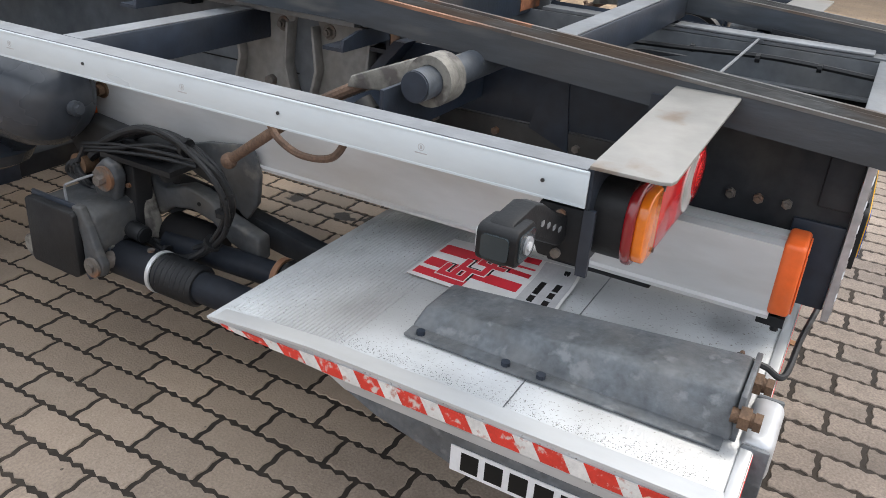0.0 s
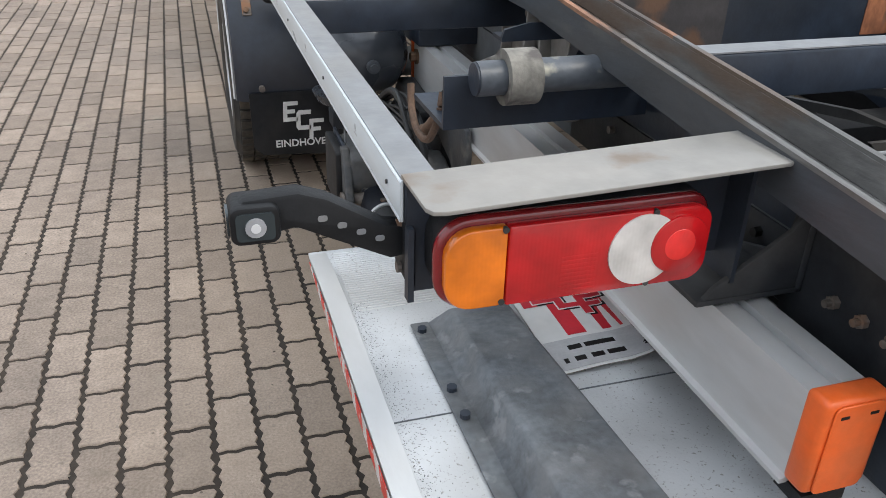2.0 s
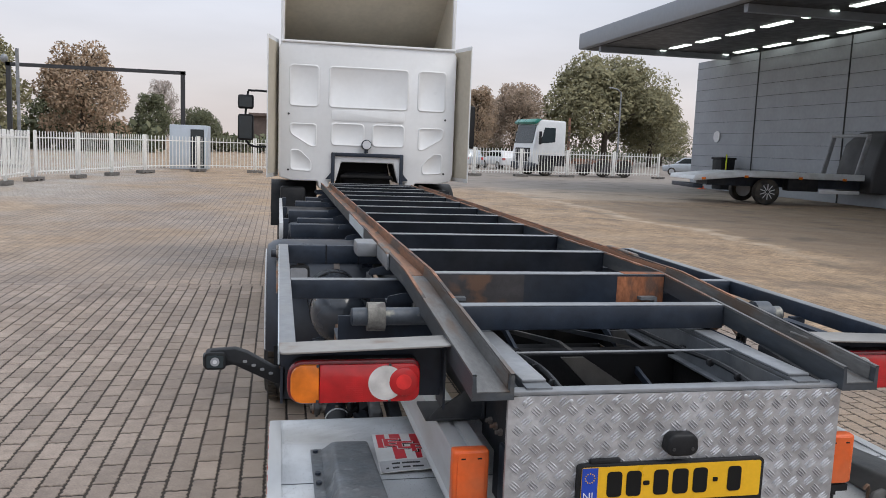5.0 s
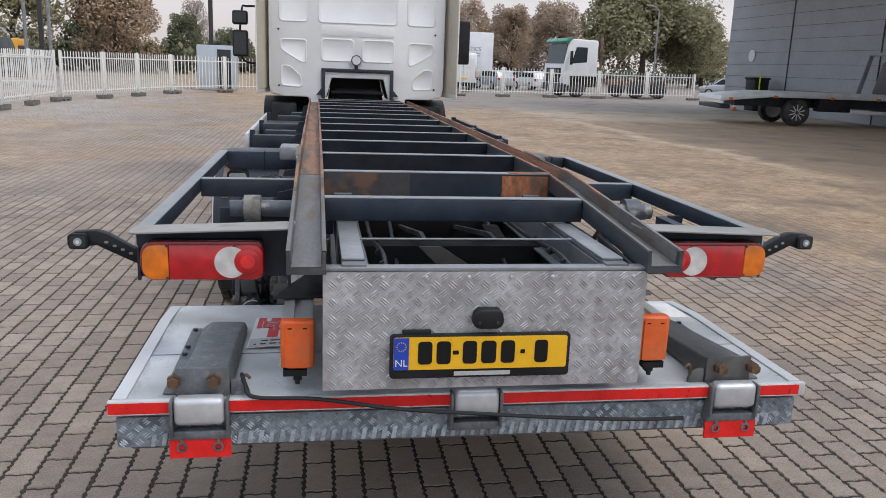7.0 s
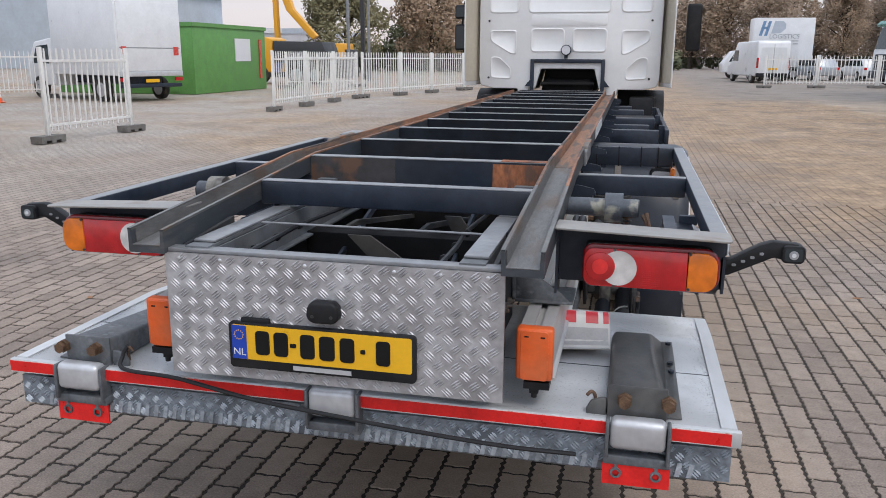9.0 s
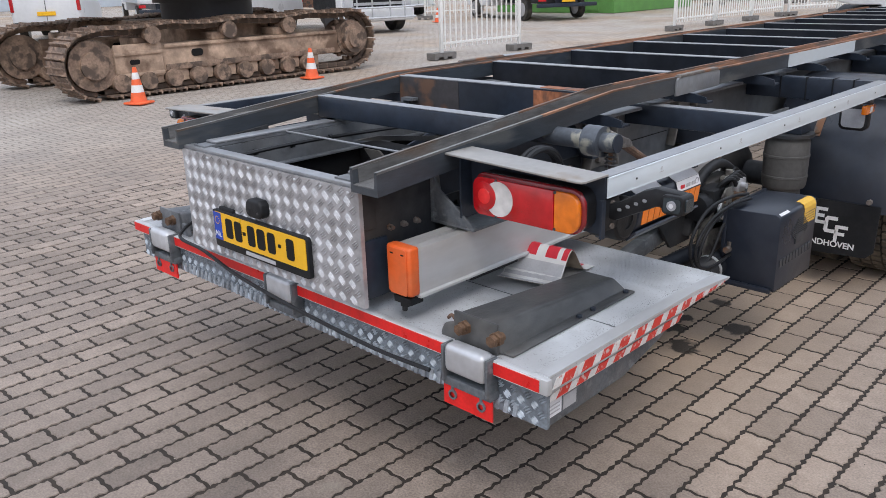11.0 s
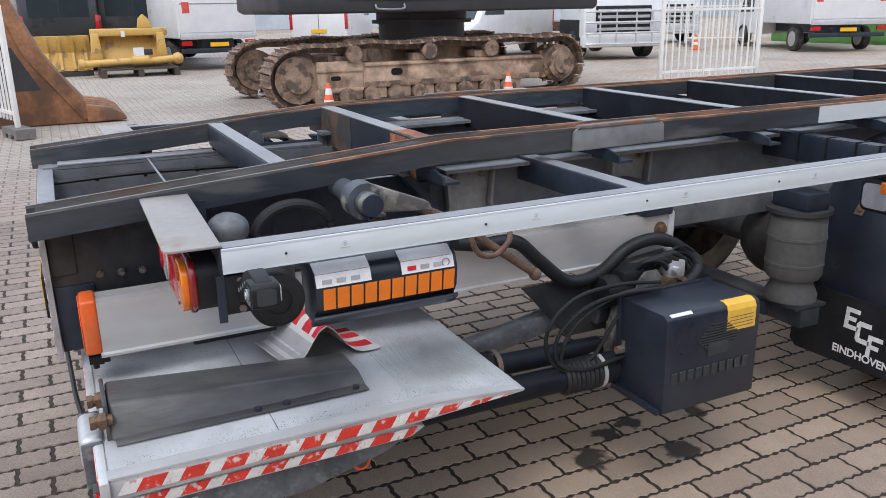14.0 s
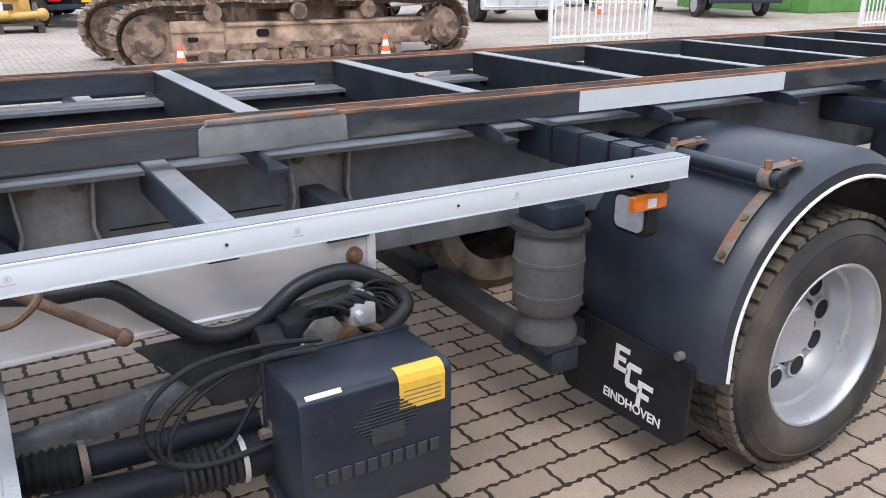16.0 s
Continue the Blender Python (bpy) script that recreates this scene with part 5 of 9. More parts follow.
    part("work_lens", Build().prism(rounded(0.1, 0.086, 0.018, 4, s * 0.955, 0.9), "y", 2.539, 2.546), MARKER_GLASS, wl_, "clear lamp glass")
    part("lamp_bracket", Build().box(*sorted((s * 0.92, s * 0.96)), 2.585, 2.64, 0.93, 0.97), STAY, wl_)
    if s > 0:
        sm = Build().box(1.0, 1.024, 2.49, 2.605, 0.925, 0.965).bevel(0.006)
        am = part("side_lamp", sm, LENS_AMBER, truck, "amber side lamp")
        part("lamp_core", Build().box(1.0243, 1.0265, 2.533, 2.563, 0.933, 0.957), LENS_CLEAR, am)


for side in (-1, 1):
    wheel(side)
    mudguard(side)
    # air spring, trailing arm
    s = side
    bag = Build().lathe([(0.46, 0.0), (0.46, 0.092), (0.485, 0.094), (0.52, 0.078), (0.545, 0.078), (0.55, 0.094), (0.565, 0.102), (0.6, 0.103), (0.602, 0.1055), (0.612, 0.1055), (0.614, 0.103), (0.7, 0.104), (0.702, 0.1065), (0.712, 0.1065), (0.714, 0.104), (0.78, 0.1), (0.795, 0.09), (0.8, 0.0)], (s * 0.69, 2.5, 0), "z", 32)
    ab = part("air_spring", bag, AIRBAG, truck, "dusty rubber air spring")
    part("spring_plate", Build().cyl((s * 0.69, 2.5, 0.8), (s * 0.69, 2.5, 0.815), 0.115, n=24), DARK_DUSTY, ab)
    part("spring_bracket", Build().box(*sorted((s * 0.61, s * 0.77)), 2.44, 2.56, 0.815, 0.88).bevel(0.008), DARK, ab)
    part("trailing_arm", Build().prism([(2.43, 0.38), (2.7, 0.37), (3.35, 0.34), (3.35, 0.43), (2.43, 0.44)], "x", s * 0.56, s * 0.64).bevel(0.006), DARK, truck, "dark suspension arm")
    part("spring_beam", Build().box(*sorted((s * 0.02, s * 0.79)), 2.45, 2.55, 0.375, 0.445).box(*sorted((s * 0.6, s * 0.79)), 2.42, 2.58, 0.445, 0.459).bevel(0.005), DARK_DUSTY, truck, "dark cross beam carrying the air spring")
    part("lower_side_member", Build().box(*sorted((s * 0.53, s * 0.545)), 1.94, 2.85, 0.765, 0.875).bevel(0.003), FRAME_WEB, truck, "dark lower side member")
    for y in (2.12, 2.36, 2.44):
        part("bolt", Build().cyl((s * 0.544, y, 0.85), (s * 0.556, y, 0.85), 0.009, n=6), DARK_DUSTY, truck)
    # side guard, battery box and steps ahead of the wheels
    for z0 in (0.62, 0.9):
        part("side_guard", Build().box(*sorted((s * 1.03, s * 1.06)), 4.25, 6.9, z0, z0 + 0.12).bevel(0.004), ALU if s < 0 else DARK, truck, "aluminium side guard" if s < 0 else "dark side guard")
    for y in (4.4, 5.5, 6.7):
        part("guard_post", Build().box(*sorted((s * 0.99, s * 1.03)), y - 0.03, y + 0.03, 0.58, 1.04), DARK, truck)
    for y, x1 in ((4.05, 0.98), (4.5, 0.92), (5.2, 0.98), (6.3, 0.9), (6.9, 0.78)):
        part("equipment_tray", Build().box(*sorted((s * 0.44, s * x1)), y, y + 0.1 + 0.05 * (y > 5), 0.93, 1.03).bevel(0.006), DARK, truck)
    part("battery_box", Build().box(*sorted((s * 0.5, s * 1.0)), 5.35, 6.2, 0.5, 0.99).bevel(0.015), BLACK_PL, truck, "black battery box")
    part("fuel_tank", Build().box(*sorted((s * 0.5, s * 1.0)), 4.3, 5.1, 0.45, 0.95).bevel(0.06, 3), DARK, truck)

# air tank across the left frame, hoses beside it
tk = Build().lathe([(-0.43, 0.0), (-0.425, 0.055), (-0.4, 0.1), (-0.36, 0.128), (-0.3, 0.142), (0.24, 0.142), (0.29, 0.128), (0.32, 0.1), (0.34, 0.0)], (-0.765, 2.265, 0.805), "y", 40)
tank = part("air_tank", tk, TANK, truck, "dark glossy air tank")
part("tank_plug", Build().cyl((-0.765, 1.817, 0.79), (-0.765, 1.84, 0.79), 0.02, n=14).cyl((-0.765, 1.807, 0.79), (-0.765, 1.819, 0.79), 0.013, n=6), TUBE_PAINT, tank)
for y in (2.07, 2.37):
    part("tank_band", Build().lathe([(-0.012, 0.143), (-0.012, 0.147), (0.012, 0.147), (0.012, 0.143)], (-0.765, y, 0.805), "y", 32), BLACK_PL, tank)
part("filter_bowl", Build().lathe([(0.55, 0.0), (0.555, 0.06), (0.575, 0.1), (0.61, 0.12), (0.635, 0.0)], (-0.78, 2.2, 0), "z", 24), TANK, truck, "glossy black filter bowl")
# coil of hose behind the right lamp
for k in range(2):
    part("hose_coil", Build().tube([(0.62 + 0.02 * k, 0.62 + 0.11 * math.cos(a), 0.95 + 0.09 * math.sin(a)) for a in np.linspace(0, math.tau, 14)], 0.011, 8, 0.05, 0.006), HOSE, truck)

# ---- cab ----
CY = 8.0
cab = part("cab", Build().prism([(-1.0, 1.185), (-0.9, 1.16), (-0.6, 1.16), (-0.59, 1.07), (-0.475, 1.07), (-0.465, 1.16), (-0.385, 1.16), (-0.32, 1.4), (0.32, 1.4), (0.385, 1.16), (0.465, 1.16), (0.475, 1.07), (0.59, 1.07), (0.6, 1.16), (0.9, 1.16), (1.0, 1.185), (1.06, 1.2), (1.08, 1.3), (1.08, 2.74), (1.04, 2.82), (-1.04, 2.82), (-1.08, 2.74), (-1.08, 1.3), (-1.06, 1.2)], "y", CY, CY + 1.7).bevel(0.02, 2, 60), CAB_WHITE, truck, "white truck cab with pressed back wall")


def pressing(x, z, w, h, r=0.05):
    """A pressed field: a raised rounded rim with a sunken middle."""
    b = Build()
    outer, inner = rounded(w, h, r, 5, x, z), rounded(w - 0.046, h - 0.046, max(r - 0.02, 0.012), 5, x, z)
    lift = [(outer, 0.0), (rounded(w - 0.016, h - 0.016, r, 5, x, z), -0.008), (rounded(w - 0.028, h - 0.028, r * 0.9, 5, x, z), -0.008), (inner, -0.002)]
    rings = [[b.bm.verts.new((u, CY - 0.001 + d, v)) for u, v in o] for o, d in lift]
    for p, q in zip(rings, rings[1:]):
        for k in range(len(p)):
            b.bm.faces.new((p[k], p[(k + 1) % len(p)], q[(k + 1) % len(p)], q[k]))
    b.bm.faces.new(rings[-1])
    bmesh.ops.recalc_face_normals(b.bm, faces=b.bm.faces)
    part("pressed_field", b, CAB_WHITE, cab, angle=60)


for x, z, w, h in ((0, 2.3, 0.98, 0.5), (-0.78, 2.3, 0.36, 0.5), (0.78, 2.3, 0.36, 0.5), (-0.25, 1.735, 0.41, 0.28), (0.25, 1.735, 0.41, 0.28)):
    pressing(x, z, w, h)


def slanted_pressing(pts, r=0.045):
    """A pressed field with slanted sides."""
    cx, cz = sum(p[0] for p in pts) / len(pts), sum(p[1] for p in pts) / len(pts)
    ring = []
    for k, p in enumerate(pts):
        p, before, after = Vector(p), Vector(pts[k - 1]), Vector(pts[(k + 1) % len(pts)])
        a, c = p + (before - p).normalized() * min(r, (before - p).length * 0.45), p + (after - p).normalized() * min(r, (after - p).length * 0.45)
        for i in range(6):
            t = i / 5
            ring.append(a * (1 - t) ** 2 + p * 2 * t * (1 - t) + c * t * t)
    b = Build()
    rings = [[b.bm.verts.new((cx + (q.x - cx) * f, CY - 0.001 + d, cz + (q.y - cz) * f)) for q in ring] for f, d in ((1.0, 0.0), (0.95, -0.008), (0.91, -0.008), (0.86, -0.001))]
    for p, q in zip(rings, rings[1:]):
        for k in range(len(p)):
            b.bm.faces.new((p[k], p[(k + 1) % len(p)], q[(k + 1) % len(p)], q[k]))
    b.bm.faces.new(rings[-1])
    bmesh.ops.recalc_face_normals(b.bm, faces=b.bm.faces)
    part("pressed_field", b, CAB_WHITE, cab, angle=60)


for s in (-1, 1):
    slanted_pressing([(s * 0.95, 1.855), (s * 0.62, 1.855), (s * 0.62, 1.57), (s * 0.68, 1.57), (s * 0.95, 1.73)])
    slanted_pressing([(s * 0.94, 1.54), (s * 0.83, 1.54), (s * 0.68, 1.4), (s * 0.68, 1.27), (s * 0.94, 1.285)])
for x, z in ((-0.96, 1.29), (0.96, 1.29), (-0.96, 1.96), (0.96, 1.96)):
    part("cab_screw", Build().cyl((x, CY - 0.008, z), (x, CY - 0.001, z), 0.013, n=10), SPRING, cab)
part("soft_pressing", Build().prism(rounded(0.9, 0.13, 0.03, 4, 0, 1.965), "y", CY - 0.005, CY - 0.0015).bevel(0.003, 2, 50), CAB_WHITE, cab)
part("cab_floor_edge", Build().box(-1.06, 1.06, CY - 0.02, CY + 0.02, 2.8, 2.83).bevel(0.008), CAB_WHITE, cab)
part("arch_frame", Build().box(-0.4, 0.4, CY - 0.03, CY - 0.002, 1.47, 1.515).box(-0.445, -0.4, CY - 0.03, CY - 0.002, 1.02, 1.515).box(0.4, 0.445, CY - 0.03, CY - 0.002, 1.02, 1.515).bevel(0.008), DARK, cab, "dark frame round the cab opening")
for s in (-1, 1):
    part("arch_foot", Build().prism([(s * 0.51, 1.19), (s * 0.445, 1.19), (s * 0.445, 1.27)], "y", CY - 0.03, CY - 0.01), DARK, cab)
# black sheet and liner stand in for the shade inside the opening
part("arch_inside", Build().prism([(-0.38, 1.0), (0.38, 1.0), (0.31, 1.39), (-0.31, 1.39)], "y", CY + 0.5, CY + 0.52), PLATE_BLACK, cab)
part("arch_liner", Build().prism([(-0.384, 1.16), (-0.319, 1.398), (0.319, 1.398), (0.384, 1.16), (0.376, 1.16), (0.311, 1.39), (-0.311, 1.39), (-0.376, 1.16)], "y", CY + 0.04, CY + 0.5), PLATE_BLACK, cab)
# gearbox and floor take the shade black, darkening the opening further
part("gearbox_lump", Build().box(-0.3, 0.3, CY + 0.1, CY + 0.4, 1.0, 1.28).bevel(0.05, 3).cyl((-0.32, CY + 0.05, 1.22), (0.32, CY + 0.05, 1.22), 0.025), OILY_SHADE, truck)
part("engine_floor", Build().box(-0.42, 0.42, CY - 0.3, CY + 0.5, 0.86, 0.9), OILY_SHADE, truck)
part("work_light", Build().cyl((-0.02, CY - 0.06, 1.62), (-0.02, CY - 0.012, 1.62), 0.062, n=28).box(-0.04, 0.0, CY - 0.04, CY - 0.01, 1.52, 1.58), DARK, cab)
part("work_light_lens", Build().cyl((-0.02, CY - 0.068, 1.62), (-0.02, CY - 0.058, 1.62), 0.052, n=28), LAMP_WHITE, cab, "round clear work lamp")
# roof deflector, open at the back
rd = Build()
rd.box(-1.06, -1.02, CY + 0.02, CY + 1.5, 2.83, 3.7).box(1.02, 1.06, CY + 0.02, CY + 1.5, 2.83, 3.7)
rd.prism([(CY + 0.02, 3.7), (CY + 1.5, 2.84), (CY + 1.55, 2.84), (CY + 0.02, 3.76)], "x", -1.06, 1.06)
part("roof_deflector", rd.bevel(0.01), CAB_WHITE, cab, "white roof air deflector")
part("deflector_inside", Build().prism([(CY + 0.06, 3.68), (CY + 1.4, 2.86), (CY + 1.42, 2.86), (CY + 0.06, 3.69)], "x", -1.018, 1.018), CAB_BEIGE, cab, "beige inner face of the deflector")
for s in (-1, 1):
    part("deflector_cheek", Build().box(*sorted((s * 1.012, s * 1.019)), CY + 0.05, CY + 1.2, 2.835, 3.6), CAB_BEIGE, cab)
for s in (-1, 1):
    sd = Build().prism([(s * 1.08, CY + 0.25), (s * 1.2, CY - 0.28), (s * 1.215, CY - 0.28), (s * 1.14, CY + 0.35)], "z", 1.2, 2.85)
    part("side_deflector", sd.bevel(0.006), CAB_WHITE, cab, "white side air deflector")
    part("deflector_lining", Build().prism([(s * 1.082, CY + 0.2), (s * 1.194, CY - 0.275), (s * 1.198, CY - 0.275), (s * 1.09, CY + 0.22)], "z", 1.25, 2.8), CAB_BEIGE, cab)
    arch = Build().lathe([(s * 0.6, 0.5), (s * 0.6, 0.54), (s * 1.16, 0.54), (s * 1.16, 0.5)], (0, CY + 0.62, 0.6), "x", 26, 0.0, math.pi)
    part("front_mudguard", arch, BLACK_PL, truck, "black front wheel arch")
    part("front_wheel", Build().lathe([(s * x, r) for x, r in ((1.05, 0.0), (1.05, 0.24), (1.08, 0.3), (1.05, 0.4), (0.85, 0.405), (0.8, 0.3), (0.8, 0.0))], (0, CY + 0.62, 0.405), "x", 40), RUBBER, truck, "front tyre")
    part("cab_step", Build().box(*sorted((s * 0.75, s * 1.05)), CY - 0.05, CY + 0.25, 0.62, 1.08).bevel(0.03), BLACK_PL, truck)
    if s < 0:
        for z0, h in ((2.03, 0.18), (1.62, 0.34)):
            mr = part("cab_mirror", Build().box(-1.6, -1.4, CY + 0.95, CY + 1.07, z0, z0 + h).bevel(0.03, 3), BLACK_PL, truck, "black cab mirror")
            part("mirror_glass", Build().box(-1.58, -1.42, CY + 0.944, CY + 0.949, z0 + 0.025, z0 + h - 0.025), GLASS, mr)
        part("mirror_arm", Build().tube([(-1.08, CY + 1.1, 2.26), (-1.4, CY + 1.04, 2.27), (-1.48, CY + 1.02, 2.2), (-1.48, CY + 1.02, 1.6), (-1.1, CY + 1.1, 1.55)], 0.014, 8), BLACK_PL, truck)
    else:
        part("cab_mirror", Build().box(1.4, 1.58, CY + 0.95, CY + 1.07, 1.62, 2.2).bevel(0.03, 3), BLACK_PL, truck)

# ---- tail lift ----
lift = thing("tail_lift", "folded aluminium tail lift with hazard tape and dark wheel ramps", "tail lift", (0, 0.5, 0))
for s in (-1, 1):
    # extruded aluminium mounting beam with a slot along its top
    xs0, xs1 = 0.513, 0.602
    beam = Build().prism([(s * xs0, 0.69), (s * xs1, 0.69), (s * (xs1 + 0.01), 0.69), (s * (xs1 + 0.01), 0.697), (s * xs1, 0.7), (s * xs1, 0.838), (s * (xs0 + 0.056), 0.838), (s * (xs0 + 0.056), 0.826), (s * (xs0 + 0.036), 0.826), (s * (xs0 + 0.036), 0.838), (s * xs0, 0.838)], "y", 0.1, 1.955)
    bm_ = part("mounting_beam", beam, ALU_BEAM, lift, "aluminium mounting beam", angle=25)
    cap = Build().box(*sorted((s * (xs0 - 0.006), s * (xs1 + 0.005))), 0.066, 0.106, 0.698, 0.846).bevel(0.009, 3)
    cp = part("end_cap", cap, ORANGE_CAP, bm_, "orange plastic end cap")
    part("cap_rim", Build().prism(rounded(0.075, 0.14, 0.01, 3, s * 0.5575, 0.77), "y", 0.0625, 0.0655).bevel(0.001, 1), ORANGE_CAP, bm_)
    for dx in (-0.022, 0.022):
        part("cap_slot", Build().box(s * 0.5575 + dx - 0.006, s * 0.5575 + dx + 0.006, 0.0615, 0.0627, 0.822, 0.826), PLATE_BLACK, bm_)
    part("front_cap", Build().box(*sorted((s * (xs0 - 0.004), s * (xs1 + 0.004))), 1.955, 1.985, 0.685, 0.846).bevel(0.008), ORANGE_CAP if s < 0 else ALU, bm_)
    part("cap_bracket", Build().box(*sorted((s * 0.53, s * 0.6)), 0.07, 0.12, 0.672, 0.692).box(*sorted((s * 0.545, s * 0.57)), 0.08, 0.105, 0.656, 0.672).cyl((s * 0.558, 0.085, 0.644), (s * 0.558, 0.085, 0.658), 0.008, n=8), BLACK_PL, bm_, "black clamp under the cap")
    part("beam_bolt", Build().cyl((s * 0.6, 1.92, 0.79), (s * 0.625, 1.92, 0.79), 0.016, n=6).cyl((s * 0.602, 1.92, 0.79), (s * 0.608, 1.92, 0.79), 0.024, n=14), BOLT, bm_, "rusty bolt")
    part("beam_hanger", Build().prism([(1.84, 0.84), (1.96, 0.84), (1.96, 0.87), (1.9, 0.95), (1.84, 0.95)], "x", s * 0.43, s * 0.62).bevel(0.004), DARK, lift)
    part("rubber_pad", Build().box(*sorted((s * 0.54, s * 0.6)), 0.33, 0.56, 0.672, 0.689).bevel(0.006), BLACK_PL, lift)

# upper platform: thick at the hinge, thin at its lip
deck_out = [(0.07, 0.548), (0.07, 0.592), (0.08, 0.597), (0.76, 0.595), (1.05, 0.58), (1.08, 0.574), (1.075, 0.568), (0.76, 0.552)]
deck = part("platform", Build().prism(deck_out, "x", -1.088, 1.088).bevel(0.002), ALU_DECK, lift, "dirty aluminium platform", angle=25)
for s in (-1, 1):
    edge = Build().prism([(0.072, 0.597), (0.072, 0.602), (0.82, 0.6), (0.96, 0.589), (1.06, 0.579), (0.96, 0.584), (0.82, 0.594)], "x", s * 1.05, s * 1.09)
    part("edge_profile", edge, ALU, deck, "raised edge profile")
    # slanted red and white hazard tape along the edges
    for z0, z1, y1, x in ((0.56, 0.588, 1.02, 1.0905), (0.515, 0.538, 0.76, 1.076)) if s > 0 else ((0.558, 0.589, 1.02, 1.0905),):
        y, k = 0.085, 0
        while y < y1:
            ya, yb_ = y, min(y + (0.052 if k % 2 else 0.036), y1)
            zt = z1 if yb_ < 0.76 else z1 - (yb_ - 0.76) * 0.06
            zb = z0 if yb_ < 0.76 else z0 + (yb_ - 0.76) * 0.03
            part("hazard_tape", Build().prism([(ya, zb), (yb_, zb), (yb_ + 0.018, zt), (ya + 0.018, zt)], "x", s * x, s * (x + 0.0015)), RED_WORN if k % 2 else WHITE_TAPE, deck, smooth=False)
            y, k = yb_, k + 1
    # lower leaf and the box under it
seam = [(-1.05, -0.3), (-0.3, 0.35), (0.35, 1.05)]
for y in (0.443,):
    for a, b_ in seam:
        part("deck_joint", Build().box(a, b_, y - 0.0008, y + 0.0008, 0.5955, 0.598), GALV, deck)
for k in range(28):
    y = 0.785 + 0.0098 * k
    z = 0.595 - max(0, y - 0.76) * 0.0517
    part("grip_rib", Build().prism([(y - 0.003, z - 0.001), (y + 0.003, z - 0.0013), (y + 0.0012, z + 0.0011), (y - 0.0012, z + 0.0012)], "x", -1.04, 1.04), ALU_DECK, deck)
lower = part("lower_leaf", Build().prism([(0.09, 0.508), (0.09, 0.546), (0.76, 0.546), (0.8, 0.53), (0.76, 0.51)], "x", -1.06, 1.073).bevel(0.002), ALU, lift, "aluminium lower leaf")
body = Build().prism([(0.095, 0.43), (0.095, 0.506), (0.78, 0.506), (0.7, 0.47), (0.55, 0.435), (0.5, 0.42), (0.14, 0.415)], "x", -1.05, 1.05).bevel(0.006)
part("lift_body", body, GALV, lift, "galvanised lifting frame under the platform")
for s in (-1, 1):
    lb = part("rating_label", Build().box(*sorted((s * 1.0515, s * 1.053)), 0.112, 0.18, 0.445, 0.49), WHITE_LABEL, lift, "white rating label")
    part("rating_label", Build().box(*sorted((s * 1.0515, s * 1.053)), 0.188, 0.248, 0.445, 0.487), GREY_LABEL, lift, "grey rating label")
    for k in range(3):
        part("label_print", Build().box(*sorted((s * 1.053, s * 1.0535)), 0.117, 0.172, 0.454 + 0.011 * k, 0.458 + 0.011 * k), GREY_LABEL, lift)
    part("lashing_ring", Build().tube([(s * (0.98 + 0.0 * a), 0.66 + 0.022 * math.cos(a), 0.42 + 0.022 * math.sin(a)) for a in np.linspace(0, math.tau, 14)], 0.004, 6), ORANGE_CAP, lift, "orange ring")
# maker's mark on the left flank, plain bars
mk = part("mark_panel", Build().box(-1.0535, -1.0512, 0.17, 0.53, 0.426, 0.482), WHITE_LABEL, lift, "white mark panel with dark bars")
for k in range(7):
    part("mark_bar", Build().box(-1.0545, -1.0535, 0.185 + 0.048 * k, 0.22 + 0.048 * k, 0.434, 0.474), PLATE_BLACK, mk)

# rear edge: red tape, hinge blocks, tread strip, red plates with slots
part("rear_edge_bar", Build().box(-1.1, 1.1, 0.026, 0.046, 0.573, 0.617).bevel(0.003), ALU, lift, "aluminium rear edge bar")
for a, b_ in ((-1.098, -0.925), (-0.755, -0.088), (0.062, 0.755), (0.925, 1.075)):
    part("red_strip", Build().box(a, b_, 0.0235, 0.0258, 0.578, 0.612), RED_TAPE, lift, "red reflective strip")
    part("strip_border", Build().box(a, b_, 0.0242, 0.0256, 0.5755, 0.6145), WHITE_TAPE, lift)
strip_b = part("rear_tread_strip", Build().box(-1.082, 1.082, 0.05, 0.062, 0.462, 0.556), TREAD_BLUE, lift, "weathered blue-grey tread-plate strip")
tb2 = Build()
tread(tb2, -1.077, 1.077, 0.464, 0.554, 0.0498, -1, 0.0225, 0.0125, 0.0034, 0.0034)
tagged(part("tread_relief", tb2, TREAD_BLUE_BAR, strip_b, smooth=False), kind="stuff")
tb3 = Build()
for k in range(64):
    x = -0.98 + 1.96 * k / 63
    tb3.prism([(x - 0.008, 0.464), (x + 0.005, 0.464), (x + 0.012, 0.502), (x - 0.001, 0.502)], "y", 0.044, 0.05)
tagged(part("ridge_relief", tb3, TREAD_BLUE_BAR, strip_b, smooth=False), kind="stuff")
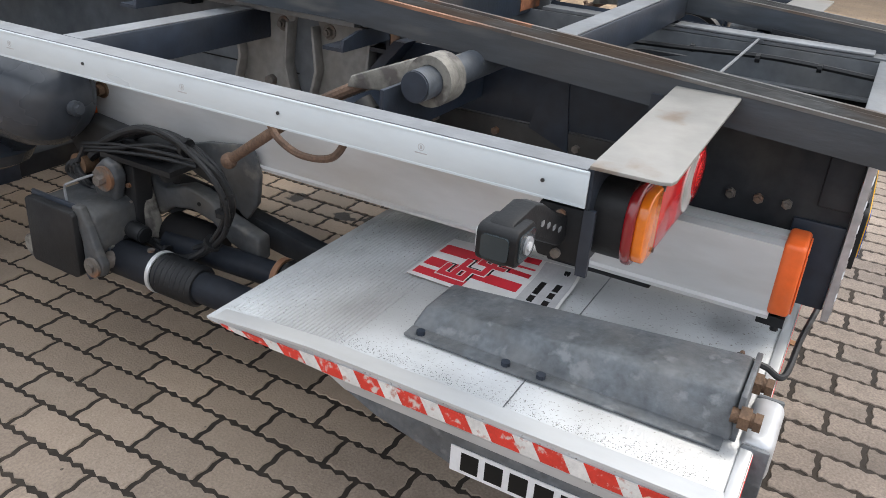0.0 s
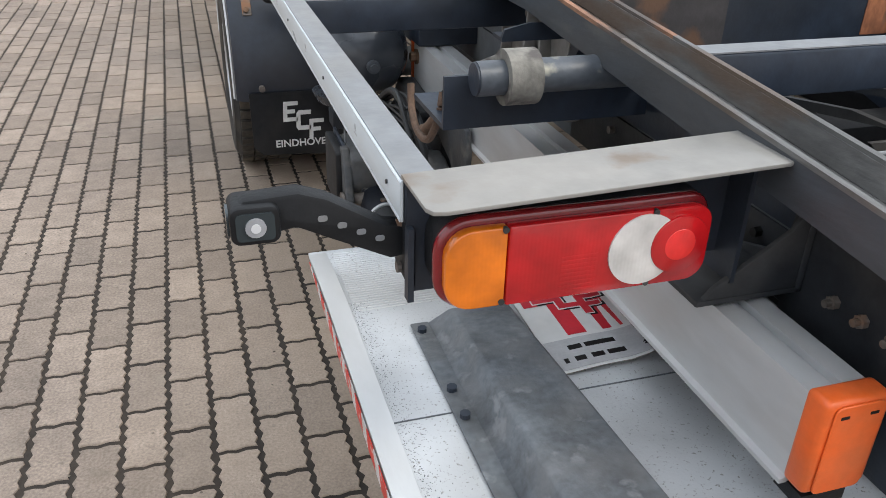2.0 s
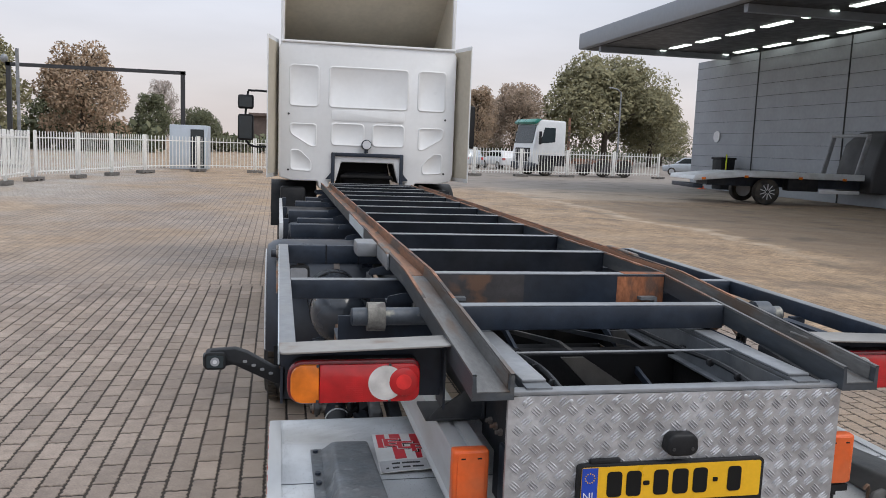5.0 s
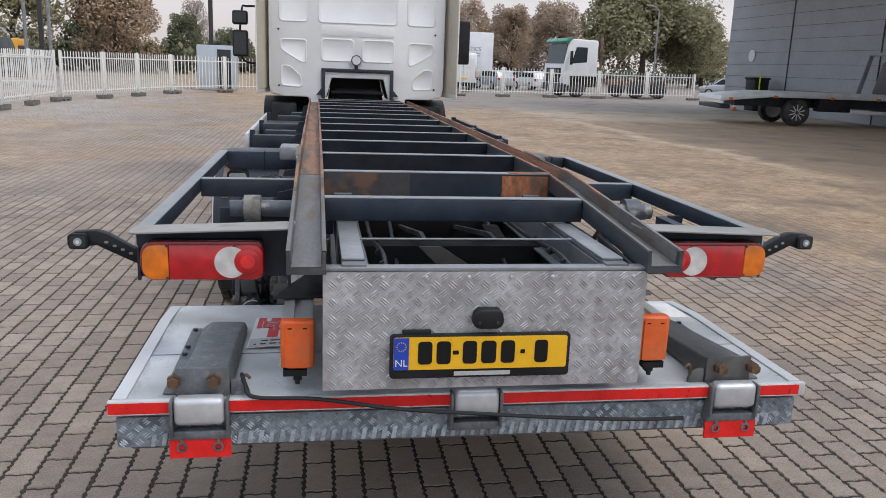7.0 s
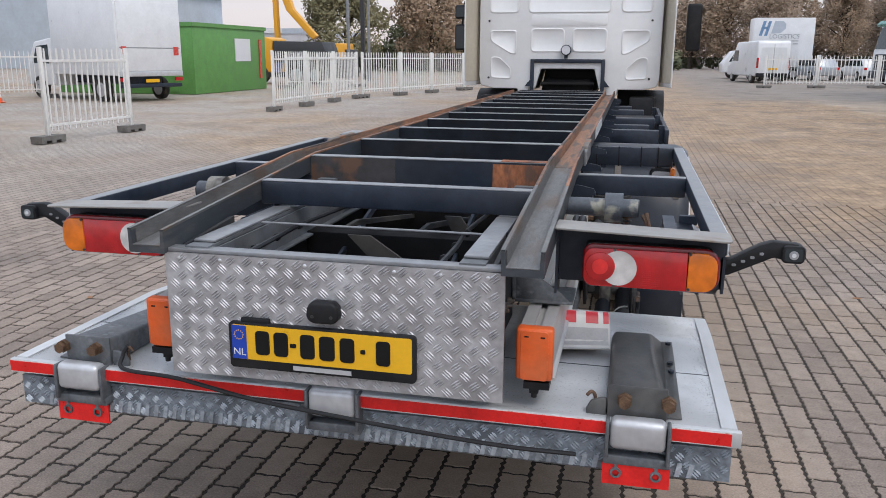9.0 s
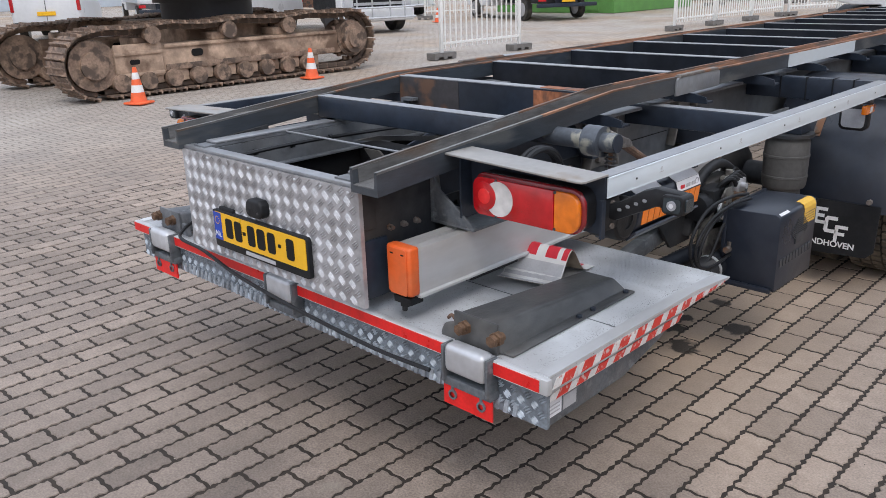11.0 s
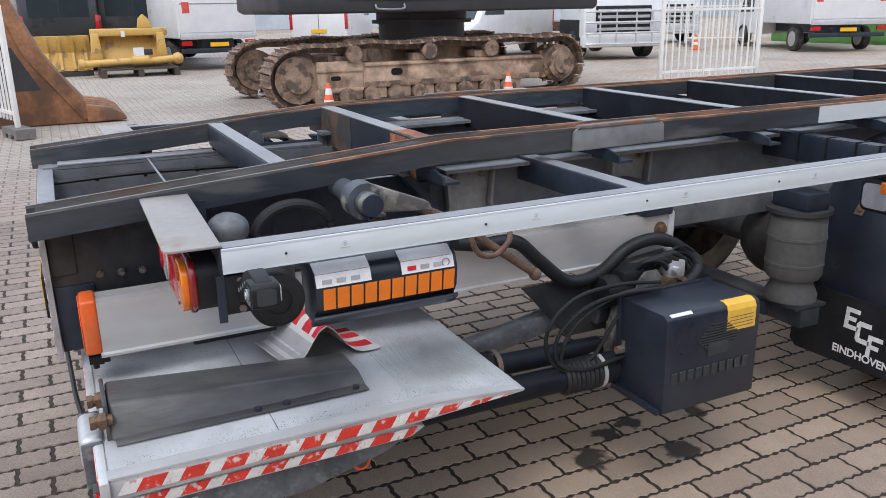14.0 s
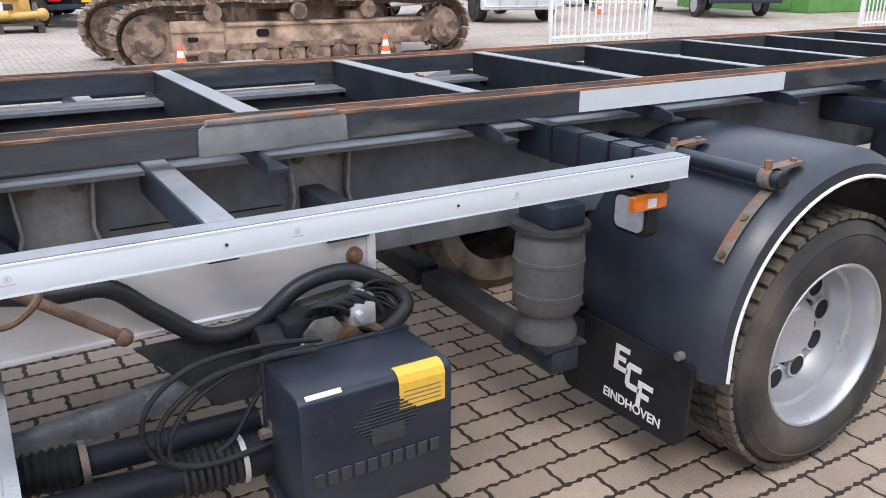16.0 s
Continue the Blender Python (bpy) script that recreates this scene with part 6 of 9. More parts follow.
for cx, w in ((-0.84, 0.145), (-0.013, 0.14), (0.84, 0.145)):
    hbk = Build().box(cx - w / 2, cx + w / 2, -0.004, 0.05, 0.545, 0.63).bevel(0.018, 4)
    hk = part("hinge_block", hbk, SILVER, lift, "rounded silver hinge block")
    for e in (-1, 1):
        part("hinge_cheek", Build().box(*sorted((cx + e * (w / 2 + 0.002), cx + e * (w / 2 + 0.012))), 0.0, 0.046, 0.51, 0.622).bevel(0.004), GALV, hk)
    part("hinge_bar", Build().box(cx - w / 2 - 0.014, cx + w / 2 + 0.014, 0.01, 0.05, 0.497, 0.524).bevel(0.004), GALV, hk)
    if abs(cx) > 0.5:
        rp = part("red_plate", Build().box(cx - 0.088, cx + 0.088, 0.014, 0.02, 0.438, 0.497), RED_TAPE, hk, "red reflective plate")
        for dx in (-0.052, 0.052):
            part("plate_slot", Build().lathe([(-0.003, 0.009), (-0.003, 0.015), (0.002, 0.015), (0.002, 0.009)], (cx + dx, 0.012, 0.474), "y", 18).box(cx + dx - 0.004, cx + dx + 0.004, 0.0095, 0.0135, 0.482, 0.499), GALV, rp)
# dark wheel ramps with two rusty bolts each
for s in (-1, 1):
    xa, xb = 0.752, 0.924
    rb = Build()
    v = [(xa, 0.09, 0.598), (xb, 0.09, 0.598), (xb, 0.705, 0.598), (xa, 0.705, 0.598), (xa + 0.01, 0.095, 0.68), (xb - 0.03, 0.095, 0.68), (xb - 0.045, 0.695, 0.632), (xa + 0.012, 0.695, 0.63)]
    vs = [rb.bm.verts.new((s * x, y, z)) for x, y, z in v]
    for f in ((0, 1, 5, 4), (1, 2, 6, 5), (2, 3, 7, 6), (3, 0, 4, 7), (4, 5, 6, 7), (3, 2, 1, 0)):
        rb.bm.faces.new([vs[i] for i in f])
    bmesh.ops.recalc_face_normals(rb.bm, faces=rb.bm.faces)
    ramp = part("ramp_box", rb.bevel(0.009, 3), GALV if s < 0 else GALV_DARK, lift, "dark galvanised ramp box")
    part("ramp_flange", Build().box(*sorted((s * 0.918, s * 0.953)), 0.1, 0.7, 0.598, 0.604).bevel(0.002), GALV if s < 0 else GALV_DARK, ramp)
    part("end_plate", Build().box(*sorted((s * 0.757, s * 0.912)), 0.083, 0.093, 0.578, 0.686).bevel(0.002), GALV if s < 0 else GALV_DARK, ramp, "galvanised bolted end plate")
    for y in (0.42, 0.49, 0.67):
        part("flange_bolt", Build().cyl((s * 0.938, y, 0.603), (s * 0.938, y, 0.612), 0.009, n=8), DARK, ramp)
    for dx in (-0.057, 0.057):
        c = s * 0.858 + dx
        part("bolt", Build().cyl((c, 0.062, 0.65), (c, 0.1, 0.65), 0.013, n=12).cyl((c, 0.07, 0.65), (c, 0.087, 0.65), 0.021, n=6).cyl((c, 0.052, 0.65), (c, 0.064, 0.65), 0.017, n=6), BOLT, ramp, "rusty bolt")
    part("ramp_ear", Build().prism([(s * 0.755, 0.585), (s * 0.7, 0.585), (s * 0.7, 0.61), (s * 0.712, 0.634), (s * 0.74, 0.645), (s * 0.755, 0.645)], "y", 0.088, 0.104).bevel(0.006), GALV if s < 0 else GALV_DARK, ramp)
    part("small_hook", Build().tube([(s * 0.725, 0.13, 0.6), (s * 0.722, 0.125, 0.635), (s * 0.712, 0.12, 0.648), (s * 0.7, 0.12, 0.636)], 0.005, 6), RUST_ROD, ramp)
part("rear_cable", Build().tube([(-0.725, 0.1, 0.665), (-0.71, 0.05, 0.65), (-0.68, 0.015, 0.625), (-0.5, 0.005, 0.618), (-0.25, -0.012, 0.585), (0.0, -0.02, 0.565), (0.25, -0.012, 0.54), (0.5, 0.0, 0.52), (0.68, 0.03, 0.505)], 0.0065, 8), HOSE, lift, "black cable along the rear edge")

# the folded leaves ride a little above the frame; the rear edge hangs lower and farther in
REAR_EDGE = ("rear_edge_bar", "red_strip", "strip_border", "rear_tread_strip", "hinge_block", "rear_cable")
for o in lift.children:
    kind = o.name.split(".")[0]
    if kind in REAR_EDGE:
        o.location.y += 0.027
        o.location.z -= 0.004
    elif kind not in ("mounting_beam", "beam_hanger", "rubber_pad"):
        o.location.z += 0.013

# lifting arms and rams either side
for s in (-1, 1):
    arm = part("lift_arm", Build().prism([(0.55, 0.41), (0.6, 0.455), (1.2, 0.51), (1.56, 0.57), (1.9, 0.6), (2.0, 0.53), (1.9, 0.48), (1.56, 0.5), (1.2, 0.44), (0.6, 0.395)], "x", s * 0.55, s * 0.6).bevel(0.006), DARK_DUSTY if s < 0 else GALV, lift, "worn steel lifting arm")
    ram = part("ram", Build().cyl((s * 0.8, 0.62, 0.425), (s * 0.8, 1.41, 0.42), 0.041, n=20).cyl((s * 0.8, 1.5, 0.42), (s * 0.8, 1.9, 0.42), 0.05, n=20), BEAM_SHADE_AND_RAM, lift, "black hydraulic ram with a rubber gaiter")
    part("gaiter", Build().tube([(s * 0.8, 1.385, 0.42), (s * 0.8, 1.46, 0.42), (s * 0.8, 1.53, 0.42)], 0.052, 18, 0.07, 0.0085), HOSE, ram, "ribbed rubber gaiter")
    part("second_gaiter", Build().tube([(s * 0.7, 1.06, 0.468), (s * 0.7, 1.13, 0.466), (s * 0.7, 1.2, 0.464)], 0.046, 16, 0.1, 0.0095), HOSE, ram, "ribbed rubber gaiter")
    part("gaiter_clip", Build().lathe([(-0.008, 0.044), (-0.008, 0.05), (0.008, 0.05), (0.008, 0.044)], (s * 0.7, 1.205, 0.464), "y", 20), STAY, ram)
    for y, z in ((1.525, 0.42),):
        part("gaiter_clip", Build().lathe([(-0.006, 0.052), (-0.006, 0.057), (0.006, 0.057), (0.006, 0.052)], (s * 0.8, y, z), "y", 22), ALU, ram)
    part("ram_pivot", Build().cyl((s * 0.7, 1.9, 0.425), (s * 0.9, 1.9, 0.425), 0.035, n=18), CAST, ram)
    part("second_tube", Build().cyl((s * 0.7, 0.75, 0.475), (s * 0.7, 1.6, 0.45), 0.034, n=18), BEAM_SHADE_AND_RAM, ram)
    part("link_block", Build().prism([(1.62, 0.5), (1.95, 0.55), (2.02, 0.64), (1.95, 0.72), (1.75, 0.7), (1.65, 0.64)], "x", s * 0.6, s * 0.66).bevel(0.012, 3), DARK_DUSTY, lift)
    part("link_block", Build().prism([(1.62, 0.42), (1.8, 0.42), (1.86, 0.6), (1.8, 0.69), (1.68, 0.66)], "x", s * 0.68, s * 0.73).bevel(0.012, 3), CAST, lift)
    part("link_pin", Build().cyl((s * 0.56, 1.83, 0.64), (s * 0.78, 1.83, 0.64), 0.03, n=18), BOLT, lift)
# open left side: stop plate, valve tower, castings and the cable ring
stop = part("stop_plate", Build().prism([(1.705, 0.4), (1.72, 0.388), (1.885, 0.392), (1.892, 0.402), (1.886, 0.572), (1.878, 0.58), (1.712, 0.575), (1.704, 0.565)], "x", -0.912, -0.886).bevel(0.004), BLACK_PL, lift, "black rubber-faced stop plate")
part("backing_flange", Build().prism([(1.7, 0.395), (1.895, 0.385), (1.892, 0.588), (1.705, 0.584)], "x", -0.885, -0.876).bevel(0.002), DARK, stop)
part("stop_bracket", Build().prism([(1.665, 0.47), (1.7, 0.425), (1.86, 0.425), (1.87, 0.565), (1.85, 0.578), (1.69, 0.578), (1.665, 0.56)], "x", -0.875, -0.715).bevel(0.012, 3), CAST_DARK, lift, "dusty grey stop bracket")
part("pin_arm", Build().prism([(1.725, 0.588), (1.695, 0.59), (1.668, 0.535), (1.648, 0.47), (1.632, 0.44), (1.64, 0.41), (1.665, 0.398), (1.69, 0.405), (1.702, 0.43), (1.7, 0.49), (1.712, 0.55)], "x", -0.896, -0.87).bevel(0.006, 3), CAST_DARK, lift, "worn cast pin arm")
part("pin_boss", Build().cyl((-0.9, 1.666, 0.432), (-0.8, 1.666, 0.432), 0.022, n=18).lathe([(-0.004, 0.012), (-0.004, 0.027), (0.004, 0.027), (0.004, 0.012)], (-0.902, 1.666, 0.432), "x", 20).cyl((-0.914, 1.666, 0.432), (-0.9, 1.666, 0.432), 0.014, n=6), STAY, lift, "rusty pivot pin")
part("pivot_tab", Build().prism([(1.685, 0.42), (1.715, 0.42), (1.715, 0.395), (1.7, 0.378), (1.688, 0.385)], "x", -0.89, -0.878).bevel(0.003), DARK, lift)
part("wire_hook", Build().tube([(-0.868, 1.775, 0.574), (-0.868, 1.775, 0.616), (-0.862, 1.765, 0.628), (-0.8, 1.75, 0.635), (-0.775, 1.745, 0.63)], 0.0035, 6), GREY_TOP, lift)
tower = part("valve_tower", Build().box(-0.75, -0.69, 1.655, 1.735, 0.48, 0.665).bevel(0.008, 2).box(-0.77, -0.66, 1.5, 1.75, 0.678, 0.692).box(-0.74, -0.68, 1.66, 1.73, 0.665, 0.678), BLACK_PL, lift, "black valve tower")
for z in (0.51, 0.56, 0.61):
    part("tower_bolt", Build().cyl((-0.758, 1.675, z), (-0.748, 1.675, z), 0.007, n=6), STAY, tower)
part("top_box", Build().box(-0.74, -0.64, 1.56, 1.7, 0.692, 0.73).bevel(0.012, 2), BLACK_PL, tower)
part("cast_ear", Build().prism([(1.675, 0.47), (1.72, 0.46), (1.752, 0.54), (1.768, 0.6), (1.755, 0.655), (1.72, 0.685), (1.685, 0.675), (1.67, 0.64), (1.69, 0.57)], "x", -0.79, -0.755).bevel(0.01, 3), CAST_DARK, lift, "worn cast ear")
part("ear_bolt", Build().cyl((-0.82, 1.715, 0.632), (-0.755, 1.715, 0.632), 0.014, n=6).lathe([(-0.005, 0.013), (-0.005, 0.034), (0.005, 0.034), (0.005, 0.013)], (-0.795, 1.715, 0.632), "x", 22), STAY, lift, "rusty pin with a wide washer")
part("arm_casting", Build().prism([(1.705, 0.645), (1.68, 0.628), (1.655, 0.598), (1.63, 0.588), (1.59, 0.602), (1.55, 0.616), (1.5, 0.612), (1.455, 0.596), (1.41, 0.562), (1.3, 0.53), (1.3, 0.462), (1.4, 0.49), (1.46, 0.535), (1.53, 0.552), (1.6, 0.54), (1.65, 0.505), (1.7, 0.498)], "x", -0.68, -0.632).bevel(0.01, 3), CAST_DARK, lift, "dusty grey curved lift arm casting")
part("curved_guard", Build().prism([(1.61, 0.705), (1.5, 0.735), (1.4, 0.75), (1.355, 0.742), (1.335, 0.68), (1.345, 0.6), (1.385, 0.545), (1.43, 0.575), (1.48, 0.61), (1.55, 0.63), (1.6, 0.65)], "x", -0.63, -0.612).bevel(0.006, 2), CAST_DARK, lift, "dusty grey guard plate")
part("casting_hole", Build().cyl((-0.6815, 1.5, 0.578), (-0.679, 1.5, 0.578), 0.006, n=12), PLATE_BLACK, lift)
for k in range(4):
    ring = [(1.83, 0.555), (1.845, 0.62), (1.8, 0.68), (1.735, 0.73), (1.6, 0.788), (1.5, 0.79), (1.42, 0.765), (1.35, 0.72), (1.32, 0.66), (1.33, 0.59), (1.37, 0.53), (1.43, 0.475), (1.52, 0.432), (1.6, 0.428), (1.68, 0.445)]
    rk = 1 - 0.035 * k
    pts = [(-0.765 + 0.011 * k + 0.012 * math.sin(0.7 * i + 1.9 * k), 1.58 + (y - 1.58) * rk + 0.004 * math.sin(1.3 * i + k), 0.605 + (z - 0.605) * rk + 0.004 * math.cos(1.1 * i + 2 * k)) for i, (y, z) in enumerate(ring)]
    part("cable_loop", Build().tube(pts, 0.0095 if k % 2 else 0.0075, 8), HOSE, lift, "black cable ring")
for y, z, a in ((1.8, 0.675, 0.8), (1.45, 0.772, 0.2), (1.33, 0.62, 1.6), (1.38, 0.52, 2.3), (1.56, 0.433, 0.0)):
    d = Vector((0, math.cos(a), math.sin(a))) * 0.006
    c = Vector((-0.75, 1.58 + (y - 1.58) * 0.95, 0.605 + (z - 0.605) * 0.95))
    part("cable_tie", Build().cyl(c - d, c + d, 0.024, n=10), BLACK_PL, lift)
for z0, z1, y1 in ((0.71, 0.735, 1.4), (0.7, 0.752, 1.43), (0.69, 0.72, 1.42)):
    part("cross_cable", Build().tube([(-0.77, 1.815, z0 - 0.01), (-0.765, 1.7, z0 + 0.012), (-0.76, 1.55, z1), (-0.755, y1, z1 + 0.004)], 0.005, 6), HOSE, lift)
for k in range(4):
    part("hanging_cable", Build().tube([(-0.77 + 0.01 * k, 1.81, 0.69 - 0.01 * k), (-0.785, 1.825 + 0.01 * k, 0.64), (-0.78, 1.8 + 0.02 * k, 0.6), (-0.76, 1.8 - 0.02 * k, 0.575), (-0.72, 1.84, 0.56 + 0.012 * k), (-0.64, 1.92, 0.57)], 0.007, 6), HOSE, lift, "tangled black cable")
part("side_pipe", Build().tube([(-0.83, 1.7, 0.462), (-0.815, 1.65, 0.445), (-0.79, 1.6, 0.43), (-0.77, 1.54, 0.418), (-0.76, 1.47, 0.44)], 0.012, 10).cyl((-0.835, 1.72, 0.468), (-0.825, 1.675, 0.452), 0.02, n=6), TUBE_PAINT, lift, "scuffed hydraulic pipe")
part("pipe_elbow", Build().tube([(-0.835, 1.715, 0.468), (-0.835, 1.735, 0.485), (-0.82, 1.73, 0.5)], 0.015, 10), CAST, lift)
part("pipe_nut", Build().cyl((-0.8, 1.58, 0.455), (-0.8, 1.545, 0.452), 0.015, n=6).cyl((-0.8, 1.56, 0.45), (-0.8, 1.56, 0.475), 0.01, n=6), STAY, lift)
part("solenoid", Build().box(-0.8, -0.74, 1.665, 1.725, 0.468, 0.522).bevel(0.006).cyl((-0.77, 1.665, 0.495), (-0.77, 1.61, 0.488), 0.022, n=16), BLACK_PL, lift, "black solenoid valve")
part("coil_ring", Build().tube([(-0.77, 1.655, 0.494), (-0.77, 1.63, 0.491), (-0.77, 1.615, 0.489)], 0.024, 14, 0.012, 0.003), HOSE, lift)
part("red_plug", Build().cyl((-0.775, 1.7, 0.522), (-0.775, 1.7, 0.55), 0.01, n=10), RED_TAPE, lift, "small red plug")
part("pump_body", Build().cyl((-0.66, 1.63, 0.46), (-0.66, 1.46, 0.455), 0.055, n=22).bevel(0.01, 2), OILY_SHADE, lift, "black oily pump motor")

# right side: power pack under a black cover
px0, px1, py0, py1, pz0, pz1 = 0.82, 1.045, 1.585, 1.95, 0.36, 0.672
pk = Build().prism([(px0, pz0), (px1, pz0), (px1, pz1 - 0.022), (px1 - 0.007, pz1 - 0.008), (px1 - 0.022, pz1), (px0 + 0.02, pz1 - 0.006), (px0, pz1 - 0.006)], "y", py0, py1).bevel(0.005, 2)
pack = part("power_pack_cover", pk, BLACK_BOX, lift, "satin black power pack cover with a yellow label")
part("cover_foot", Build().box(px0 - 0.004, px1 - 0.01, py0 - 0.014, py0 + 0.002, pz0 - 0.006, pz0 + 0.014).bevel(0.004), BLACK_BOX, pack)
part("cover_seam", Build().box(px0 - 0.003, px0 + 0.014, py0 - 0.006, py1 + 0.006, pz0, pz1).bevel(0.004), BLACK_BOX, pack)
part("warning_label", Build().box(px1 + 0.0005, px1 + 0.002, py1 - 0.135, py1 - 0.02, pz1 - 0.088, pz1 - 0.022), YELLOW_LABEL, pack, "yellow warning label")
part("warning_label", Build().prism([(px1, pz1 - 0.022), (px1 + 0.002, pz1 - 0.022), (px1 - 0.005, pz1 - 0.006), (px1 - 0.021, pz1 + 0.002), (px1 - 0.036, pz1 + 0.0012), (px1 - 0.036, pz1 - 0.0006), (px1 - 0.022, pz1 + 0.0003), (px1 - 0.0065, pz1 - 0.0075)], "y", py1 - 0.135, py1 - 0.02), YELLOW_LABEL, pack)
for k in range(4):
    part("label_print", Build().box(px1 + 0.002, px1 + 0.0026, py1 - 0.125, py1 - 0.03, pz1 - 0.045 - 0.011 * k, pz1 - 0.0425 - 0.011 * k), STAY, pack)
part("white_tag", Build().prism([(px1 - 0.019, pz1 - 0.002), (px1 - 0.008, pz1 - 0.0075), (px1 - 0.007, pz1 - 0.006), (px1 - 0.018, pz1 - 0.0003)], "y", py0 + 0.02, py0 + 0.1), WHITE_LABEL, pack)
for k in range(12):
    half = 0.02 + 0.065 * (1 - abs(k - 5.5) / 6.5)
    part("cover_rib", Build().box(px1, px1 + 0.004, py0 + 0.2 - half, py0 + 0.2 + half, pz0 + 0.165 + 0.0085 * k, pz0 + 0.169 + 0.0085 * k), EMBOSS, pack)
part("cover_badge", Build().box(px1, px1 + 0.005, py0 + 0.16, py0 + 0.24, pz0 + 0.16, pz0 + 0.2).bevel(0.002), EMBOSS, pack)
for k in range(10):
    y = py0 + 0.024 + 0.0312 * k
    part("embossed_bar", Build().box(px1, px1 + 0.004, y, y + 0.024, pz0 + 0.096, pz0 + 0.13).bevel(0.0015, 1), EMBOSS, pack)
part("pack_bracket", Build().prism([(1.35, 0.67), (1.69, 0.67), (1.69, 0.47), (1.53, 0.47)], "x", 0.613, 0.626), DARK_DUSTY, lift, "dark bracket plate behind the pack")
# hoses, valves behind the cover
part("corrugated_hose", Build().tube([(0.63, 1.0, 0.88), (0.64, 1.19, 0.845), (0.645, 1.31, 0.838), (0.645, 1.405, 0.757), (0.645, 1.512, 0.675), (0.645, 1.633, 0.68), (0.645, 1.754, 0.754), (0.65, 1.877, 0.769), (0.66, 1.985, 0.715), (0.69, 2.025, 0.662), (0.72, 1.95, 0.622), (0.73, 1.85, 0.618), (0.73, 1.77, 0.6)], 0.022, 12, 0.025, 0.0045), HOSE, lift, "black corrugated hose")
before_valves = set(lift.children)
part("valve_block", Build().box(0.62, 0.73, 1.72, 1.86, 0.56, 0.74).bevel(0.012), BLACK_PL, lift)
part("valve_body", Build().box(0.66, 0.72, 1.9, 1.97, 0.72, 0.76).bevel(0.01).cyl((0.69, 1.93, 0.76), (0.69, 1.93, 0.785), 0.016).cyl((0.72, 1.9, 0.74), (0.75, 1.9, 0.74), 0.014), CAST, lift)
part("pump_motor", Build().cyl((0.68, 1.66, 0.67), (0.68, 1.78, 0.67), 0.055, n=24).bevel(0.006), BLACK_PL, lift, "black pump motor")
part("motor_flange", Build().prism([(1.76, 0.6), (1.82, 0.6), (1.84, 0.64), (1.82, 0.69), (1.77, 0.7), (1.74, 0.66)], "x", 0.735, 0.748).bevel(0.003), ALU, lift, "worn silver flange")
for y, z in ((1.765, 0.615), (1.815, 0.67), (1.775, 0.685)):
    part("flange_bolt", Build().cyl((0.748, y, z), (0.757, y, z), 0.007, n=6), STAY, lift)
part("valve_head", Build().box(0.69, 0.76, 1.88, 1.95, 0.7, 0.765).bevel(0.008).cyl((0.73, 1.915, 0.765), (0.73, 1.915, 0.785), 0.017, n=6).cyl((0.76, 1.9, 0.735), (0.785, 1.9, 0.735), 0.013, n=8), SILVER, lift, "silver valve head")
part("brass_elbow", Build().tube([(0.72, 1.86, 0.69), (0.73, 1.9, 0.7), (0.75, 1.94, 0.69), (0.76, 1.97, 0.66)], 0.014, 8), BOLT, lift, "brown pipe elbow")
for k in range(4):
    part("short_hose", Build().tube([(0.7, 1.78 + 0.03 * k, 0.72), (0.735, 1.8 + 0.03 * k, 0.77 + 0.005 * k), (0.75, 1.85 + 0.03 * k, 0.765), (0.74, 1.9 + 0.025 * k, 0.72)], 0.0095, 8), HOSE, lift)
part("motor_can", Build().cyl((0.6, 1.88, 0.62), (0.6, 2.06, 0.62), 0.07), BLACK_PL, lift)
part("flange_plate", Build().prism([(1.76, 0.66), (1.84, 0.66), (1.87, 0.7), (1.84, 0.74), (1.79, 0.74), (1.76, 0.71)], "x", 0.74, 0.75).bevel(0.003), CAST, lift)
for k in range(5):
    part("thin_wire", Build().tube([(0.66 + 0.02 * k, 1.75, 0.6), (0.7, 1.82 + 0.03 * k, 0.7 + 0.02 * k), (0.68, 1.95 + 0.03 * k, 0.74), (0.7, 2.06, 0.68)], 0.004, 6), HOSE, lift)
for k in range(3):
    part("drip_pipe", Build().tube([(0.8, 1.68, 0.46 + 0.02 * k), (0.76, 1.5, 0.455 + 0.01 * k), (0.72, 1.3, 0.455), (0.68, 1.1, 0.46)], 0.008, 8), HOSE, lift)
for o in lift.children:
    if o not in before_valves:
        o.location += Vector((0, -0.045, -0.04))
# loose cables bowing out behind the cover
for pts in ([(0.85, 1.72, 0.7), (0.84, 1.6, 0.712), (0.83, 1.45, 0.702), (0.825, 1.36, 0.655), (0.82, 1.318, 0.585), (0.82, 1.33, 0.51), (0.825, 1.38, 0.462), (0.83, 1.46, 0.44)],
            [(0.86, 1.7, 0.695), (0.85, 1.56, 0.685), (0.84, 1.44, 0.632), (0.835, 1.382, 0.568), (0.832, 1.365, 0.5), (0.84, 1.395, 0.466), (0.84, 1.5, 0.452), (0.84, 1.64, 0.47)],
            [(0.87, 1.7, 0.688), (0.86, 1.57, 0.69), (0.845, 1.45, 0.665), (0.83, 1.37, 0.6), (0.828, 1.345, 0.54), (0.835, 1.365, 0.485), (0.85, 1.46, 0.462), (0.86, 1.66, 0.49)],
            [(0.83, 1.66, 0.66), (0.825, 1.58, 0.6), (0.82, 1.54, 0.54), (0.815, 1.5, 0.48), (0.81, 1.44, 0.45)]):
    part("cable_loop", Build().tube(pts, 0.0066, 8), HOSE, lift, "loose black cable")
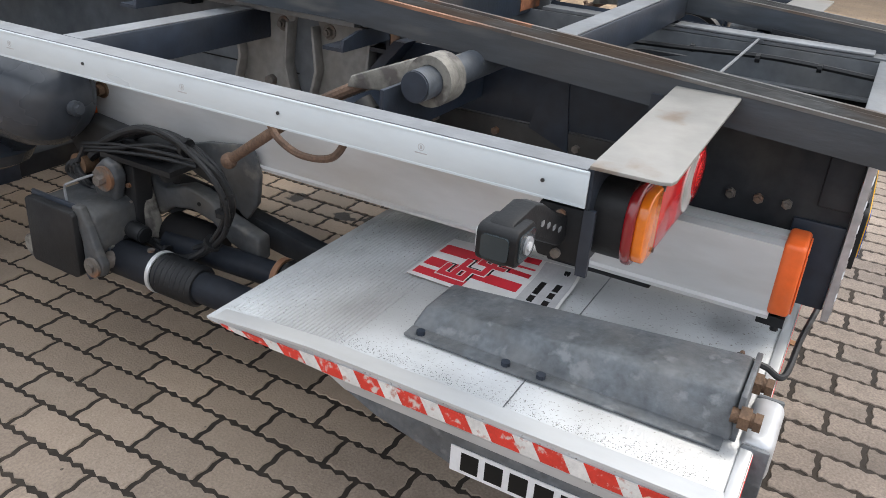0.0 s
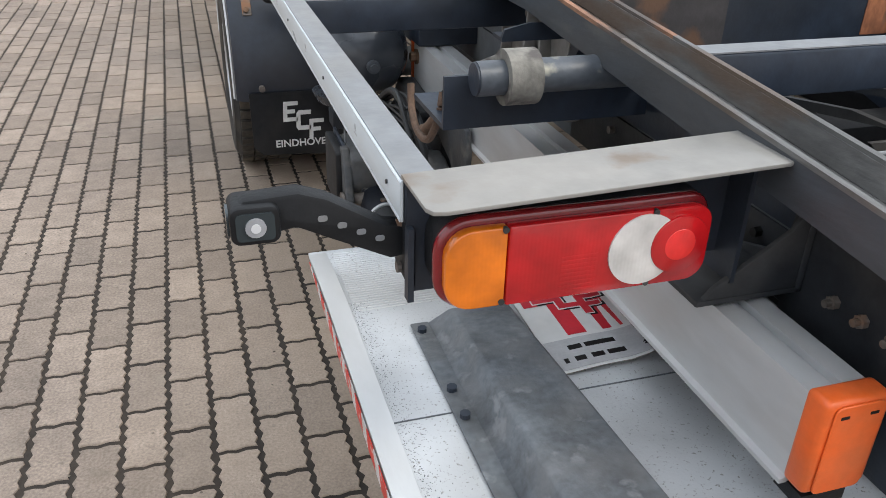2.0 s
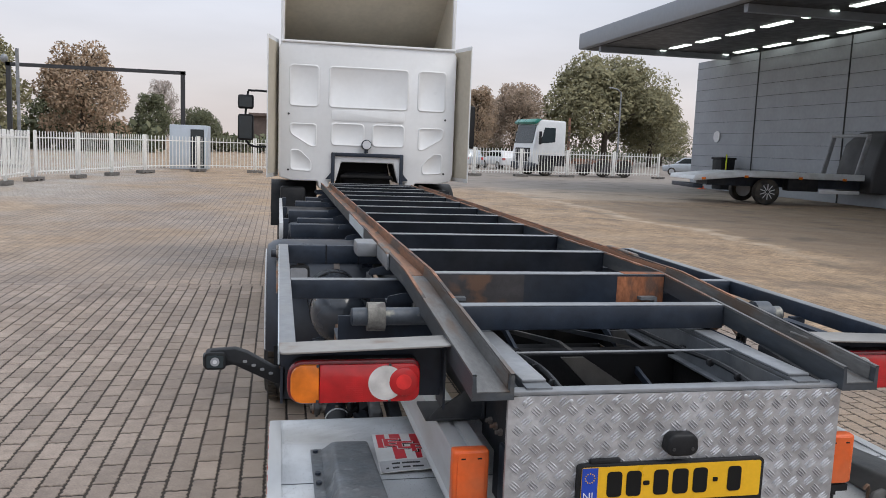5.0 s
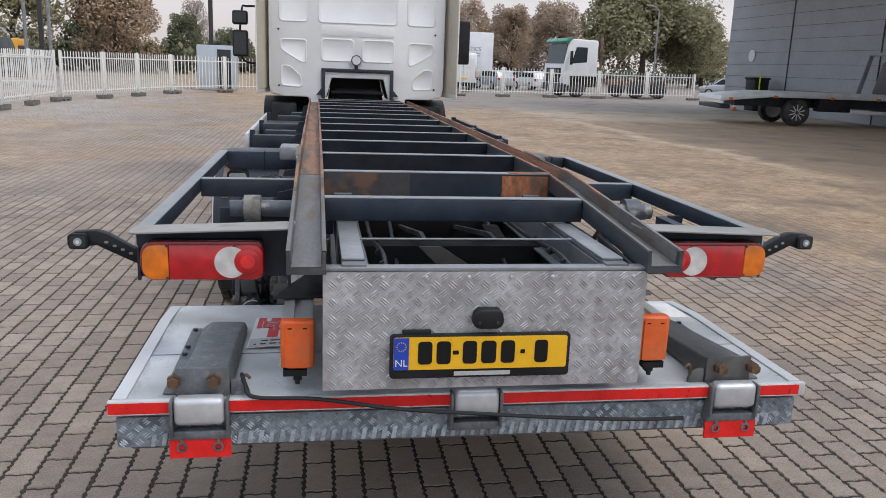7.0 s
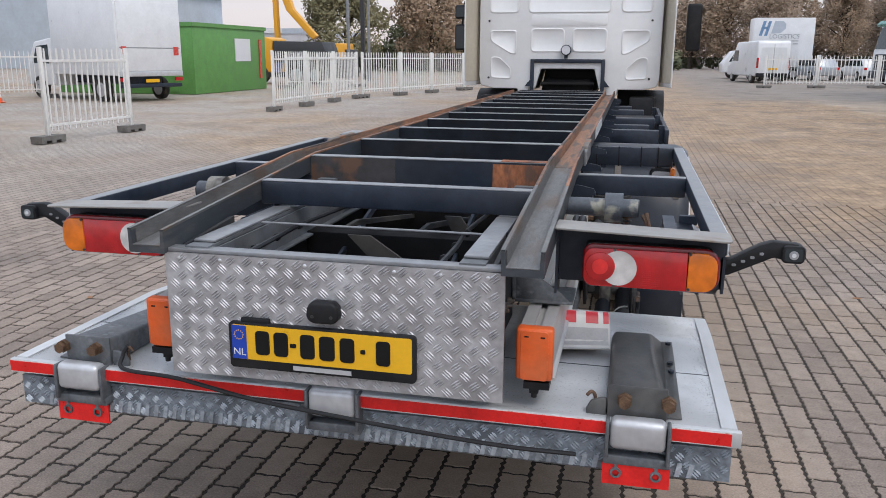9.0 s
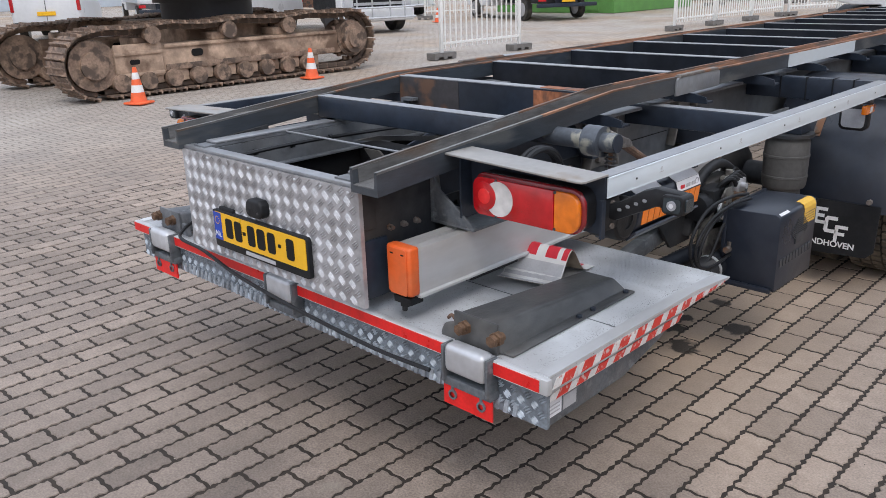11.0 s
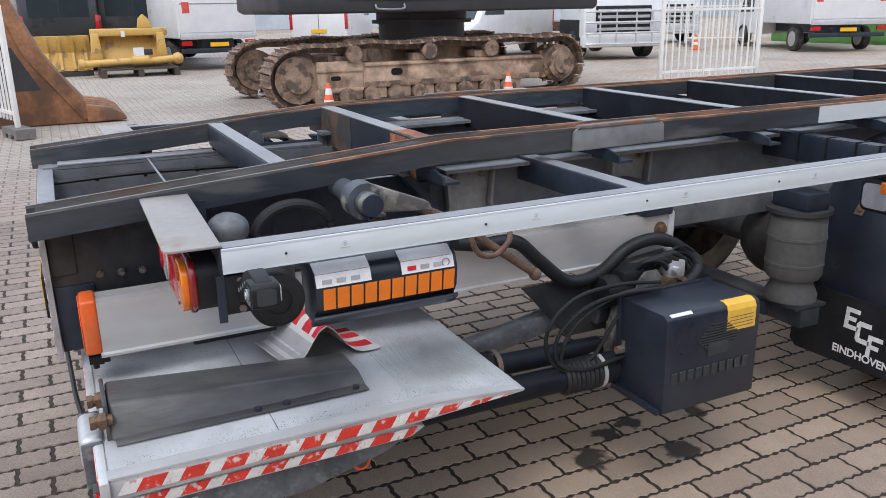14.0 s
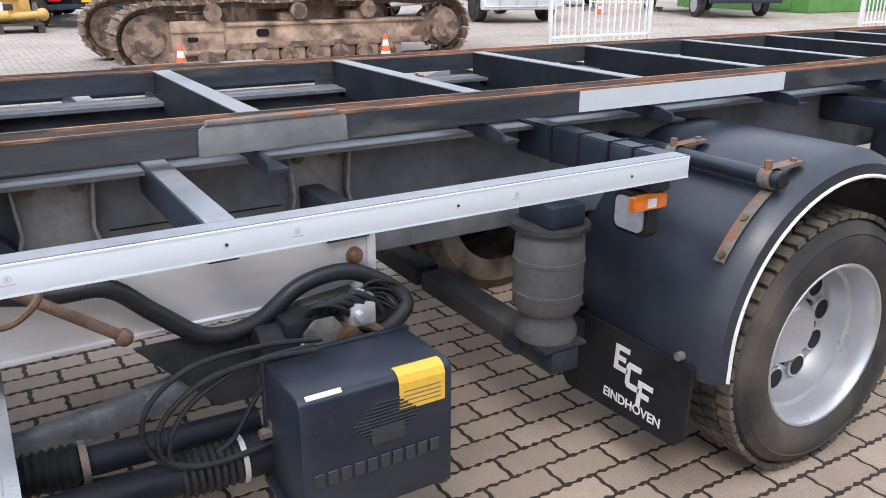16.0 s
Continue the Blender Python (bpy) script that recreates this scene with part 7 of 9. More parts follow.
part("brass_fitting", Build().cyl((0.85, 1.62, 0.5), (0.85, 1.56, 0.5), 0.014, n=6).cyl((0.85, 1.59, 0.5), (0.85, 1.59, 0.53), 0.01), STAY, lift)

# control box: a half-round black cover with labels and a bar of lettering blocks
before_box = set(lift.children)
cov = Build()
co = [(0.935, 0.975), (1.0, 0.972), (1.03, 0.955), (1.042, 0.92), (1.036, 0.875), (1.012, 0.835), (0.985, 0.825), (0.935, 0.83)]
cov.prism(co, "y", 0.552, 0.912).bevel(0.005, 2, 50)
ctrl = part("control_box", cov, BLACK_BOX, lift, "black rounded control box with orange lettering blocks", angle=45)
part("box_lip", Build().prism([(0.995, 0.826), (1.03, 0.852), (1.036, 0.846), (1.004, 0.818)], "y", 0.548, 0.916).bevel(0.002), BLACK_BOX, ctrl)
for y0, y1, m in ((0.554, 0.686, WHITE_LABEL), (0.763, 0.9, WHITE_LABEL)):
    lab = Build().prism([(1.0335, 0.953), (1.0435, 0.925), (1.0452, 0.9255), (1.0352, 0.954)], "y", y0, y1)
    lab2 = Build().prism([(1.0025, 0.9725), (1.0335, 0.954), (1.035, 0.9555), (1.004, 0.974)], "y", y0, y1)
    lb = part("box_label", lab, m, ctrl, "white printed label")
    part("box_label", lab2, m, ctrl)
    if y0 > 0.7:
        part("label_ring", Build().lathe([(0.0, 0.008), (0.0008, 0.008), (0.0008, 0.011), (0.0, 0.011)], (1.0425, y1 - 0.022, 0.939), "x", 20), LABEL_RING, ctrl)
    for k in range(3):
        part("label_print", Build().box(1.0432, 1.0448, y0 + 0.014 + 0.034 * k, y0 + 0.036 + 0.034 * k, 0.932, 0.943), GREY_LABEL if y0 < 0.7 else RED_PRINT if k == 0 else GREY_LABEL, ctrl)
for k in range(10):
    y = 0.57 + 0.0337 * k
    part("lettering_block", Build().prism([(1.0418, 0.919), (1.035, 0.868), (1.0368, 0.8675), (1.0438, 0.9188)], "y", y, y + 0.0285), ORANGE_PAINT, ctrl, smooth=False)
part("round_cap", Build().cyl((0.95, 0.465, 0.914), (1.05, 0.465, 0.914), 0.062, n=36).bevel(0.006), BLACK_PL, lift, "round black rubber cap")
part("cap_ring", Build().lathe([(0.0, 0.03), (0.003, 0.03), (0.003, 0.05), (0.0, 0.052)], (1.051, 0.465, 0.914), "x", 30), BLACK_PL, lift)
part("box_bracket", Build().box(0.9, 0.94, 0.56, 0.9, 0.86, 1.0).box(0.96, 1.02, 0.9, 0.925, 0.97, 1.0), DARK, lift)
part("flat_strap", Build().box(0.95, 0.958, 0.47, 0.53, 0.84, 0.99), GALV, lift)
part("grey_dome", Build().ball((0.66, 0.44, 1.0), 0.055, 1, 1, 0.8), GALV, lift, "grey dome")
for o in lift.children:
    if o not in before_box and o.name.split(".")[0] != "grey_dome":
        o.location.z += 0.012

# grit along the platform's edge profiles
grit_rng = random.Random(21)
gv, gf = [], []
for k in range(1500):
    s = -1 if k % 3 else 1
    gx = s * (1.048 - abs(grit_rng.gauss(0, 0.02)))
    gy = grit_rng.uniform(0.1, 0.8)
    r = grit_rng.uniform(0.0004, 0.0013)
    a = grit_rng.uniform(0, math.tau)
    i = len(gv)
    gv += [(gx + r * math.cos(a + q * 1.57) * grit_rng.uniform(0.6, 1.2), gy + r * math.sin(a + q * 1.57) * grit_rng.uniform(0.6, 1.2), 0.6155) for q in range(4)] + [(gx, gy, 0.6155 + r * 0.6)]
    gf += [(i, i + 1, i + 4), (i + 1, i + 2, i + 4), (i + 2, i + 3, i + 4), (i + 3, i, i + 4)]
gm = bpy.data.meshes.new("grit")
gm.from_pydata(gv, [], gf)
gm.materials.append(DARK_DUSTY)
grit = new("grit", gm)
grit.parent = lift
grit.matrix_parent_inverse = Matrix.Translation(-lift.location)
tagged(grit, "dark grit along the platform edge", kind="stuff")

# printed sheets lying on the platform
def sheet(points_fn, name, label, blocks):
    """A thin printed sheet bent along its length; print is laid 1 mm over it."""
    ob = thing(name, label, "printed sheet", (points_fn(0.5, 0.5)[0], points_fn(0.5, 0.5)[1], 0.61), "printed sheets on the lift")

    def patch(u0, u1, v0, v1, lift_, material, nm):
        b = Build()
        n = 14
        grid = []
        for i in range(n + 1):
            row = []
            for j in range(7):
                row.append(b.bm.verts.new(Vector(points_fn(u0 + (u1 - u0) * j / 6, v0 + (v1 - v0) * i / n)) + Vector((0, 0, lift_))))
            grid.append(row)
        for i in range(n):
            for j in range(6):
                b.bm.faces.new((grid[i][j], grid[i][j + 1], grid[i + 1][j + 1], grid[i + 1][j]))
        bmesh.ops.recalc_face_normals(b.bm, faces=b.bm.faces)
        bmesh.ops.solidify(b.bm, geom=b.bm.faces[:], thickness=0.0008)
        return part(nm, b, material, ob, angle=60)

    patch(0, 1, 0, 1, 0.0, PAPER, "sheet")
    patch(0.002, 0.998, 0.002, 0.998, -0.0013, PAPER_BACK, "sheet_back")
    for u0, u1, v0, v1, material, *over in blocks:
        patch(u0, u1, v0, v1, over[0] if over else 0.0012, material, "print_block")
    return ob


PRINT = [(0.06, 0.2, 0.62, 0.98, RED_PRINT), (0.28, 0.46, 0.3, 0.98, RED_PRINT), (0.62, 0.82, 0.3, 0.98, RED_PRINT), (0.9, 0.99, 0.3, 0.62, RED_PRINT),
         (0.02, 0.98, 0.02, 0.27, GREY_LABEL), (0.2, 0.8, 0.17, 0.21, PLATE_BLACK), (0.1, 0.92, 0.07, 0.11, PLATE_BLACK)]
# interlocking stepped shapes with a white outline and a black shadow
STROKES = ([(0, 0.3, 0, 1), (0.3, 1, 0, 0.2), (0.3, 0.8, 0.4, 0.6), (0.3, 1, 0.8, 1)], [(0, 0.3, 0, 1), (0.3, 1, 0, 0.22), (0.3, 1, 0.78, 1)], [(0, 0.3, 0, 1), (0.3, 0.8, 0.38, 0.58), (0.3, 1, 0.8, 1)])
MARK = []
for k, strokes in enumerate(STROKES):
    u, v = 0.16 + 0.21 * k, 0.64 - 0.085 * k
    for a, b_, c, d in strokes:
        q = (u + 0.26 * a, u + 0.26 * b_, v + 0.2 * c, v + 0.2 * d)
        MARK += [(q[0] + 0.035, q[1] + 0.035, q[2] - 0.02, q[3] - 0.02, PLATE_BLACK, 0.0016), (q[0] - 0.012, q[1] + 0.012, q[2] - 0.008, q[3] + 0.008, PAPER, 0.002), (*q, RED_PRINT, 0.0024)]
sheet(lambda u, v: (-0.742 + 0.212 * u + 0.01 * v, 0.484 + 0.345 * v + 0.008 * u - 0.012 * u * v, 0.6125 + 0.006 * math.sin(3 * u) * (1 - v) + 0.03 * max(0, u - 0.75) * (1 - v) * 3), "printed_sheet", "white printed sheet with red blocks lying flat on the lift platform", PRINT + MARK)
sheet(lambda u, v: (0.555 + 0.2 * u - 0.035 * v + 0.0 * u, 0.5 + 0.04 * u + 0.285 * v, 0.6125 + 0.115 * math.exp(-((v - 0.42) / 0.21) ** 2) * (1 - 0.1 * u) + 0.018 * max(0, 0.12 - v) * 8), "printed_sheet", "white printed sheet with red blocks curled up on the lift platform", PRINT)

# ---- fence of mobile panels on concrete feet ----
def fence_panel(width):
    """A picket panel along x from 0 to width, on its base at the origin."""
    f = thing("fence_panel", "white steel picket fence panel on concrete feet", "fence", (0, 0, 0), "yard fence panels")
    for x in (0.03, width - 0.03):
        part("post", Build().box(x - 0.035, x + 0.035, -0.03, 0.03, 0.09, 1.66).bevel(0.006), FENCE_WHITE, f)
        ft = Build().box(x - 0.3, x + 0.3, -0.12, 0.12, 0.05, 0.13)
        for dx in (-0.24, 0.0, 0.24):
            ft.box(x + dx - 0.055, x + dx + 0.055, -0.12, 0.12, 0.0, 0.05)
        part("foot_block", ft, CONCRETE, f, "concrete foot block")
    for z in (0.3, 1.42):
        part("rail", Build().box(0.06, width - 0.06, -0.018, 0.018, z - 0.022, z + 0.022), FENCE_WHITE, f)
    n = 15
    pk = mesh_from("picket", Build().prism([(-0.012, 0.2), (0.012, 0.2), (0.012, 1.58), (0.0, 1.64), (-0.012, 1.58)], "y", -0.012, 0.012), FENCE_WHITE, False)
    for k in range(n):
        o = new("picket", pk)
        o.parent = f
        o.location = (0.06 + (width - 0.12) * (k + 0.5) / n, 0, 0)
    return f


def between(a, b):
    return pose(a[0], a[1], 0, 0, 0, math.degrees(math.atan2(b[1] - a[1], b[0] - a[0])))


LINES = [[(-9.0, 19.15), (-9.02, 21.6), (-9.03, 24.05), (-9.04, 26.5)], [(-8.95, 26.7), (-8.15, 29.1), (-7.5, 31.6), (-6.75, 34.7), (-4.8, 37.8), (-2.2, 38.0), (0.4, 38.2)],
         [(7.33, 42.5), (10.05, 43.5), (13.2, 44.5), (16.5, 45.5), (20.0, 46.5), (23.7, 47.5)], [(-9.3, 10.36), (-9.2, 12.8)], [(-9.12, -0.37), (-11.4, -1.1)], [(-15.2, 34.0), (-12.5, 36.6)],
         [(-21.0, 21.5), (-19.6, 23.4)]]
first_panel = None
for line in LINES:
    for p, q in zip(line, line[1:]):
        w = math.dist(p, q) - 0.04
        if first_panel is None:
            first_panel = fence_panel(2.4)
            first_panel.matrix_basis = between(p, q)
            first_panel.scale = (w / 2.4, 1, 1)
        else:
            c = copy_thing(first_panel, between(p, q))
            c.scale = (w / 2.4, 1, 1)

# ---- traffic cones ----
cone = thing("traffic_cone", "orange and white traffic cone on the paving", "traffic cone", (0, 0, 0), "traffic cones")
part("base", Build().box(-0.15, 0.15, -0.15, 0.15, 0.0, 0.03).bevel(0.012), CONE_ORANGE, cone)
for z0, z1, m in ((0.03, 0.16, CONE_ORANGE), (0.16, 0.26, CONE_WHITE), (0.26, 0.34, CONE_ORANGE), (0.34, 0.43, CONE_WHITE), (0.43, 0.5, CONE_ORANGE)):
    part("cone_band", Build().cyl((0, 0, z0), (0, 0, z1), 0.12 - 0.19 * z0, 0.12 - 0.19 * z1, 24), m, cone)
cone.matrix_basis = pose(-9.0, 6.93, 0)
copy_thing(cone, pose(-8.76, 3.74, 0, 0, 0, 20))
copy_thing(cone, pose(-19.0, 20.2, 0))
copy_thing(cone, pose(19.5, 34.5, 0))

# ---- tracked excavator ----
exc = thing("tracked_excavator", "yellow tracked excavator with muddy brown tracks", "excavator", (-11, 6, 0))
EX, Y0, Y1 = -9.4, 3.5, 8.25


def track(x0, x1):
    tf = part("track_frame", Build().prism([(Y0 + 0.1, 0.32), (Y1 - 0.25, 0.32), (Y1 - 0.1, 0.5), (Y1 - 0.35, 0.72), (Y0 + 0.5, 0.72), (Y0 + 0.2, 0.62)], "x", x0 - 0.12, x1 + 0.14).bevel(0.02), TRACK_FRAME, exc, "mud-caked track frame")
    part("guard_block", Build().box(x0 - 0.118, x0 - 0.07, Y0 + 0.3, Y0 + 1.05, 0.27, 0.76).bevel(0.02), TRACK_FRAME, tf, "muddy idler guard")
    part("guard_rib", Build().box(x0 - 0.07, x0 - 0.05, Y0 + 0.3, Y0 + 1.05, 0.6, 0.66).box(x0 - 0.07, x0 - 0.05, Y0 + 0.3, Y0 + 1.05, 0.3, 0.35).bevel(0.006), TRACK_FRAME, tf)
    part("guard_slot", Build().prism(rounded(0.16, 0.07, 0.03, 4, Y0 + 0.6, 0.5), "x", x0 - 0.068, x0 - 0.0695), PLATE_BLACK, tf)
    part("frame_ridge", Build().box(x0 - 0.119, x0 - 0.09, Y0 + 1.1, Y1 - 0.35, 0.665, 0.715).bevel(0.008), TRACK_FRAME, tf)
    part("frame_skirt", Build().prism([(Y0 + 1.1, 0.33), (Y1 - 0.4, 0.33), (Y1 - 0.4, 0.42), (Y0 + 1.1, 0.42)], "x", x0 - 0.119, x0 - 0.1).bevel(0.008), TRACK_STEEL, tf)
    part("frame_hole", Build().prism(rounded(0.2, 0.11, 0.05, 4, Y0 + 1.65, 0.56), "x", x0 - 0.11, x0 - 0.1185), PLATE_BLACK, tf)
    for y in (Y0 + 0.9, Y0 + 2.2, Y0 + 3.35):
        part("carrier_roller", Build().cyl((x0 - 0.02, y, 0.87), (x1 + 0.1, y, 0.87), 0.1).cyl((x0 - 0.06, y, 0.87), (x0, y, 0.87), 0.13).cyl((x0 - 0.1, y, 0.87), (x0 - 0.05, y, 0.87), 0.09), TRACK_STEEL, exc)
        part("roller_stand", Build().box(x1, x0 - 0.15, y - 0.25, y + 0.1, 0.72, 0.84).bevel(0.02), TRACK_FRAME, exc)
    for k in range(9):
        y = Y0 + 0.35 + 0.42 * k
        part("track_roller", Build().cyl((x0 - 0.05, y, 0.22), (x1 + 0.05, y, 0.22), 0.1).cyl((x0 - 0.02, y, 0.22), (x0 - 0.14, y, 0.22), 0.13), TRACK_STEEL, exc)
        part("roller_guard", Build().box(x0 - 0.16, x0 - 0.13, y + 0.12, y + 0.28, 0.16, 0.36), TRACK_FRAME, exc)
    sp = Build().cyl((x0 - 0.1, Y1, 0.56), (x1 + 0.1, Y1, 0.56), 0.32, n=28).cyl((x0 + 0.02, Y1, 0.56), (x0 - 0.1, Y1, 0.56), 0.26).cyl((x0 + 0.06, Y1, 0.56), (x0, Y1, 0.56), 0.17)
    for k in range(17):
        a = k * math.tau / 17
        sp.box(x0 - 0.25, x0 - 0.2, Y1 + 0.36 * math.cos(a) - 0.03, Y1 + 0.36 * math.cos(a) + 0.03, 0.56 + 0.36 * math.sin(a) - 0.03, 0.56 + 0.36 * math.sin(a) + 0.03)
    part("sprocket", sp, TRACK_STEEL, exc, "toothed sprocket")
    part("idler", Build().cyl((x0 - 0.1, Y0, 0.5), (x1 + 0.1, Y0, 0.5), 0.36, n=28).cyl((x0 - 0.05, Y0, 0.5), (x0 - 0.12, Y0, 0.5), 0.2), TRACK_STEEL, exc)
    # shoes along the belt, sagging on top between the rollers
    line = []
    for a in np.linspace(math.pi * 1.5, math.pi * 0.5, 12):
        line.append((Y0 + 0.46 * math.cos(a), 0.5 + 0.46 * math.sin(a)))
    for t in np.linspace(0.04, 0.96, 30):
        y = Y0 + (Y1 - Y0) * t
        line.append((y, 1.02 - 0.05 * abs(math.sin(math.pi * t * 3.6 + 0.3)) + 0.04 * t))
    for a in np.linspace(math.pi * 0.5, -math.pi * 0.5, 12):
        line.append((Y1 + 0.46 * math.cos(a), 0.56 + 0.48 * math.sin(a)))
    for t in np.linspace(0.98, 0.02, 24):
        line.append((Y0 + (Y1 - Y0) * t, 0.06))
    pts = resample([Vector((0, y, z)) for y, z in line + line[:1]], 0.205)
    shoe = mesh_from("track_shoe", Build().box(x1, x0, -0.095, 0.095, -0.02, 0.005).box(x1, x0, -0.09, -0.07, -0.05, -0.02).box(x1, x0, 0.0, 0.02, -0.045, -0.02), TRACK_STEEL, False)
    links = [mesh_from("track_link", Build().box(x, x + 0.04, -0.108, 0.108, 0.005, 0.09).bevel(0.012, 1), TRACK_STEEL, False) for x in (x0 - 0.2, x1 + 0.16)]
    for p, q in zip(pts, pts[1:]):
        d = (q - p).normalized()
        nrm = Vector((0, d.z, -d.y))
        m = Matrix.Translation((p + q) / 2) @ Matrix((Vector((1, 0, 0)), d, nrm)).transposed().to_4x4()
        for me in (shoe, *links):
            o = new(me.name.split(".")[0], me)
            o.parent = exc
            o.matrix_parent_inverse = Matrix.Translation(-exc.location)
            o.matrix_basis = m


track(EX + 0.0, EX - 0.6)
track(EX - 2.75, EX - 3.35)
part("centre_frame", Build().box(EX - 2.9, EX - 0.5, 5.2, 7.2, 0.5, 1.0).bevel(0.05), TRACK_FRAME, exc)
part("slew_ring", Build().cyl((EX - 1.65, 6.3, 1.0), (EX - 1.65, 6.3, 1.28), 0.78, n=40).cyl((EX - 1.65, 6.3, 1.28), (EX - 1.65, 6.3, 1.34), 0.9, n=40).cyl((EX - 1.65, 6.3, 1.34), (EX - 1.65, 6.3, 1.46), 0.82, n=40), CHARCOAL, exc)
tt = part("turntable_frame", Build().prism([(3.3, 1.52), (3.4, 1.47), (9.05, 1.47), (9.13, 1.52), (9.13, 1.77), (3.3, 1.77)], "x", EX - 3.1, EX - 0.2).bevel(0.04, 3), CHARCOAL, exc, "black turntable frame")
part("lower_flange", Build().box(EX - 0.22, EX - 0.185, 4.4, 9.0, 1.655, 1.70).bevel(0.008), CHARCOAL, tt)
part("hand_rail", Build().tube([(EX - 0.19, 4.85, 1.6), (EX - 0.15, 4.9, 1.53), (EX - 0.15, 5.3, 1.53), (EX - 0.19, 5.35, 1.6)], 0.016, 8), GREY_TOP, tt)
hs = part("house", Build().box(EX - 3.05, EX - 0.25, 4.35, 8.4, 1.775, 3.0).bevel(0.05, 3), YELLOW, exc, "yellow engine house")
part("counterweight", Build().prism([(EX - 3.1, 8.42), (EX - 0.22, 8.42), (EX - 0.22, 8.95), (EX - 0.5, 9.25), (EX - 2.8, 9.25), (EX - 3.1, 8.95)], "z", 1.5, 2.85).bevel(0.06, 3), CHARCOAL, exc, "charcoal counterweight")
part("side_band", Build().prism([(7.75, 1.79), (8.425, 1.79), (8.425, 2.1), (8.1, 2.05), (7.9, 1.92)], "x", EX - 0.252, EX - 0.2455), CHARCOAL, hs, "charcoal swoosh panel")
for y in (5.3, 6.2, 7.4):
    part("door_gap", Build().box(EX - 0.251, EX - 0.2475, y - 0.008, y + 0.008, 1.81, 2.9), CHARCOAL, hs)
for r in range(2):
    for k in range(11):
        part("vent_slot", Build().box(EX - 0.2505, EX - 0.2465, 6.4 + 0.058 * k, 6.43 + 0.058 * k, 1.88 + 0.16 * r, 2.0 + 0.16 * r), PLATE_BLACK, hs)
part("name_bar", Build().box(EX - 0.2505, EX - 0.2465, 5.45, 5.98, 2.05, 2.12), CHARCOAL, hs)
part("name_bar", Build().box(EX - 0.2195, EX - 0.2165, 8.55, 8.9, 1.86, 1.95), WHITE_PAINT, exc)
part("window", Build().box(EX - 0.2505, EX - 0.2465, 4.45, 5.2, 2.35, 2.9), GLASS, hs)
part("operator_cab", Build().prism([(3.1, 1.775), (4.33, 1.775), (4.33, 3.3), (3.4, 3.3), (3.0, 2.7)], "x", EX - 1.4, EX - 0.3).bevel(0.05), CHARCOAL, exc)
part("sill_box", Build().box(EX - 0.32, EX - 0.19, 3.5, 4.3, 1.775, 1.86).bevel(0.015), CHARCOAL, exc)

# ---- digger bucket and loader bucket on a pallet ----
bk = thing("digger_bucket", "large rusty brown digger bucket lying on the paving", "bucket", (-10.6, 0.15, 0))
bo = [(-2.2, 0.0), (0.55, 0.0), (0.62, 0.1), (0.5, 0.3), (0.25, 0.62), (0.02, 0.98), (-0.16, 1.42), (-0.32, 1.8), (-0.6, 2.05), (-1.7, 2.1), (-2.2, 1.6)]
part("shell", Build().prism(bo, "x", -11.9, -10.3).bevel(0.03), BUCKET, bk)
part("side_plate", Build().prism([(y * 0.985, z * 0.985) for y, z in bo], "x", -10.298, -10.25).bevel(0.012), BUCKET, bk, "worn side plate")
part("wear_strip", Build().prism([(0.45, 0.05), (0.62, 0.1), (0.02, 1.0), (-0.32, 1.8), (-0.5, 1.78), (-0.2, 0.95)], "x", -10.25, -10.215).bevel(0.01), BUCKET, bk, "thick worn edge strip")
part("side_recess", Build().prism([(-0.05, 0.5), (-0.35, 1.1), (-0.9, 1.1), (-0.9, 0.5)], "x", -10.252, -10.246), CHARCOAL, bk, "dark scraped panel")
for k in range(5):
    part("tooth", Build().prism([(0.5, 0.0), (1.05, 0.02), (1.02, 0.1), (0.85, 0.2), (0.5, 0.26)], "x", -11.85 + 0.36 * k, -11.63 + 0.36 * k).bevel(0.02), BUCKET, bk, "worn tooth")
bl = thing("dozer_blade", "yellow ribbed dozer blade standing on the paving", "blade", (-17.8, 0.5, 0))
part("plate", Build().prism([(-17.55, 0.08), (-17.25, 0.1), (-17.42, 0.5), (-17.3, 0.86), (-17.5, 0.86), (-17.62, 0.5)], "y", -1.3, 1.0).bevel(0.02), YELLOW_FADED, bl, "curved yellow plate")
for k in range(9):
    part("rib", Build().prism([(-17.4, 0.14), (-17.22, 0.14), (-17.34, 0.5), (-17.24, 0.8), (-17.4, 0.8)], "y", -1.22 + 0.26 * k, -1.16 + 0.26 * k), YELLOW_FADED, bl)
part("foot", Build().box(-17.6, -17.15, -1.3, 1.0, 0.0, 0.09), CHARCOAL, bl)
lbk = thing("coupler_frame", "yellow machine coupler frame with cylinders lying on a pallet", "machine part", (-16.8, 1.85, 0))
part("top_beam", Build().box(-16.95, -16.65, 1.0, 2.6, 0.84, 1.0).bevel(0.03), YELLOW_FADED, lbk)
for y in (1.05, 2.4):
    part("upright", Build().prism([(y - 0.1, 0.26), (y + 0.16, 0.26), (y + 0.11, 0.9), (y - 0.04, 0.9)], "x", -16.85, -16.6).bevel(0.02), YELLOW_FADED, lbk)
part("curved_panel", Build().prism([(-16.95, 0.24), (-16.7, 0.24), (-16.82, 0.5), (-16.95, 0.84), (-17.0, 0.84)], "y", 1.15, 2.35).bevel(0.02), YELLOW_FADED, lbk, "curved inner panel")
part("head_lug", Build().prism([(1.98, 1.0), (2.3, 1.0), (2.22, 1.2), (2.12, 1.3), (2.02, 1.2)], "x", -16.85, -16.7).bevel(0.02), YELLOW_FADED, lbk)
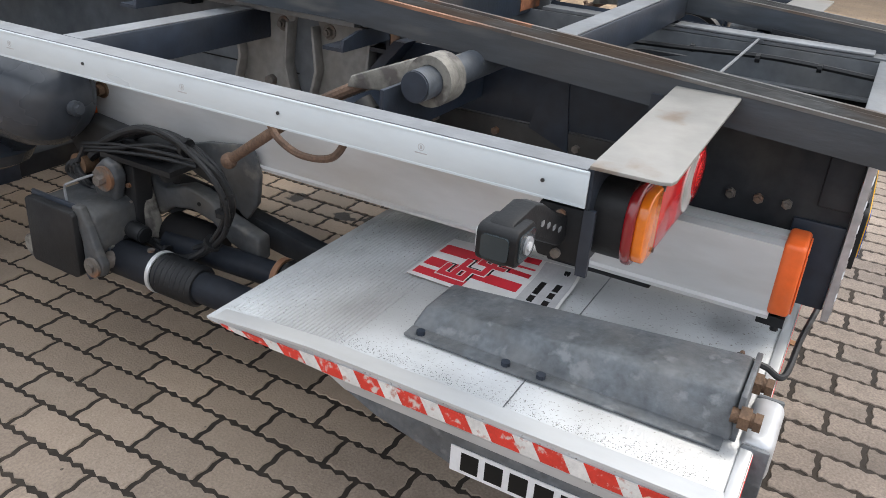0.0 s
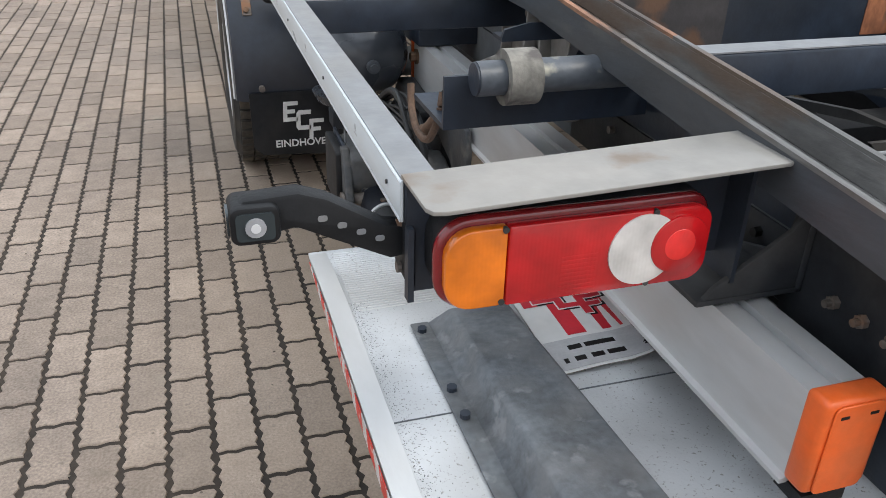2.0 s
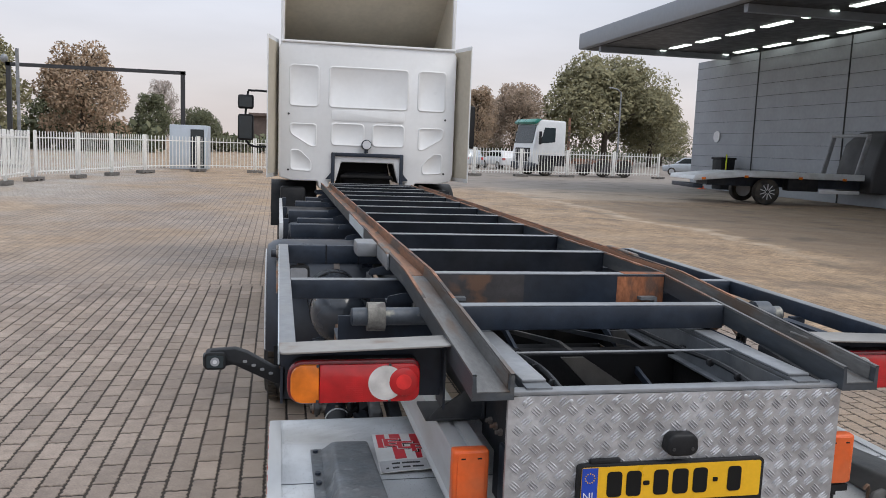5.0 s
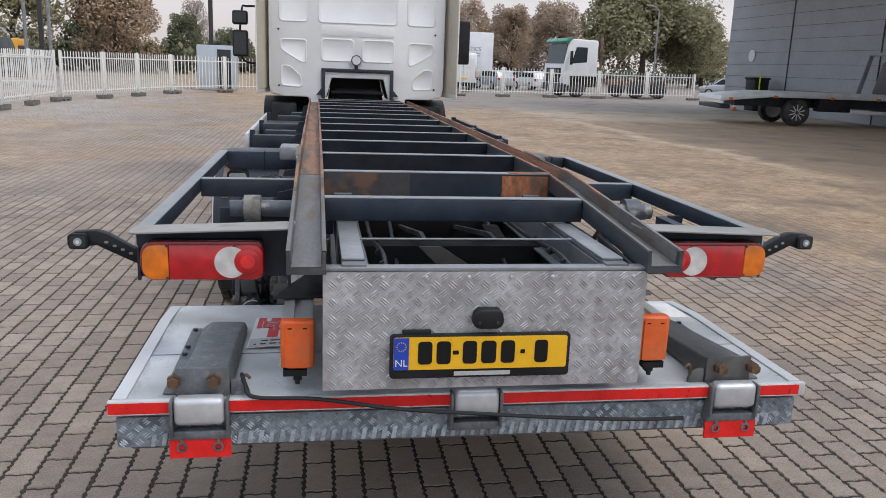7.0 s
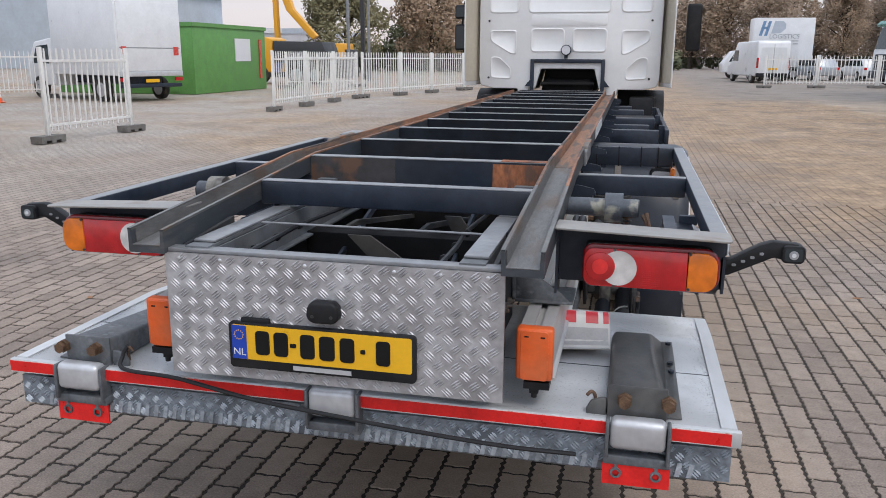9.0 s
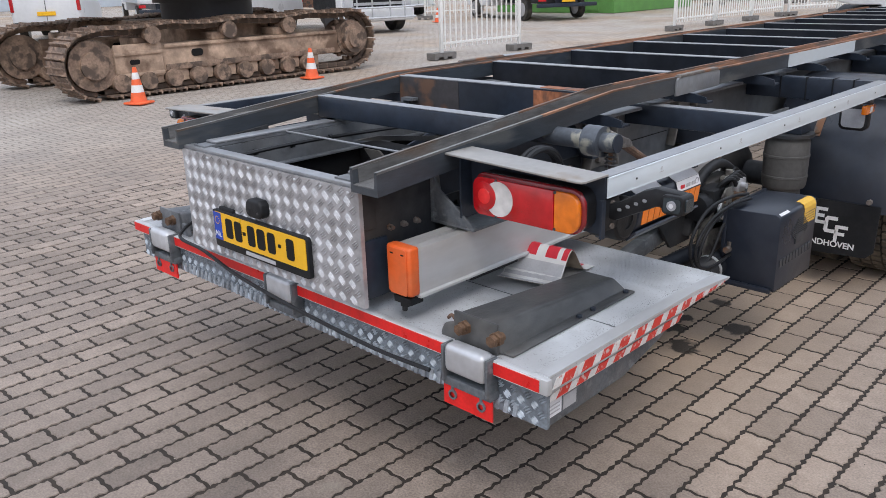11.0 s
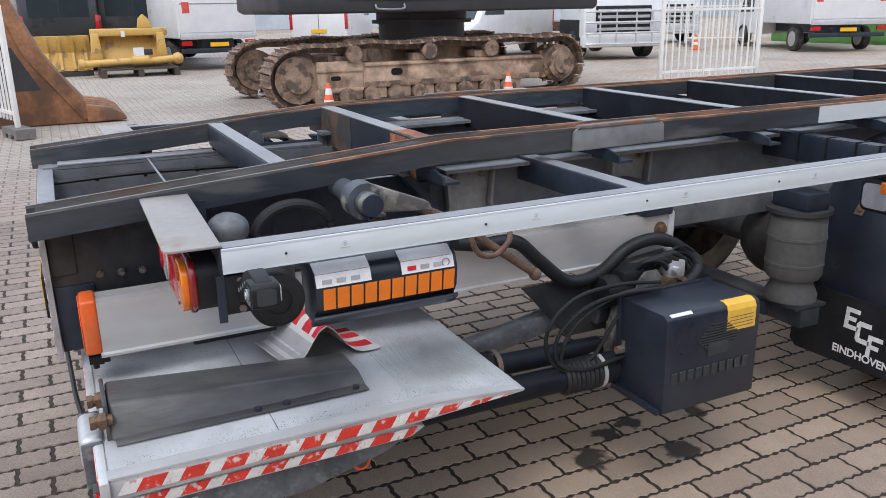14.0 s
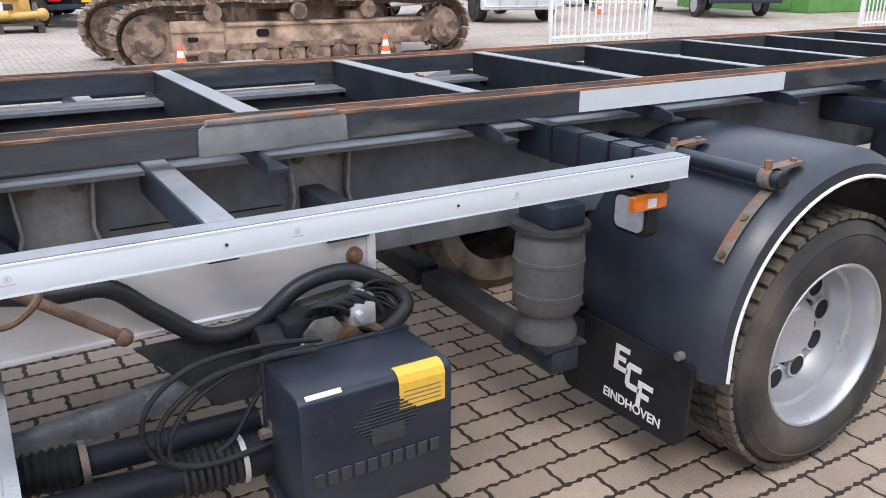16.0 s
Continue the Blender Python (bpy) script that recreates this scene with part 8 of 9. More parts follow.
part("cylinder", Build().cyl((-16.38, 0.75, 0.28), (-16.3, 1.75, 0.32), 0.075).cyl((-16.3, 1.75, 0.32), (-16.3, 2.1, 0.33), 0.1).cyl((-16.38, 0.68, 0.28), (-16.38, 0.8, 0.28), 0.11), YELLOW_FADED, lbk, "yellow hydraulic cylinder")
part("cylinder", Build().cyl((-16.35, 2.1, 0.3), (-16.35, 2.75, 0.34), 0.08).ball((-16.35, 2.72, 0.34), 0.13, n=12), YELLOW_FADED, lbk)
part("lug", Build().box(-16.55, -16.3, 1.8, 2.2, 0.24, 0.5).bevel(0.03), YELLOW_FADED, lbk)
part("label", Build().box(-16.297, -16.29, 1.8, 2.02, 0.42, 0.6), WHITE_LABEL, lbk, "white label")
part("valve_box", Build().box(-16.4, -16.28, 2.02, 2.2, 0.44, 0.56).bevel(0.01), CHARCOAL, lbk)
part("label", Build().box(-16.648, -16.64, 1.62, 1.7, 0.82, 0.95), WHITE_LABEL, lbk)
pal = thing("pallet", "grey wooden pallet under a yellow machine coupler", "pallet", (-16.8, 1.9, 0))
for k in range(6):
    part("board", Build().box(-17.3 + 0.21 * k, -17.14 + 0.21 * k, 1.1, 2.7, 0.14, 0.175), BARK, pal)
for y in (1.15, 1.9, 2.65):
    part("bearer", Build().box(-17.3, -16.1, y - 0.06, y + 0.06, 0.0, 0.14), BARK, pal)

for ob in (bl, lbk, pal):
    ob.location = Vector((2.7, 0.1, 0)) + 1.16 * (ob.location - Vector((2.7, 0.1, 0)))
    ob.scale = (1.16, 1.16, 1.16)

# ---- vehicles round the yard ----
def wheel_at(parent, x, y, r, axis, w=0.22, hub=RIM):
    p, q = ((x - w / 2, y, r), (x + w / 2, y, r)) if axis == "x" else ((x, y - w / 2, r), (x, y + w / 2, r))
    wh = part("wheel", Build().cyl(p, q, r, n=32).bevel(0.03, 2), RUBBER, parent)
    e = 0.012
    p2, q2 = ((p[0] - e, y, r), (q[0] + e, y, r)) if axis == "x" else ((x, p[1] - e, r), (x, q[1] + e, r))
    part("rim", Build().cyl(p2, q2, r * 0.62, n=24), hub, wh)


def box_truck(x, y, turn, length=5.2, h=2.9, w=2.2, grey=False):
    """A box body with its tail towards -y, cab at +y; the origin is the middle of the tail on the ground."""
    t = thing("box_truck", "white box truck seen from its tail doors" if not grey else "pale grey box truck parked in the yard", "truck", (0, 0, 0), "parked box trucks")
    m = VAN_GREY if grey else VAN_WHITE
    bd = part("body", Build().box(-w / 2, w / 2, 0, length, 0.85, 0.85 + h - 0.6).bevel(0.03), m, t, "smooth box body")
    part("tail_door", Build().box(-w / 2 + 0.08, w / 2 - 0.08, -0.03, 0.0, 1.0, 0.85 + h - 0.75).bevel(0.01), VAN_WHITE, bd)
    part("door_seam", Build().box(-w / 2 + 0.1, w / 2 - 0.1, -0.034, -0.029, 1.72, 1.75), GREY_TOP, bd)
    for s in (-1, 1):
        part("red_white_sign", Build().box(s * (w / 2 - 0.25) - 0.1, s * (w / 2 - 0.25) + 0.1, -0.036, -0.03, 1.5, 1.78), RED_WORN, bd)
        part("lamp", Build().box(s * (w / 2 - 0.2) - 0.14, s * (w / 2 - 0.2) + 0.14, -0.05, 0.02, 0.66, 0.78), LENS_RED, t)
    part("underrun", Build().box(-w / 2 + 0.05, w / 2 - 0.05, 0.0, 0.12, 0.45, 0.58).bevel(0.02), DARK, t)
    part("chassis", Build().box(-0.45, 0.45, 0.1, length + 1.2, 0.55, 0.82), DARK, t)
    part("plate", Build().box(-0.26, 0.26, -0.04, -0.02, 0.62, 0.73), PLATE_YELLOW, t)
    part("lift_deck", Build().box(-w / 2 + 0.04, w / 2 - 0.04, -0.06, 0.0, 0.82, 0.98).bevel(0.01), ALU, t)
    part("cab", Build().prism([(length + 0.05, 0.45), (length + 1.9, 0.45), (length + 1.95, 1.05), (length + 1.3, 1.95), (length + 0.05, 2.1)], "x", -w / 2 + 0.1, w / 2 - 0.1).bevel(0.05, 3), VAN_WHITE, t)
    part("cab_glass", Build().prism([(length + 0.4, 1.2), (length + 1.5, 1.2), (length + 1.15, 1.8), (length + 0.4, 1.85)], "x", -w / 2 + 0.095, w / 2 - 0.095), GLASS, t)
    for yy in (1.1, length + 1.1):
        for s in (-1, 1):
            wheel_at(t, s * (w / 2 - 0.15), yy, 0.38, "x")
    t.matrix_basis = pose(x, y, 0, 0, 0, turn)
    return t


def panel_van(x, y, turn, black=False, glazed=True):
    """A high van, nose to +y."""
    t = thing("panel_van", "black panel van with a dark tail window" if black else "white panel van parked in the yard", "van", (0, 0, 0), "parked vans")
    part("body", Build().prism([(0, 0.4), (5.3, 0.4), (5.35, 0.95), (4.75, 1.15), (4.1, 2.0), (3.7, 2.45), (0.1, 2.5), (0, 2.3)], "x", -0.98, 0.98).bevel(0.09, 3), VAN_BLACK if black else VAN_WHITE, t)
    part("windscreen", Build().prism([(4.72, 1.22), (4.76, 1.22), (4.14, 1.98), (4.1, 1.98)], "x", -0.8, 0.8), GLASS, t)
    part("side_glass", Build().prism([(3.3, 1.3), (4.45, 1.3), (4.0, 1.95), (3.3, 1.95)], "x", -0.985, 0.985), GLASS, t)
    for s in (-1, 1):
        part("tail_lamp", Build().box(s * 0.93 - 0.05, s * 0.93 + 0.05, -0.02, 0.1, 0.9, 1.5).bevel(0.01), LENS_RED, t)
        for yy in (0.95, 4.4):
            wheel_at(t, s * 0.86, yy, 0.34, "x")
    part("rear_glass" if glazed else "door_pressing", Build().box(-0.75, 0.75, -0.01, 0.05, 1.45, 2.1), GLASS if glazed else VAN_WHITE, t)
    part("bumper", Build().box(-0.98, 0.98, -0.06, 0.1, 0.35, 0.6).bevel(0.03), BLACK_PL, t)
    part("door_gap", Build().box(-0.008, 0.008, -0.012, 0.02, 0.6, 2.3), CHARCOAL, t)
    part("tail_plate", Build().box(-0.26, 0.26, -0.03, 0.0, 0.78, 0.9), PLATE_YELLOW, t, "yellow number plate")
    part("grille", Build().box(-0.7, 0.7, 5.3, 5.38, 0.55, 0.85).bevel(0.02), BLACK_PL, t)
    t.matrix_basis = pose(x, y, 0, 0, 0, turn)
    return t


def small_car(x, y, turn, paint, label):
    t = thing("parked_car", label, "car", (0, 0, 0), "parked cars")
    part("body", Build().prism([(-2.0, 0.3), (2.0, 0.3), (2.05, 0.7), (1.1, 0.92), (-2.0, 0.95)], "x", -0.85, 0.85).bevel(0.1, 3), paint, t)
    part("roof", Build().prism([(-1.95, 0.9), (1.15, 0.9), (0.45, 1.42), (-1.6, 1.45)], "x", -0.76, 0.76).bevel(0.1, 3), paint, t)
    part("glass", Build().prism([(-1.75, 0.98), (0.9, 0.98), (0.38, 1.36), (-1.5, 1.38)], "x", -0.775, 0.775), GLASS, t)
    for s in (-1, 1):
        part("tail_lamp", Build().box(s * 0.68 - 0.12, s * 0.68 + 0.12, -2.03, -1.95, 0.7, 0.88), LENS_RED, t)
        part("head_lamp", Build().box(s * 0.65 - 0.14, s * 0.65 + 0.14, 1.95, 2.04, 0.6, 0.74), LAMP_WHITE, t)
        for yy in (-1.25, 1.3):
            wheel_at(t, s * 0.78, yy, 0.31, "x")
    t.matrix_basis = pose(x, y, 0, 0, 0, turn)


def tractor_unit(x, y, turn, visor, size=1.0):
    """A lorry with its cab at -y end facing -y."""
    t = thing("parked_lorry", "white lorry cab with a green sun visor and bare chassis" if visor else "white lorry with a chrome bull bar", "truck", (0, 0, 0), "parked lorries")
    part("cab", Build().prism([(0.0, 0.6), (2.0, 0.6), (2.0, 3.0), (0.3, 3.05), (0.06, 1.8), (0.0, 1.6)], "x", -1.2, 1.2).bevel(0.07, 3), VAN_WHITE, t, "white lorry cab")
    part("windscreen", Build().prism([(0.015, 1.75), (0.08, 1.75), (0.26, 2.75), (0.2, 2.75)], "x", -1.05, 1.05), GLASS, t)
    part("side_window", Build().prism([(0.42, 1.75), (1.35, 1.85), (1.35, 2.62), (0.68, 2.62)], "x", -1.205, 1.205), GLASS, t)
    if visor:
        part("sun_visor", Build().prism([(0.12, 2.78), (0.0, 2.9), (0.2, 3.08), (0.5, 3.07)], "x", -1.22, 1.22).bevel(0.02), TEAL, t, "green sun visor")
    part("grille", Build().box(-0.85, 0.85, -0.04, 0.02, 0.75, 1.5).bevel(0.02), BLACK_PL, t)
    for k in range(4):
        part("grille_slat", Build().box(-0.8, 0.8, -0.06, -0.03, 0.82 + 0.17 * k, 0.9 + 0.17 * k), CHARCOAL if visor else SILVER, t)
    part("bumper", Build().box(-1.2, 1.2, -0.12, 0.3, 0.35, 0.72).bevel(0.05, 3), VAN_WHITE if not visor else DARK, t)
    if not visor:
        bar = Build()
        for z in (0.45, 0.75, 1.05, 1.35):
            bar.tube([(-1.15, -0.1, z), (-1.0, -0.24, z), (1.0, -0.24, z), (1.15, -0.1, z)], 0.03, 8)
        for xx in (-0.8, -0.3, 0.3, 0.8):
            bar.cyl((xx, -0.24, 0.4), (xx, -0.24, 1.4), 0.025, n=8)
        part("bull_bar", bar, SILVER, t, "chrome bull bar")
    for s in (-1, 1):
        part("head_lamp", Build().box(s * 0.98 - 0.17, s * 0.98 + 0.17, -0.05, 0.03, 0.78, 1.02).bevel(0.02), LAMP_WHITE, t)
        part("mirror", Build().box(s * 1.42 - 0.1, s * 1.42 + 0.1, 0.25, 0.35, 1.7, 2.4).bevel(0.03), BLACK_PL, t)
        for yy in (0.9, 4.6, 6.0):
            wheel_at(t, s * 1.05, yy, 0.5, "x", 0.3, CHARCOAL)
    part("chassis", Build().box(-0.45, 0.45, 1.0, 7.0, 0.7, 1.0), RUST, t)
    part("exhaust", Build().cyl((1.1, 2.25, 0.8), (1.1, 2.25, 3.2), 0.07), RUST, t)
    part("lower_skirt", Build().box(-1.205, 1.205, 0.35, 2.0, 0.55, 1.12), BLACK_PL, t)
    t.matrix_basis = pose(x, y, 0, 0, 0, turn) @ Matrix.Scale(size, 4)


box_truck(-20.3, 4.4, 100)
panel_van(-24.0, 8.4, 60)
panel_van(-26.0, 5.0, 150)
box_truck(-14.9, 22.5, 68, 3.8, 3.1, 2.5)
tractor_unit(-16.6, 15.2, 76, False)
panel_van(-21.5, 15.0, -150)
tractor_unit(-23.6, 23.2, 80, False)
panel_van(-21.8, 0.55, 95, True)
panel_van(-22.6, 2.5, 88, True)
box_truck(-31.0, 16.0, 70, 6, 3.4, 2.4, True)
tractor_unit(14.2, 47.6, -80, True, 1.15)
haul = box_truck(12.95, 61.2, 90, 4.0, 3.97, 2.2)
back = haul.matrix_basis.inverted()
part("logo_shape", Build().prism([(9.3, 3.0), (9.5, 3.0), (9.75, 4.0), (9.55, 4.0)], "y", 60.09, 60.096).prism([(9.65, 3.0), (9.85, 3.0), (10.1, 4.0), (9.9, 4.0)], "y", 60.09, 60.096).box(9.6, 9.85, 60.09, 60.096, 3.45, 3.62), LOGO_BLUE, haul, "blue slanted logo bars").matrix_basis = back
part("logo_shape", Build().prism([(10.1, 3.15), (10.75, 3.2), (11.05, 3.5), (11.05, 3.8), (10.85, 4.0), (10.3, 4.0)], "y", 60.09, 60.096), VAN_GREY, haul, "grey rounded logo field").matrix_basis = back
words = bpy.data.curves.new("lettering", "FONT")
words.body, words.size, words.extrude = "LOGISTICS", 0.42, 0.002
words.materials.append(LOGO_GREY)
lettering = new("lettering", words)
lettering.parent = haul
lettering.matrix_basis = back @ pose(10.0, 60.085, 2.82, 90)
part("small_print", Build().box(11.5, 11.95, 60.09, 60.096, 2.62, 2.68).box(11.6, 11.95, 60.09, 60.096, 2.42, 2.48), LOGO_GREY, haul).matrix_basis = back
for o in haul.children:
    if o.name.startswith(("logo_shape", "small_print")):
        o.matrix_parent_inverse = Matrix()
panel_van(8.95, 50.5, 12, False, False)
small_car(13.0, 60.0, 20, CAR_SILVER, "silver parked hatchback behind the fence")
small_car(16.5, 61.0, 10, VAN_WHITE, "white parked hatchback behind the fence")
small_car(31.0, 57.0, 60, CAR_SILVER, "silver parked car beside the shed")
small_car(9.9, 59.0, 10, VAN_GREY, "pale parked estate car behind the fence")

# flatbed recovery truck
fb_ = thing("recovery_truck", "aluminium flatbed recovery truck with amber marker lamps", "truck", (13.5, 20, 0))
part("bed", Build().box(-0.8, 2.8, -1.05, 1.05, 0.83, 0.93).prism([(-2.25, 0.66), (-0.8, 0.83), (-0.8, 0.93), (-2.2, 0.78)], "y", -1.05, 1.05).bevel(0.02), ALU, fb_, "ribbed aluminium loading bed")
part("bed_edge", Build().prism([(-2.25, 0.63), (-0.8, 0.78), (2.8, 0.78), (2.8, 0.96), (-0.8, 0.96), (-2.2, 0.8)], "y", -1.09, -1.055).bevel(0.01), ALU, fb_)
part("chassis", Build().box(-1.6, 4.7, -0.45, 0.45, 0.5, 0.78), DARK, fb_)
part("tool_box", Build().box(0.6, 1.5, -1.0, -0.6, 0.42, 0.8).bevel(0.03), BLACK_PL, fb_)
part("side_rail", Build().box(1.5, 2.7, -1.06, -1.02, 0.38, 0.48).bevel(0.01), ALU, fb_)
part("bumper", Build().box(-2.2, -1.9, -0.95, 0.95, 0.42, 0.54).bevel(0.02), DARK, fb_)
part("cab", Build().prism([(3.05, 0.4), (5.4, 0.4), (5.5, 1.0), (4.9, 1.3), (4.2, 2.2), (3.35, 2.25), (3.05, 1.0)], "y", -1.0, 1.0).bevel(0.08, 3), CHARCOAL, fb_, "dark cab")
part("cab_glass", Build().prism([(3.5, 1.3), (4.7, 1.3), (4.15, 2.05), (3.5, 2.1)], "y", -1.005, 1.005), GLASS, fb_)
for y0 in (-1.0, 0.92):
    part("rear_frame", Build().prism([(2.55, 0.93), (2.7, 0.93), (2.95, 2.1), (2.82, 2.1)], "y", y0, y0 + 0.08).bevel(0.02), GREY_TOP, fb_)
part("rear_frame", Build().box(2.8, 2.95, -1.0, 1.0, 2.05, 2.15).bevel(0.02), GREY_TOP, fb_)
for x, z in ((-1.95, 0.67), (-0.7, 0.76), (0.9, 0.76), (2.2, 0.76)):
    part("marker_lamp", Build().box(x - 0.06, x + 0.06, -1.105, -1.09, z, z + 0.07).bevel(0.01), LENS_AMBER, fb_, "amber marker lamp")
for x in (0.0, 4.4):
    wheel_at(fb_, x, -0.85, 0.37, "y", 0.26, CHARCOAL)
    for k in range(10):
        sp = Build().box(-0.014, 0.014, -0.996, -0.99, 0.05, 0.225, Matrix())
        o = part("wheel_spoke", sp, SILVER, fb_)
        o.matrix_basis = pose(x, 0, 0.37, 0, 36 * k, 0)
    wheel_at(fb_, x, 0.85, 0.37, "y", 0.26)
for o in fb_.children:
    o.matrix_parent_inverse = Matrix()
fb_.matrix_basis = pose(16.1, 24.8, 0, 0, 0, -9) @ Matrix.Scale(1.22, 4)

# green site container, grey cabin, portal frame
gc = thing("site_container", "green metal site container with a boarded window", "container", (-16.2, 30, 0))
part("body", Build().box(-22.0, -15.9, 27.0, 33.4, 0.0, 2.7).bevel(0.02), GREEN, gc)
part("roof_rim", Build().box(-22.05, -15.85, 26.95, 33.45, 2.6, 2.75), GREEN, gc)
part("window_board", Build().box(-15.89, -15.86, 30.4, 31.8, 1.25, 2.2), WHITE_LABEL, gc, "pale boarded window")
part("sign_strip", Build().box(-15.89, -15.86, 32.7, 32.9, 0.5, 2.2), RED_WORN, gc)
part("door", Build().box(-17.6, -16.6, 26.96, 27.0, 0.1, 2.2).bevel(0.01), GREEN, gc)
for x in (-20.2, -19.35):
    wf = part("window", Build().box(x, x + 0.75, 26.96, 27.0, 1.15, 2.15), WHITE_LABEL, gc, "white framed window")
    part("window_pane", Build().box(x + 0.06, x + 0.69, 26.955, 26.96, 1.22, 2.08), GLASS, wf)
part("sign_strip", Build().box(-18.6, -17.8, 26.96, 27.0, 0.95, 1.1), WHITE_LABEL, gc)
gcab = thing("site_cabin", "pale blue-grey site cabin behind the fence", "cabin", (-5.4, 41, 0))
part("body", Build().box(-6.4, -4.6, 40.0, 42.0, 0.0, 2.2).bevel(0.03), VAN_GREY, gcab)
part("door", Build().box(-5.4, -4.75, 39.97, 40.0, 0.1, 2.0), GLASS, gcab)
pf = thing("portal_frame", "tall black steel portal frame behind the fence", "gantry", (-12, 48, 0))
for x in (-16.05, -6.65):
    part("post", Build().box(x - 0.12, x + 0.12, 47.9, 48.1, 0, 5.4), CHARCOAL, pf)
part("beam", Build().box(-16.2, -6.5, 47.9, 48.1, 5.2, 5.4), CHARCOAL, pf)
part("post_head", Build().ball((-16.25, 48, 5.6), 0.2, 1, 1, 1.3), GREY_TOP, pf)
sl = thing("street_lamp", "thin grey street lamp near the shed", "street lamp", (27, 62, 0))
part("pole", Build().cyl((27, 62, 0), (27, 62, 6.6), 0.09, 0.05, 10), GREY_TOP, sl)
part("arm", Build().tube([(27, 62, 6.6), (26.6, 62, 6.9), (25.9, 62, 7.0)], 0.05, 8), GREY_TOP, sl)
for x, y, h in ((-15.6, 44.0, 7.2), (-15.0, 46.0, 6.0)):
    ps = thing("mast", "thin steel mast behind the fence", "mast", (x, y, 0), "masts")
    part("pole", Build().cyl((x, y, 0), (x, y, h), 0.09, n=10), GREY_TOP, ps)

# far excavator boom and yellow truck behind the green container
yb_m = thing("crawler_crane", "yellow crane boom and dark machinery beyond the containers", "crane", (-22, 52, 0))
part("boom", Build().prism([(-23.74, 2.2), (-23.46, 2.2), (-23.58, 8.0), (-23.86, 8.0)], "y", 51.6, 52.1).prism([(-23.95, 8.0), (-23.5, 8.2), (-22.3, 4.6), (-20.6, 2.8), (-20.95, 2.55), (-22.8, 4.5), (-23.5, 6.3)], "y", 51.6, 52.1).bevel(0.05), YELLOW, yb_m)
part("base", Build().box(-25.0, -18.0, 51.1, 52.9, 0.0, 1.9).bevel(0.1), CHARCOAL, yb_m)
part("cabin", Build().box(-20.0, -18.4, 51, 53, 1.2, 2.3).bevel(0.1), YELLOW, yb_m)
yt = thing("yellow_lorry", "yellow lorry parked behind the green container", "truck", (-19, 40, 0))
part("cab", Build().prism([(-19.5, 0.6), (-18.15, 0.6), (-18.15, 2.35), (-18.5, 2.45), (-19.4, 2.45), (-19.55, 1.6)], "y", 39, 41).bevel(0.08, 3), YELLOW, yt)
part("tipper", Build().prism([(-18.1, 1.1), (-14.9, 1.1), (-15.3, 2.2), (-18.1, 2.25)], "y", 39, 41).bevel(0.05), CHARCOAL, yt)
for x in (-18.9, -16.8, -15.7):
    wheel_at(yt, x, 39.1, 0.5, "y", 0.3)

# long low warehouse far beyond the green container
wh_ = thing("warehouse", "long low pale grey warehouse far beyond the yard", "building", (-60, 90, 0))
part("wall", Build().box(-110, -37, 88, 110, 0, 3.9), WAREHOUSE, wh_)
part("parapet", Build().box(-110.1, -36.9, 87.9, 110, 3.9, 4.5), VAN_GREY, wh_, "pale blue parapet")
for k in range(12):
    part("parapet_panel", Build().box(-108 + 6 * k, -105.4 + 6 * k, 87.85, 87.9, 3.95, 4.45), VAN_WHITE, wh_, "white parapet panel")

# ---- shed with a canopy ----
shed = tagged(new("shed"), "grey clad industrial shed with a wide canopy", "building", kind="structure")
part("wall", Build().box(20.2, 20.7, -2, 37.0, 0, 6.4), SHED, shed)
part("wall", Build().box(20.7, 60, 36.5, 37.0, 0, 6.4), SHED, shed)
for z in np.arange(0.55, 6.3, 0.55):
    part("cladding_joint", Build().box(20.185, 20.2, -2, 37.0, z - 0.005, z + 0.005), DARK_DUSTY, shed)
for y in (31.5, 25.5, 19.5):
    part("cladding_joint", Build().box(20.175, 20.2, y - 0.03, y + 0.03, 0, 6.4), DARK_DUSTY, shed)
part("canopy", Build().box(13.2, 60, -4, 36.0, 6.55, 7.3).bevel(0.05), SHED_EDGE, shed, "grey canopy roof")
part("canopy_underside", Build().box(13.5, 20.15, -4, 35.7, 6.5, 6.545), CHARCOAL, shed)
for x in (16.6, 19.85):
    for k in range(9):
        part("roof_light", Build().box(x - 0.14, x + 0.14, 33.8 - 2.4 * k, 35.4 - 2.4 * k, 6.46, 6.498), STRIP_LIGHT, shed, "lit white roof light strip")
for y in (34.0, 22.0, 10.0):
    part("canopy_beam", Build().box(13.5, 20.15, y - 0.12, y + 0.12, 6.25, 6.5), SHED_EDGE, shed)
wb = thing("wheelie_bin", "black waste bin beside the shed wall", "bin", (19.4, 32.5, 0))
part("body", Build().prism([(-0.3, 0.1), (0.3, 0.1), (0.36, 1.5), (-0.36, 1.5)], "y", -0.4, 0.4).bevel(0.03), BLACK_PL, wb)
part("lid", Build().box(-0.4, 0.4, -0.45, 0.45, 1.5, 1.6).bevel(0.03), BLACK_PL, wb)
for o in wb.children:
    o.matrix_parent_inverse = Matrix()
hv = solo("hanging_vest", Build().prism([(-0.2, 0.6), (0.25, 0.5), (0.18, 1.5), (0.02, 1.75), (-0.12, 1.5)], "y", -0.03, 0.03).bevel(0.02), mat("yellow_fabric", (0.55, 0.6, 0.03), 0.8), "bright yellow cloth hanging by the bin", "cloth")
hv.matrix_basis = pose(19.0, 31.6, 0.0, 0, 0, 60)
